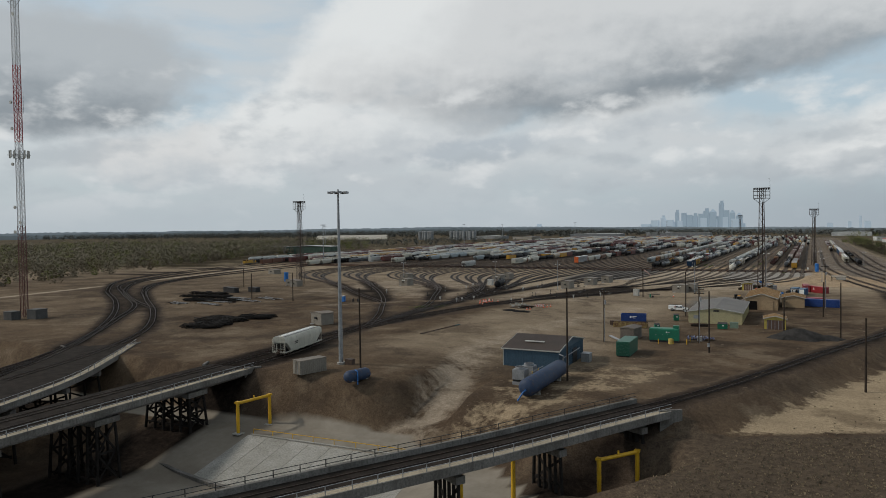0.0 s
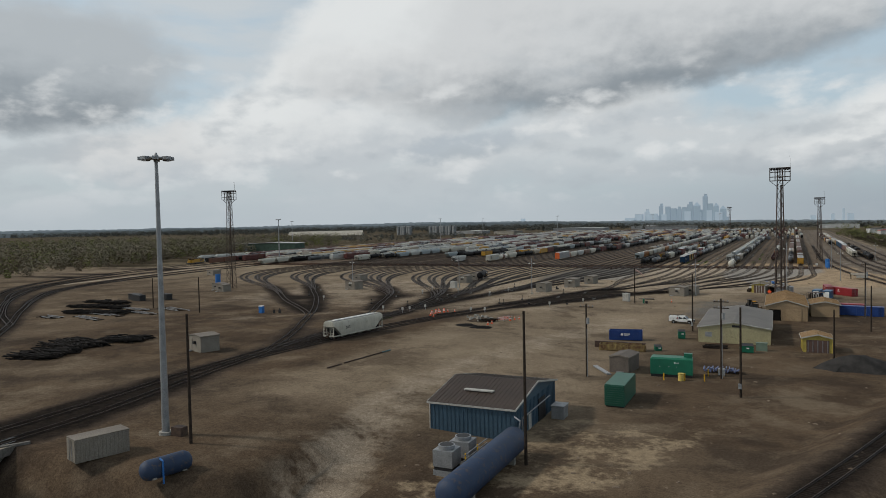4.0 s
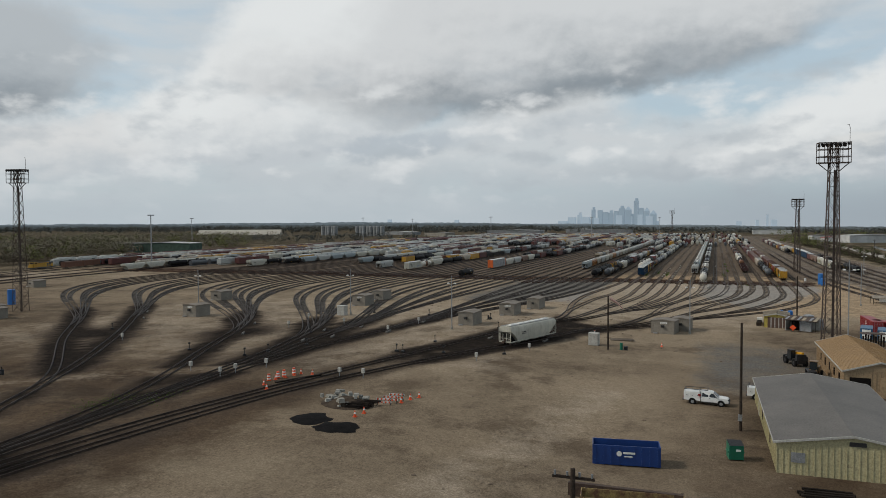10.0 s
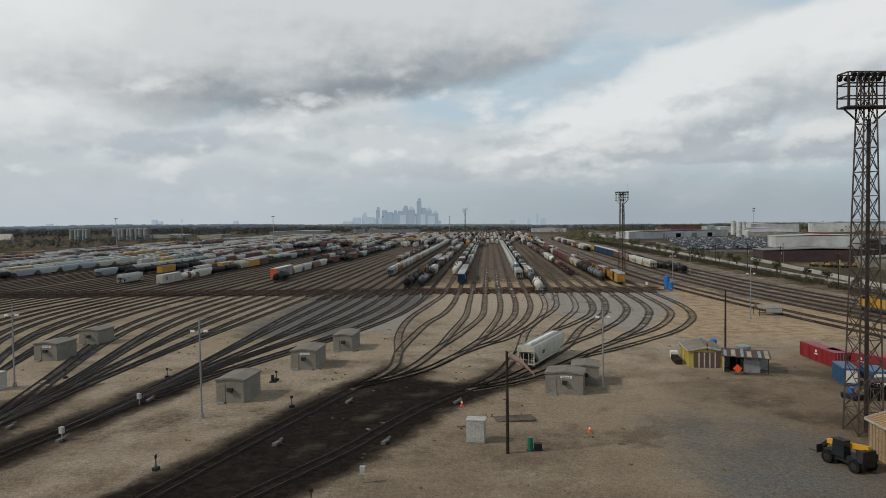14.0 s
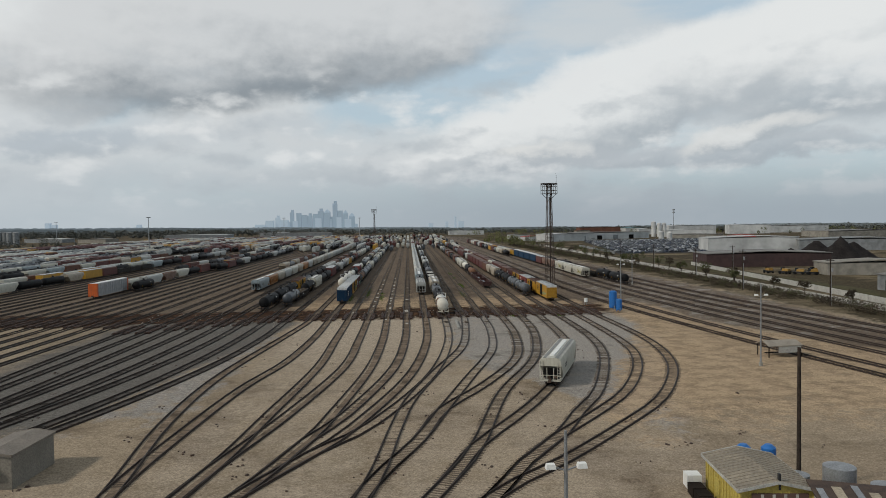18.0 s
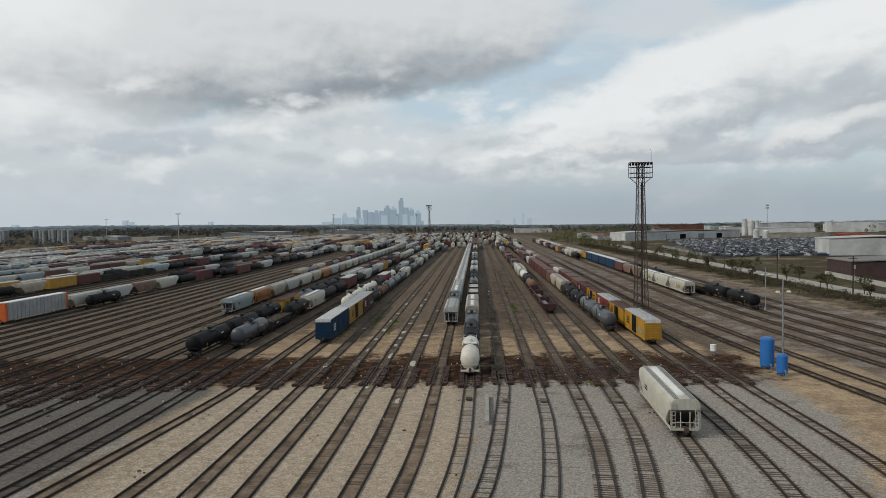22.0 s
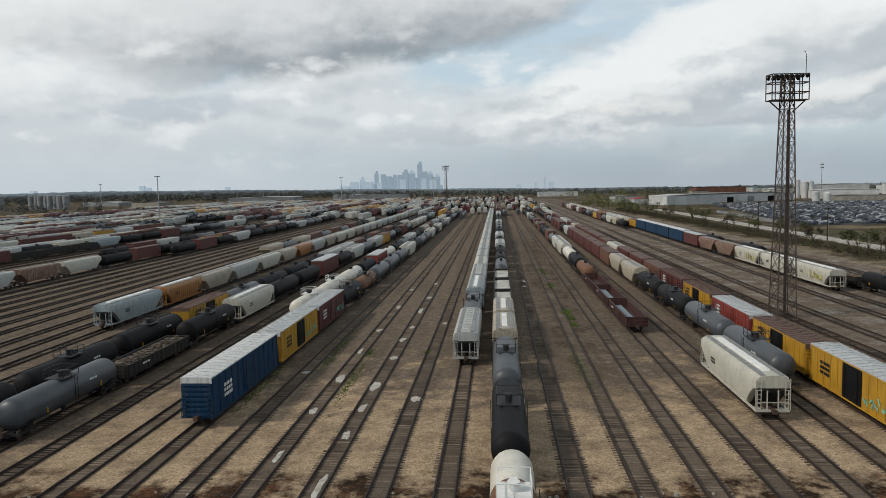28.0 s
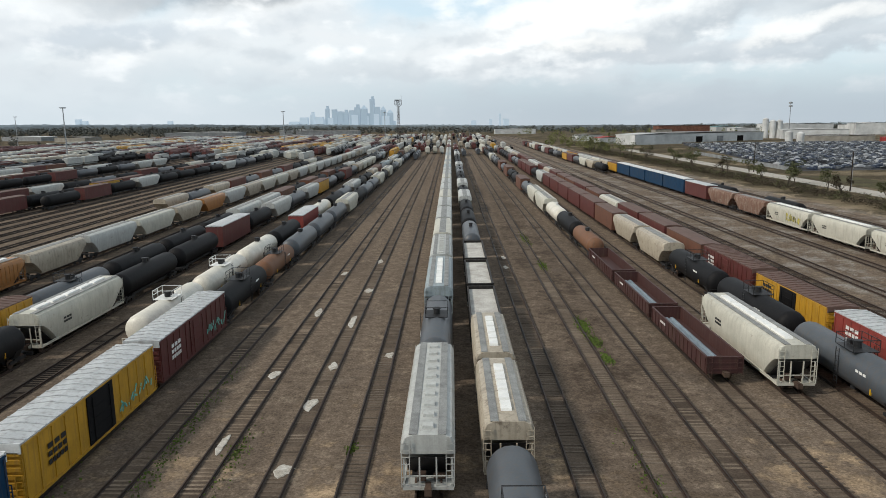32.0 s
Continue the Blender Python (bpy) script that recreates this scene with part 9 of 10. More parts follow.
# pale slabs and litter between the rails
PALE_SLAB = mat("pale_sand_spill", (0.54, 0.52, 0.47), (0.34, 0.31, 0.265), 0.95, 0, 1.5, 7, 0.2)
r_ = random.Random(8)
for x0, ys in ((-46.3, (470, 481, 489, 497, 510, 521, 530, 545, 560, 580)), (-51.2, (476, 488, 500, 514, 528, 549, 571)), (-41.4, (463, 492, 533)), (-26.7, (574, 582)), (-41.4, (438,)), (-46.3, (446,)), (-56.1, (461, 503))):
    for y in ys:
        w, d = r_.uniform(0.3, 0.62), r_.uniform(0.5, 2.3)
        edge = [(math.cos(i * 0.3142) * w * (1 + 0.25 * math.sin(2 * i * 0.3142 + y) + r_.uniform(-0.16, 0.16)), math.sin(i * 0.3142) * d * (1 + 0.2 * math.sin(3 * i * 0.3142 + y) + r_.uniform(-0.16, 0.16))) for i in range(20)]
        m = Mesh().rings([[(x * k, y2 * k, z) for x, y2 in edge] for k, z in ((1.0, -0.12), (0.9, -0.09), (0.45, -0.08))])
        lone("sand_patch", m, PALE_SLAB, "pale spill of traction sand between rails", "sand patch", "sand patches", m=pose(bowl_x(x0, y) + r_.uniform(-0.3, 0.3), y, 0.16))
for x0 in (-36.5, -31.6, -26.7, -21.8, -16.9, -12.0, -7.1):
    lone("access_board", Mesh().box(bowl_x(x0, 437), 437 + r_.uniform(-1.5, 1.5), 0.2, 0.9, 1.3, 0.1), TIE_WOOD, "pale board laid between the rails", "board", "boards")
lone("concrete_trough", Mesh().box(-29.6, 433, 0.25, 0.5, 13, 0.5, -0.03), CONCRETE, "long concrete cable trough between tracks", "cable trough")

# rocks along the throat
ROCK = mat("pale_rock", (0.40, 0.37, 0.32), (0.28, 0.25, 0.21), 0.9, 0, 2, 9, 0.4)
m = Mesh()
for i in range(420):
    x, y = r_.uniform(-110, 10), r_.uniform(425, 470)
    s = r_.uniform(0.08, 0.3)
    m.box(x, y, 0.08, s, s * r_.uniform(0.6, 1.4), s * 0.7, r_.uniform(0, 3), top=0.6)
lone("scattered_rocks", m, ROCK, "scattered pale stones between the tracks", "rocks", kind="stuff")
m = Mesh()
for i in range(300):
    x, y = r_.uniform(-70, 30), r_.uniform(90, 300)
    s = r_.uniform(0.1, 0.5)
    m.box(x, y, height(x, y) + 0.02, s, s * r_.uniform(0.6, 2.4), s * 0.3, r_.uniform(0, 3), top=0.6)
lone("scattered_debris", m, TIE_WOOD, "scattered bits of wood and stone on the dirt", "debris", kind="stuff")

# ---- greenery ----
LEAF_SPRING = mat("spring_leaf", (0.20, 0.205, 0.08), (0.115, 0.125, 0.05), 0.9, 0, 0.3, 2.0, 0.0)
LEAF_BROWN = mat("bare_twigs", (0.17, 0.14, 0.098), (0.10, 0.083, 0.058), 0.95, 0, 0.3, 2.0, 0.0)
LEAF_GREY = mat("bare_grey_woods", (0.26, 0.225, 0.165), (0.12, 0.112, 0.08), 0.95, 0, 0.11, 0.6, 0.0, vec="World")
HEDGE_GREEN = mat("olive_hedge_leaf", (0.105, 0.112, 0.05), (0.06, 0.066, 0.032), 0.9, 0, 0.3, 2.0, 0.0)
HEDGE_BROWN = mat("hedge_twigs", (0.095, 0.078, 0.055), (0.05, 0.041, 0.03), 0.95, 0, 0.3, 2.0, 0.0)
# grey in this leaf colour paints the haze over distant tree belts
HAZY_TREES = mat("haze_tinted_trees", (0.125, 0.128, 0.112), (0.085, 0.089, 0.082), 0.95, 0, 0.05, 0.3, 0.0, vec="World")
WEED = mat("bright_weeds", (0.13, 0.19, 0.045), (0.09, 0.12, 0.035), 0.9, 0, 0.5, 3, 0.0)
BARK = mat("grey_bark", (0.09, 0.075, 0.06), (0.055, 0.045, 0.037), 0.9, 0, 2, 9, 0.3)


def leaf_clumps(m, r_, x, y, z, rx, rz, n, size):
    """Small tilted leaf cards scattered through an uneven crown."""
    for _ in range(n):
        a, b, k = r_.uniform(0, 6.283), r_.uniform(-1, 1), r_.uniform(0.35, 1.0) ** 0.5
        c = math.sqrt(1 - b * b)
        px, py, pz = x + rx * k * c * math.cos(a), y + rx * k * c * math.sin(a), z + rz * k * b
        u = Vector((r_.uniform(-1, 1), r_.uniform(-1, 1), r_.uniform(-0.6, 0.6))).normalized() * size * r_.uniform(0.6, 1.3)
        v = Vector((r_.uniform(-0.8, 0.8), r_.uniform(-0.8, 0.8), 0.8)).cross(u).normalized() * size * r_.uniform(0.5, 1.0)
        p = Vector((px, py, pz))
        m.add([p - u - v * 0.3, p - v, p + u, p + v], [(0, 1, 2, 3)])


def tree(x, y, tall, seed, material, label, leaves=480):
    r_ = random.Random(seed)
    ob = thing("tree", x, y, 0, 0, label, "tree", "trees by the fence")
    t = Mesh().tube((0, 0, -0.2), (0.1, 0, tall * 0.45), 0.16, 0.1, n=8)
    crown = Mesh()
    for k in range(7):
        a, h0 = r_.uniform(0, 6.28), tall * r_.uniform(0.15, 0.45)
        end = (math.cos(a) * tall * r_.uniform(0.15, 0.38), math.sin(a) * tall * r_.uniform(0.15, 0.38), tall * r_.uniform(0.55, 0.95))
        t.tube((0, 0, h0), end, 0.07, 0.025, n=6)
        leaf_clumps(crown, r_, *end, tall * r_.uniform(0.12, 0.22), tall * r_.uniform(0.10, 0.18), leaves // 7, 0.24)
    part("trunk", t, BARK, ob)
    part("crown", crown, material, ob)


TREES = [(74, 520, 5, 0), (79, 531, 6, 1), (76, 548, 4, 2), (73, 566, 6, 0), (78, 580, 5, 1), (75, 598, 7, 0), (71, 620, 5, 2), (73, 640, 6, 0), (70, 662, 6, 1), (69, 690, 8, 0), (72, 715, 6, 0), (68, 740, 7, 1), (67, 770, 8, 0), (70, 800, 7, 0),
         (66, 835, 8, 1), (68, 870, 9, 0), (64, 905, 10, 0), (66, 940, 9, 0), (88, 560, 6, 0), (92, 610, 5, 1), (87, 640, 7, 0), (84, 480, 5, 2), (78, 500, 4, 1), (83, 455, 4, 2),
         (71, 630, 7, 0), (76, 651, 6, 0), (74, 676, 7, 0), (77, 702, 8, 0), (73, 728, 7, 0), (76, 755, 8, 0), (72, 785, 9, 0), (75, 818, 8, 0), (71, 850, 9, 0), (74, 890, 10, 0), (70, 925, 9, 0), (74, 960, 11, 0), (68, 1000, 12, 0)]
for k, (x, y, tall, c) in enumerate(TREES):
    x += 7 if y < 880 and x < 80 else 0
    tree(x, y, tall, 40 + k, (HEDGE_GREEN, HEDGE_BROWN, HEDGE_BROWN)[c], ("young spring-green tree by the yard fence", "bare brown brushy tree by the yard fence", "low bare bush by the yard fence")[c])

# brush along the fence, woods to the west, far belts of trees
r_ = random.Random(5)
for n, material, rise, label in ((1500, HEDGE_BROWN, 1.0, "tangled dark brown brush along the fence"), (420, HEDGE_GREEN, 1.5, "olive-green shoots in the brush along the fence")):
    m = Mesh()
    for i in range(n):
        y = r_.uniform(400, 1000)
        leaf_clumps(m, r_, 77 + r_.uniform(-4, 5) + r_.gauss(0, 1.2), y, 0.7, r_.uniform(0.6, 2.2), rise * r_.uniform(0.4, 1.3), 44, 0.19)
    lone("brush", m, material, label, "brush", kind="stuff")


def woods(name, label, n, place, tall, material, seed, card=1.1, count=34):
    r2, m2 = random.Random(seed), Mesh()
    for _ in range(n):
        x, y = place(r2)
        h = tall * r2.uniform(0.5, 1.45)
        w = h * r2.uniform(0.3, 0.5)
        leaf_clumps(m2, r2, x, y, h * 0.55 - plain_fall(x, y), w, h * 0.45, count, card)
    lone(name, m2, material, label, "woods", kind="stuff")


def west(r2):
    y = r2.uniform(60, 1000)
    return (-360 if y < 240 else -385 - 0.35 * (y - 240)) - abs(r2.gauss(0, 115)), y


woods("woodland", "leafless brown and green woodland west of the yard", 900, west, 12.5, LEAF_GREY, 1, 0.62, 110)
woods("woodland", "brown bare woodland west of the yard", 500, west, 10.5, LEAF_BROWN, 2, 0.55, 90)
woods("woodland", "fresh green trees in the west woods", 300, west, 11, LEAF_SPRING, 3, 0.6, 100)
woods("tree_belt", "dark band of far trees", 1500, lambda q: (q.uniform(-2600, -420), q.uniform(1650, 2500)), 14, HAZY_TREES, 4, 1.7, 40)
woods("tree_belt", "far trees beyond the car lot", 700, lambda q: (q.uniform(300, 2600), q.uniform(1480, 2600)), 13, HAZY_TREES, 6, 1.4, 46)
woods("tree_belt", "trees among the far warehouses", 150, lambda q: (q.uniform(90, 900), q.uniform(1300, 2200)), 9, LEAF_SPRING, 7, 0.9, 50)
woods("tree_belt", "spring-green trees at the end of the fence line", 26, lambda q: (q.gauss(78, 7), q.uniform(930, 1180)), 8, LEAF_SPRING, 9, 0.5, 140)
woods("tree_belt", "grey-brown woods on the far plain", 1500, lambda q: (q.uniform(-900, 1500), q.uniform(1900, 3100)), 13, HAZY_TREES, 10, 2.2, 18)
woods("woodland", "spring-green and brown woods beside the receiving tracks", 520, lambda q: (q.uniform(-1100, -520), q.uniform(260, 900)), 12, LEAF_SPRING, 11, 0.75, 70)
woods("woodland", "brown twiggy woods beside the receiving tracks", 1000, lambda q: (q.uniform(-1200, -510), q.uniform(250, 950)), 12.5, LEAF_GREY, 12, 0.8, 70)
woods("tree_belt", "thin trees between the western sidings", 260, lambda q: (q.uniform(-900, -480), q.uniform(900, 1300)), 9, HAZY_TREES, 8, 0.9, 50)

m = Mesh()
for cx, cy, wx, wy, n in ((-18.9, 542, 0.55, 2.2, 260), (-18.8, 536.5, 0.5, 1.6, 160), (-18.8, 531, 0.4, 1.4, 120), (-18.5, 575, 0.5, 3, 150), (-18.2, 600, 0.6, 6, 120), (-40.9, 513, 0.35, 0.7, 50), (-48.8, 513, 0.8, 2.2, 50), (-53.6, 515, 0.7, 12, 160), (-48.7, 500, 0.6, 10, 120), (-58.5, 497, 0.7, 9, 120), (-21.5, 505, 0.7, 8, 90),
                          (-13.6, 447, 0.9, 1.6, 90), (-2, 446, 0.8, 1.4, 60), (-113, 198, 2.5, 5, 120), (-108, 202, 2.0, 4, 90)):
    for _ in range(int(n * 2.4)):
        x, y = r_.gauss(cx, wx * 0.6), r_.gauss(cy, wy * 0.6)
        z = yard_height(x, y)
        a, h, w = r_.uniform(0, 3.14), r_.uniform(0.05, 0.16), r_.uniform(0.03, 0.075)
        dx_, dy_ = math.cos(a) * w, math.sin(a) * w
        m.add([(x - dx_, y - dy_, z), (x + dx_, y + dy_, z), (x + dx_ * 1.6, y + dy_ * 1.2, z + h), (x - dx_ * 1.4, y - dy_, z + h)], [(0, 1, 2, 3)])
lone("weeds", m, WEED, "bright green weeds between the tracks", "weeds", kind="stuff")
m = Mesh()
for _ in range(26000):
    x, y = r_.uniform(-24, 60), r_.uniform(50, 140)
    if x < -22 + 0.42 * (y - 60) + 8 or abs(x - (-11.5 + 0.43 * (y - 94))) < 5 or r_.random() < smooth01(0, 16, -11.5 + 0.43 * (y - 94) + 22 - x):
        continue
    z = height(x, y)
    if y > 87 + 0.5 * min(40, max(-12, x)) and r_.random() < 0.96:
        continue
    a, h, w = r_.uniform(0, 3.14), r_.uniform(0.06, 0.22), r_.uniform(0.03, 0.12)
    dx_, dy_ = math.cos(a) * w, math.sin(a) * w
    m.add([(x - dx_, y - dy_, z), (x + dx_, y + dy_, z), (x + dx_ * 1.6, y + dy_ * 1.2, z + h), (x - dx_ * 1.4, y - dy_, z + h)], [(0, 1, 2, 3)])
lone("dry_grass", m, mat("dry_grass", (0.23, 0.185, 0.125), (0.14, 0.112, 0.078), 0.95, 0, 0.2, 2, 0), "dry brown grass on the bank", "grass", kind="stuff")

# dark bits of broken wood and iron lying among the fans of track
r_ = random.Random(91)
m = Mesh()
for _ in range(300):
    x, y = r_.uniform(-150, 4), r_.triangular(262, 450, 330)
    if r_.random() < smooth01(-60, -25, x) * 0.6:
        continue
    for _ in range(r_.randint(1, 4)):
        w = r_.uniform(0.1, 0.36)
        m.box(x + r_.gauss(0, 0.6), y + r_.gauss(0, 0.6), yard_height(x, y) + 0.05, w, w * r_.uniform(0.4, 1.6), r_.uniform(0.06, 0.16), r_.uniform(0, 3), top=r_.uniform(0.4, 0.9))
lone("debris", m, STEEL_RUST, "dark bits of wood and iron scattered among the tracks", "debris", kind="stuff")

# ---- road, fence and works beyond the main line ----
ROAD = mat("pale_road", (0.43, 0.405, 0.36), (0.33, 0.31, 0.275), 0.9, 0, 0.1, 3, 0.1)
line = [(85 + 0.036 * (y - 450), y) for y in range(330, 1000, 30)]
m = Mesh().rings([[(x - 4.0, y, 0.0), (x + 4.0, y, 0.0), (x + 4.0, y, 0.06), (x - 4.0, y, 0.06)] for x, y in line])
lone("service_road", m, ROAD, "pale service road along the yard's edge", "road", kind="structure")
fence = thing("white_fence", 0, 0, 0, 0, "low white wall along the works", "fence")
for y in range(440, 630, 10):
    part("panel", Mesh().box(102.5 + 0.12 * (y - 550), y + 5, 0.9, 0.15, 9.95, 1.8, -0.12), DIRTY_WHITE, fence)
FAR_WHITE = mat("far_white_wall", (0.54, 0.545, 0.535), (0.44, 0.445, 0.44), 0.8, 0, 0.05, 0.08, 0)
FAR_GREY = mat("far_grey_wall", (0.24, 0.25, 0.255), (0.19, 0.20, 0.205), 0.8, 0, 0.05, 0.3, 0)
FAR_BROWN = mat("far_brown_wall", (0.062, 0.034, 0.032), (0.045, 0.028, 0.027), 0.8, 0, 0.05, 0.3, 0)
FAR_ROOF = mat("far_pale_roof", (0.21, 0.20, 0.185), (0.15, 0.145, 0.135), 0.8, 0, 0.08, 0.5, 0, dirt=0.25)
FAR_TEAL = mat("far_teal_roof", (0.12, 0.25, 0.26), (0.09, 0.19, 0.2), 0.7, 0, 0.05, 0.3, 0)
FAR_GREEN = mat("far_green_wall", (0.055, 0.095, 0.07), (0.04, 0.072, 0.055), 0.8, 0, 0.05, 0.3, 0)
WEST_ROOF = mat("cream_roof", (0.46, 0.43, 0.36), (0.38, 0.355, 0.30), 0.8, 0, 0.05, 0.3, 0, dirt=0.2)
FAR_RUST = mat("far_brick_wall", (0.17, 0.085, 0.06), (0.12, 0.06, 0.045), 0.9, 0, 0.08, 0.5, 0)
FAR_RED = mat("far_red_awning", (0.42, 0.05, 0.04), (0.3, 0.04, 0.035), 0.7, 0, 0.08, 0.5, 0)
FAR_TAN = mat("far_tan_wall", (0.27, 0.25, 0.215), (0.21, 0.195, 0.165), 0.8, 0, 0.05, 0.3, 0)


def works(x, y, w, d, h, wall, roof, label, rz=0.0, doors=0, rise=None):
    """A long low works building with a shallow roof."""
    ob = thing("warehouse", x, y, -plain_fall(x, y), rz, label, "warehouse", "far warehouses")
    part("wall_shell", Mesh().box(0, 0, h / 2, w, d, h), wall, ob)
    if rise:  # a high pitched roof whose ridge runs along x
        part("roof", Mesh().rings([[(x, -d / 2 - 0.6, h), (x, d / 2 + 0.6, h), (x, 0, h + rise)] for x in (-w / 2 - 0.6, w / 2 + 0.6)]), roof, ob)
        return ob
    part("roof", Mesh().rings([[(-w / 2 - 0.4, s * (d / 2 + 0.4), h), (0, s * (d / 2 + 0.4), h + min(0.05 * w, 1.1)), (w / 2 + 0.4, s * (d / 2 + 0.4), h), (w / 2 + 0.4, s * (d / 2 + 0.4), h + 0.3), (0, s * (d / 2 + 0.4), h + min(0.05 * w, 1.1) + 0.3), (-w / 2 - 0.4, s * (d / 2 + 0.4), h + 0.3)] for s in (-1, 1)]), roof, ob)
    for i in range(doors):
        part("door", Mesh().box(-w / 2 - 0.06, -d / 2 + (i + 0.5) * d / doors, h * 0.35, 0.12, d / doors * 0.4, h * 0.7), OPEN_DARK, ob)
    return ob


works(142, 617, 60, 24, 6.5, FAR_BROWN, FAR_ROOF, "dark brown works shed with a grey roof", -8, 0)
works(216, 774, 64, 24, 10, FAR_WHITE, FAR_WHITE, "tall pale works hall beyond the shed", -8)
works(158, 552, 44, 14, 5.0, FAR_TAN, FAR_TAN, "low beige works office with flat roof", -10, 0)
works(290, 760, 90, 26, 8, FAR_GREY, FAR_GREY, "long grey-blue warehouse behind the heap", -8)
works(122, 470, 14, 40, 5, FAR_GREY, FAR_ROOF, "grey shed beside the road", 0, 3)
HALL = works(212, 1158, 150, 34, 8, FAR_WHITE, FAR_ROOF, "long pale factory hall by the car lot", 24)
works(152, 1098, 52, 26, 8.5, FAR_WHITE, FAR_WHITE, "white painted factory front by the tracks", 24)
for k in range(5):
    part("bay", Mesh().box(-60 + 26 * k, -17.1, 2.6, 8, 0.2, 5.2), FAR_GREY if k % 2 else OPEN_DARK, HALL)
works(124, 1135, 22, 16, 5, FAR_WHITE, FAR_RED, "low white shop with a red awning roof", 10)
works(122, 1215, 26, 18, 6, FAR_WHITE, FAR_ROOF, "small white works building by the trees", 10)
works(303, 1460, 70, 26, 13, FAR_RUST, FAR_BROWN, "brown brick factory with a rusty top", 0)
works(270, 1440, 22, 20, 8, FAR_TAN, FAR_RUST, "tan brick annex beside the factory", 0)
works(365, 1470, 30, 30, 11, FAR_WHITE, FAR_TEAL, "white hall with a teal roof", 0)
works(373, 1420, 34, 24, 9, FAR_WHITE, FAR_WHITE, "white gabled warehouse among the works", 0)
works(450, 1440, 80, 50, 14, FAR_WHITE, FAR_WHITE, "tall white warehouse on the plain", 0)
works(352, 1205, 62, 26, 9, FAR_WHITE, FAR_WHITE, "low white warehouse beyond the car lot", -12)
works(322, 1108, 60, 20, 5, FAR_TAN, FAR_ROOF, "beige flat-roofed depot beyond the car lot", -20)
works(368, 1086, 30, 12, 3.5, FAR_RED, FAR_RED, "low red shed beside the depot", -20)
works(520, 1370, 60, 30, 14, FAR_WHITE, FAR_WHITE, "white warehouse at the edge of the works", -10)
works(520, 1100, 110, 50, 7, FAR_TAN, FAR_ROOF, "low tan warehouse beyond the car lot", 4)
works(120, 1900, 80, 30, 9, FAR_WHITE, FAR_WHITE, "far white warehouse by the tracks", 0)
works(640, 1500, 160, 60, 12, FAR_WHITE, FAR_WHITE, "far white warehouse on the plain", 0)
for x, y, h in ((314, 1228, 20), (321, 1226, 18), (328, 1226, 18), (272, 1090, 9), (281, 1088, 8)):
    lone("silo", Mesh().tube((x, y, 0), (x, y, h), 3.2, n=14).tube((x, y, h), (x, y, h + 1.5), 3.2, 0.6, n=14), FAR_WHITE, "pale upright works silo", "silo", "works silos", smooth=True)
works(-758, 1122, 132, 60, 8, FAR_TAN, WEST_ROOF, "long warehouse with a pale cream pitched roof", 29, rise=8.0)
works(-512, 668, 58, 22, 8.5, FAR_GREEN, FAR_WHITE, "dark green metal shed with a white roof", 8)
works(-590, 676, 66, 24, 8.0, FAR_GREY, FAR_ROOF, "weathered grey shed with a dull roof", 6)
works(-430, 1700, 120, 60, 8, FAR_GREY, FAR_WHITE, "far pale shed among the trees", 0)
works(-250, 1900, 120, 60, 8, FAR_GREY, FAR_ROOF, "far grey shed beside the yard", 0)
for cx, cy, n in ((-690, 1418, 8), (-790, 1455, 5)):
    for i in range(n):
        x, y = cx + 9.6 * i, cy - 4 * i + 3 * (i % 2)
        lone("silo", Mesh().tube((x, y, 0), (x, y, 19), 4.6, n=14).tube((x, y, 19), (x, y, 20), 4.6, 1, n=14), FAR_GREY, "grey concrete grain silo", "silo", "grain silos", smooth=True)
works(-645, 1545, 90, 26, 6, FAR_GREY, FAR_WHITE, "low shed with a white roof among the trees", -26)
works(-520, 1440, 60, 26, 6, FAR_TAN, FAR_ROOF, "low tan shed with a pale roof", -26)
works(-330, 1980, 60, 40, 9, FAR_GREY, FAR_WHITE, "far white-roofed shed beyond the yard", -10)
mast = thing("radio_mast", 356, 1262, 0, 0, "slim grey radio mast among the works", "radio mast")
part("shaft", Mesh().tube((0, 0, 0), (0, 0, 39), 0.45, 0.2, n=8), FAR_GREY, mast)
for z in (33, 36.5):
    part("antenna_ring", Mesh().tube((0, 0, z), (0, 0, z + 1.6), 2.0, 2.0, n=8), FAR_GREY, mast)
# verge, slag heap and yellow machines before the works
m = Mesh().rings([[(x0, y, 0.0), (x0 + 17, y, 0.0), (x0 + 17, y, 0.05), (x0, y, 0.05)] for x0, y in ((94.5 + 0.03 * (y - 450), y) for y in range(400, 760, 24))])
lone("grass_verge", m, mat("verge_grass", (0.088, 0.082, 0.042), (0.06, 0.05, 0.032), 0.95, 0, 0.12, 1.2, 0.3), "patchy green grass verge beside the road", "grass", kind="structure")
r2 = random.Random(77)
HEAPS = ((206, 672, 14, 11), (216, 664, 12, 13), (226, 668, 13, 10), (196, 682, 9, 6))
rows2 = []
for j in range(25):
    y = 650 + 1.75 * j
    rows2.append([(185 + 1.8 * i, y, max(0.0, max(h * (1 - math.hypot(185 + 1.8 * i - cx, y - cy) / w) for cx, cy, w, h in HEAPS) + r2.uniform(-0.25, 0.25)) - 0.05) for i in range(32)])
m = Mesh()
m.add([q for row in rows2 for q in row], [(j * 32 + i, j * 32 + i + 1, j * 32 + i + 33, j * 32 + i + 32) for j in range(24) for i in range(31)])
lone("slag_heap", m, mat("dark_slag", (0.03, 0.027, 0.026), (0.018, 0.016, 0.016), 0.95, 0, 0.2, 1.5, 0.5), "tall dark heap of crushed slag", "heap", smooth=True)
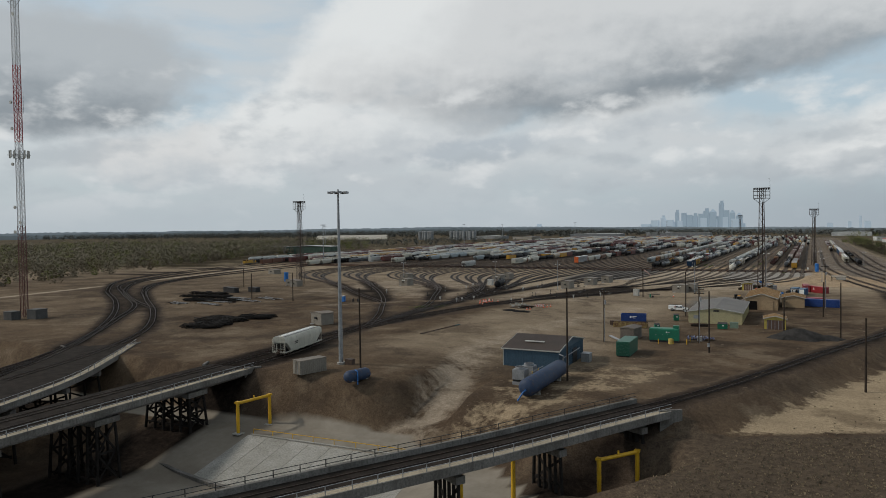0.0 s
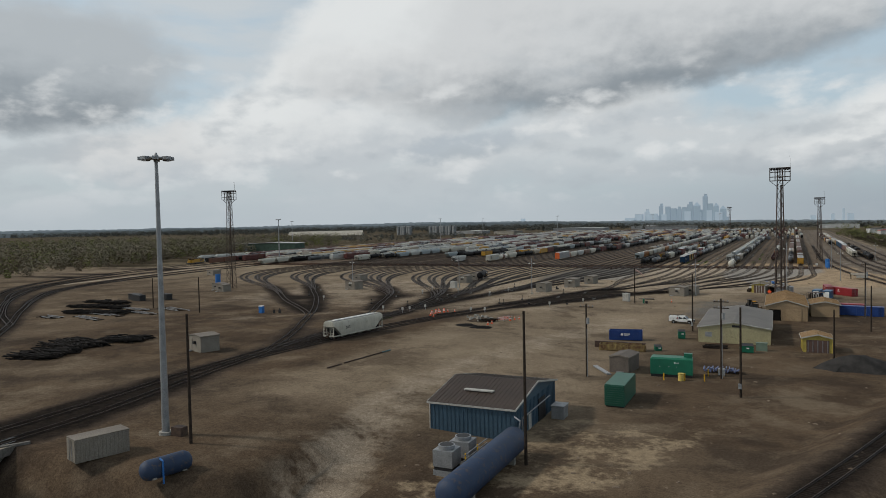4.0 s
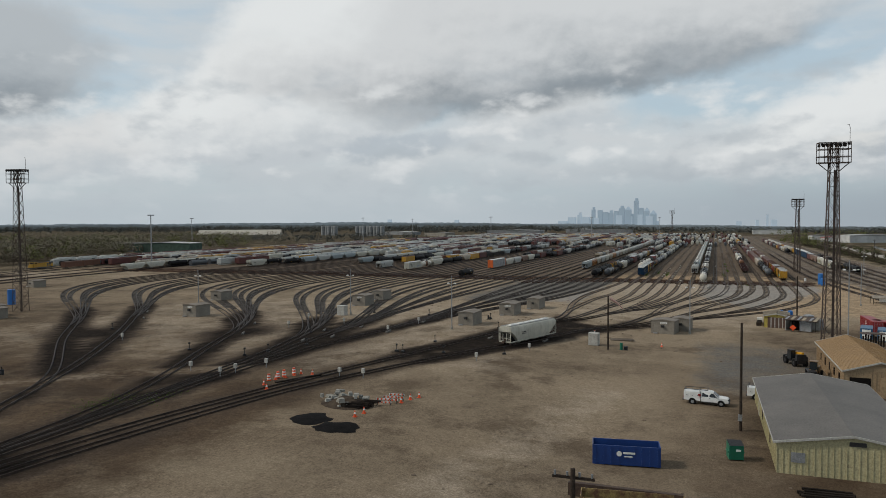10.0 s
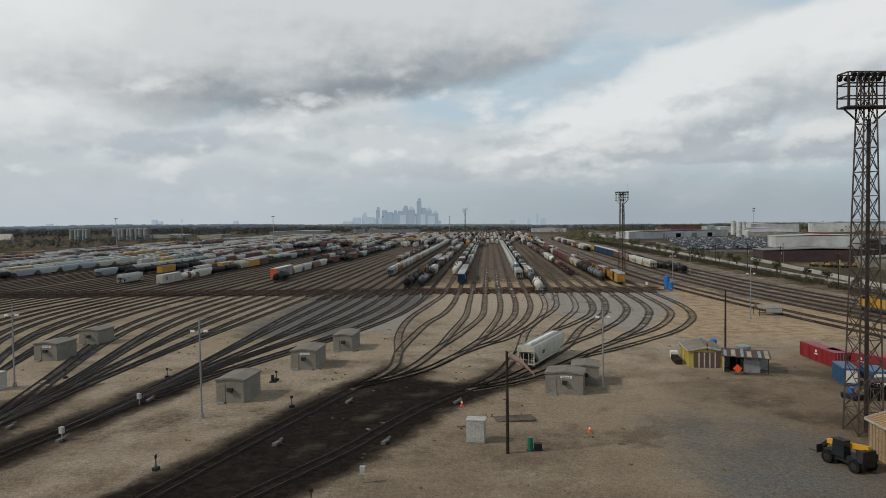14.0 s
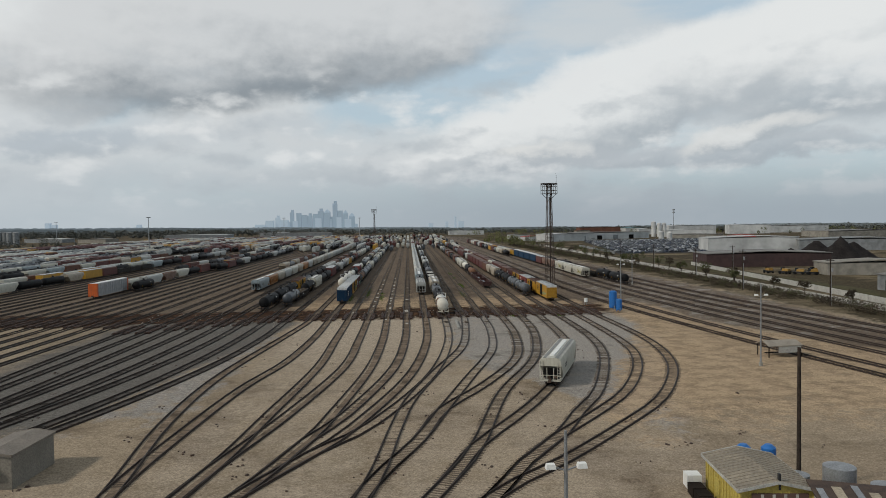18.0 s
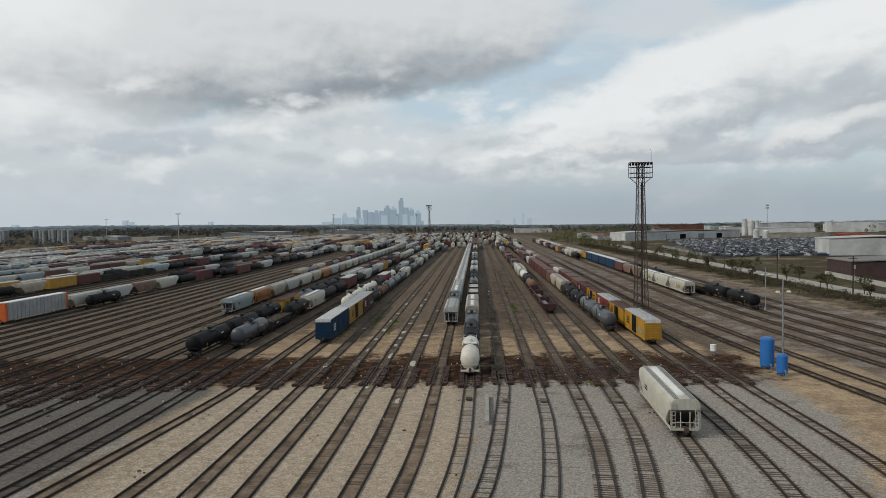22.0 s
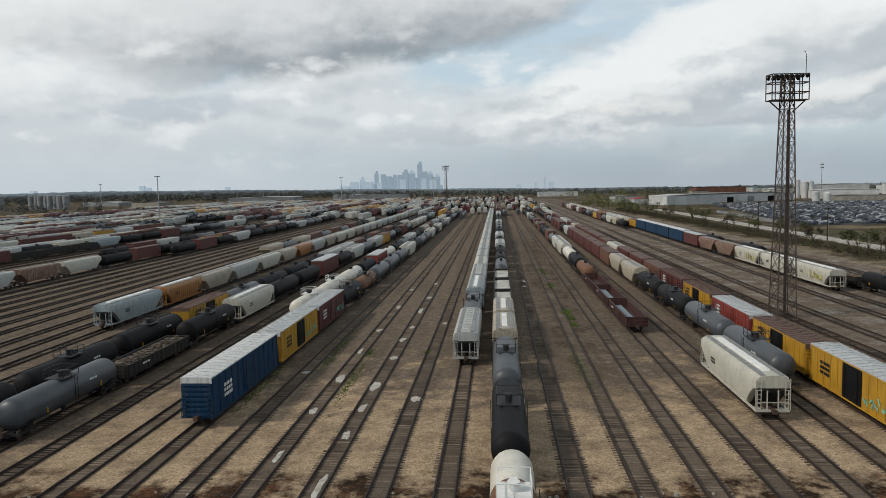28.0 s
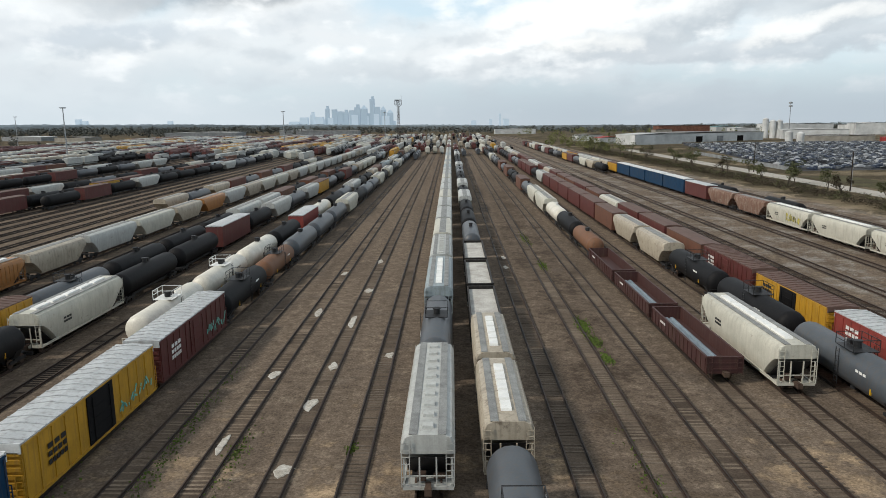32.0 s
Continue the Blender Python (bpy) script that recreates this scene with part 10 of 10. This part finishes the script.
for k, (x, y) in enumerate(((119, 566), (123, 560), (127, 556), (131, 553), (136, 560))):
    ob = thing("works_machine", x, y, 0, 25 * k, "yellow works machine parked behind the wall", "machine", "works machines")
    part("chassis", Mesh().box(0, 0, 0.9, 2.2, 4.8, 0.8), DARK_STEEL, ob)
    part("body", Mesh().box(0, -0.6, 1.8, 2.0, 3.0, 1.1, top=0.9), FADED_YELLOW, ob)
    part("cab", Mesh().box(0, 0.9, 2.2, 1.5, 1.2, 1.2, top=0.9), GLASS_DARK, ob)
    for sx in (-1, 1):
        for sy in (-1.5, 1.5):
            part("wheel", Mesh().tube((sx * 0.9, sy, 0.65), (sx * 1.3, sy, 0.65), 0.65, n=12), BLACK_RUBBER, ob)

# the auction lot of parked cars
def parked(colour, seed, share):
    r2, m2 = random.Random(seed), Mesh()
    for row in range(64):
        for i in range(46):
            if r2.random() < share:
                x, y = 120 + i * 3.6 + row * 0.9 + r2.uniform(-0.6, 0.6), 768 + row * 4.9 + r2.uniform(-0.7, 0.7)
                a = 0.3 + r2.choice((0, 0, 1.3)) + r2.uniform(-0.2, 0.2)
                m2.box(x, y, 0.6, 1.8, 4.4, 0.7, a).box(x, y, 1.2, 1.6, 2.4, 0.6, a, top=0.75)
    lone("parked_cars", m2, colour, "rows of parked cars in an auction lot", "parked cars", kind="stuff")


for k, (c, share) in enumerate((((0.34, 0.35, 0.36), 0.14), ((0.016, 0.017, 0.02), 0.3), ((0.03, 0.04, 0.065), 0.22), ((0.07, 0.075, 0.082), 0.2))):
    parked(paint("parked_%s" % ("silver", "black", "blue", "grey")[k], c, 0.3, 0.05), 60 + k, share)
m = Mesh().rings([[(x0, y, 0.0), (x0 + 190, y, 0.0), (x0 + 190, y, 0.05), (x0, y, 0.05)] for x0, y in ((116 + 0.18 * (y - 765), y) for y in range(762, 1092, 30))])
lone("car_lot", m, mat("lot_asphalt", (0.07, 0.07, 0.072), (0.045, 0.045, 0.047), 0.9, 0, 0.1, 2, 0.1), "dark asphalt of the auction lot", "asphalt", kind="structure")
fence = thing("lot_fence", 0, 0, 0, 0, "low grey sheet fence along the car lot", "fence")
for k in range(15):
    part("panel", Mesh().box(113.5 + 0.9 * k, 770 + 10 * k, 0.9, 0.15, 9.95, 1.8, -0.09), FAR_GREY, fence)

# ---- far rows of cars in the yard's depth ----
FAR_KINDS = [  # material, share, height, words
    (HOP_GREY, 0.21, 4.4, "far rows of pale grey hopper cars"), (TANK_BLACK, 0.27, 4.0, "far rows of black tank cars"), (TANK_GREY, 0.18, 4.0, "far rows of slate grey tank cars"),
    (HOP_TAN, 0.09, 4.4, "far rows of tan hopper cars"), (HOP_WHITE, 0.08, 4.4, "far rows of white cars"), (BOX_MAROON, 0.14, 4.7, "far rows of maroon boxcars"), (BOX_YELLOW, 0.04, 4.7, "far yellow boxcars")]
far_meshes = [Mesh() for _ in FAR_KINDS]
far_rows = [x for key in BOWL for x in BOWL[key]] + [-316 - 5.4 * k for k in range(24)]
for x0 in far_rows:
    r2 = random.Random(int(x0 * 10))
    y = 930 + 40 * math.sin(x0 * 1.7) - (260 if x0 < -240 else 0) - (160 if x0 < -316 else 0)
    full = 0.86 if x0 < -150 else 0.7 if x0 < -75 else 0.3
    run, kind = 0, 0
    while y < 1500:
        if run == 0:  # cars of one kind mostly stand together
            run, kind = r2.randint(1, 5), r2.choices(range(len(FAR_KINDS)), [k[1] for k in FAR_KINDS])[0]
        run -= 1
        if r2.random() < full:
            x, tall, m2 = bowl_x(x0, y), FAR_KINDS[kind][2], far_meshes[kind]
            if kind in (1, 2):
                m2.tube((x, y - 7.6, 2.5), (x, y + 7.6, 2.5), 1.45, n=10).box(x, y, 4.1, 1.0, 1.8, 0.5).box(x, y, 0.8, 1.8, 15.5, 0.5)
            else:
                m2.box(x, y, 2.85, 3.0, 16.5, tall - 1.6).box(x, y, tall + 0.3, 2.2, 16.2, 0.44, top=0.8).box(x, y, 0.8, 2.2, 15, 0.6)
        y += 18.2
for (material, _, _, label), m2 in zip(FAR_KINDS, far_meshes):
    lone("distant_railcars", m2, material, label, "rail cars", kind="stuff")

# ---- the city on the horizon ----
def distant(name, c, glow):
    """A far backdrop: a pale blue glow in its colour paints the haze."""
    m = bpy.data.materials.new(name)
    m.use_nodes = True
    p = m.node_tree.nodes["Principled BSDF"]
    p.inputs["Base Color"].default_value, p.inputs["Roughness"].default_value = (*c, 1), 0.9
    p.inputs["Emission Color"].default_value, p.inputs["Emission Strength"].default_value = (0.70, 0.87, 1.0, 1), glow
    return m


# the towers' haze is emission, stronger on the low paler ones
CITY = distant("haze_glow_city", (0.20, 0.26, 0.32), 0.18)
CITY_D = distant("haze_glow_city_pale", (0.30, 0.35, 0.40), 0.215)
D = 4335.0


def tower_block(a0, a1, top_deg, material, crown=0):
    """A far tower between two azimuths, its top at a height in degrees over the eye's level."""
    x0, x1 = D * math.tan(radians(a0)) - 32, D * math.tan(radians(a1)) - 32
    w, top = x1 - x0, 24 + D * math.tan(radians(top_deg))
    ob = thing("city_tower", (x0 + x1) / 2, D + 365, -75, 0, "hazy blue-grey city tower on the horizon", "skyscraper", "city skyline")
    h = top + 75
    m2 = Mesh().box(0, 0, h / 2, w, w, h)
    if crown == 1:
        m2.box(w * 0.1, 0, h + 8, w * 0.6, w * 0.6, 16)
    elif crown == 2:
        m2.box(0, 0, h + 10, w, w, 20, top=0.15)
    elif crown == 3:
        m2.tube((0, 0, h), (0, 0, h + 30), 2.5, 1.0, n=6)
    part("shaft", m2, material, ob)


SKYLINE = [(-11.3, -10.55, 0.05, 0), (-10.5, -9.9, 0.36, 0), (-9.75, -9.4, 0.56, 1), (-9.35, -8.75, 0.38, 0), (-8.6, -8.3, 1.0, 1), (-8.1, -7.72, 0.94, 0), (-7.68, -7.25, 0.78, 0), (-7.24, -6.85, 0.70, 1),
           (-6.78, -6.4, 0.86, 0), (-6.38, -5.95, 1.08, 1), (-5.9, -5.4, 0.95, 2), (-5.55, -5.2, 0.62, 0), (-5.2, -4.83, 1.68, 1), (-4.8, -4.42, 1.10, 0), (-4.38, -3.98, 0.86, 2), (-3.9, -3.42, 0.62, 2), (-3.4, -3.2, 0.0, 0),
           (-7.3, -7.0, 0.36, 0), (-6.6, -6.1, 0.5, 0), (-5.75, -5.3, 0.42, 0), (-4.9, -4.5, 0.55, 0), (-4.25, -3.7, 0.4, 0), (-9.0, -8.6, 0.2, 0), (-8.4, -8.0, 0.3, 0)]
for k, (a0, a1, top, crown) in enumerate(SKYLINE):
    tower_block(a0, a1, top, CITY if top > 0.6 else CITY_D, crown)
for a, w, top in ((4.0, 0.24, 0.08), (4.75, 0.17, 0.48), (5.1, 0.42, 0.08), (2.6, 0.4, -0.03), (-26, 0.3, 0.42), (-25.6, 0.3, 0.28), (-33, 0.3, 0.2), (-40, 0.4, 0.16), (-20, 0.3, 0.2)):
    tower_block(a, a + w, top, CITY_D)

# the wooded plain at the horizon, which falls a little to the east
# these woods glow faintly, which paints the haze over them
FAR_WOODS = distant("haze_glow_woods", (0.06, 0.064, 0.055), 0.08)
FAR_WOODS_B = distant("haze_glow_woods_far", (0.07, 0.078, 0.072), 0.14)
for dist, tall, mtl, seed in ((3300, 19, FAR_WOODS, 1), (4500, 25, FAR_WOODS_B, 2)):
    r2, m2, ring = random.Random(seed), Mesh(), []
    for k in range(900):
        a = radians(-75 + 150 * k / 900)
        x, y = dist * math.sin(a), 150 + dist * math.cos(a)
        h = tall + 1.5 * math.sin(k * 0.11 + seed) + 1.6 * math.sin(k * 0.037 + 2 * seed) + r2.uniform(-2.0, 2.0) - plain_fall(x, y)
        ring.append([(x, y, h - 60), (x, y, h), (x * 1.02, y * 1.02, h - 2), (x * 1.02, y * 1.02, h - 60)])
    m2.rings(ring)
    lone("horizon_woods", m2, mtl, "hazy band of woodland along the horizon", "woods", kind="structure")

# ---- the tracks' pieces, last ----
for kind, line, step, tone in TRACKS:
    x = line[-1].x - LEAN * (line[-1].y - 450)
    near = kind == "bowl" and -58 < x < 3
    make_track(kind, line, step, tone, (470, 489) if near else (0, 0))
motions()
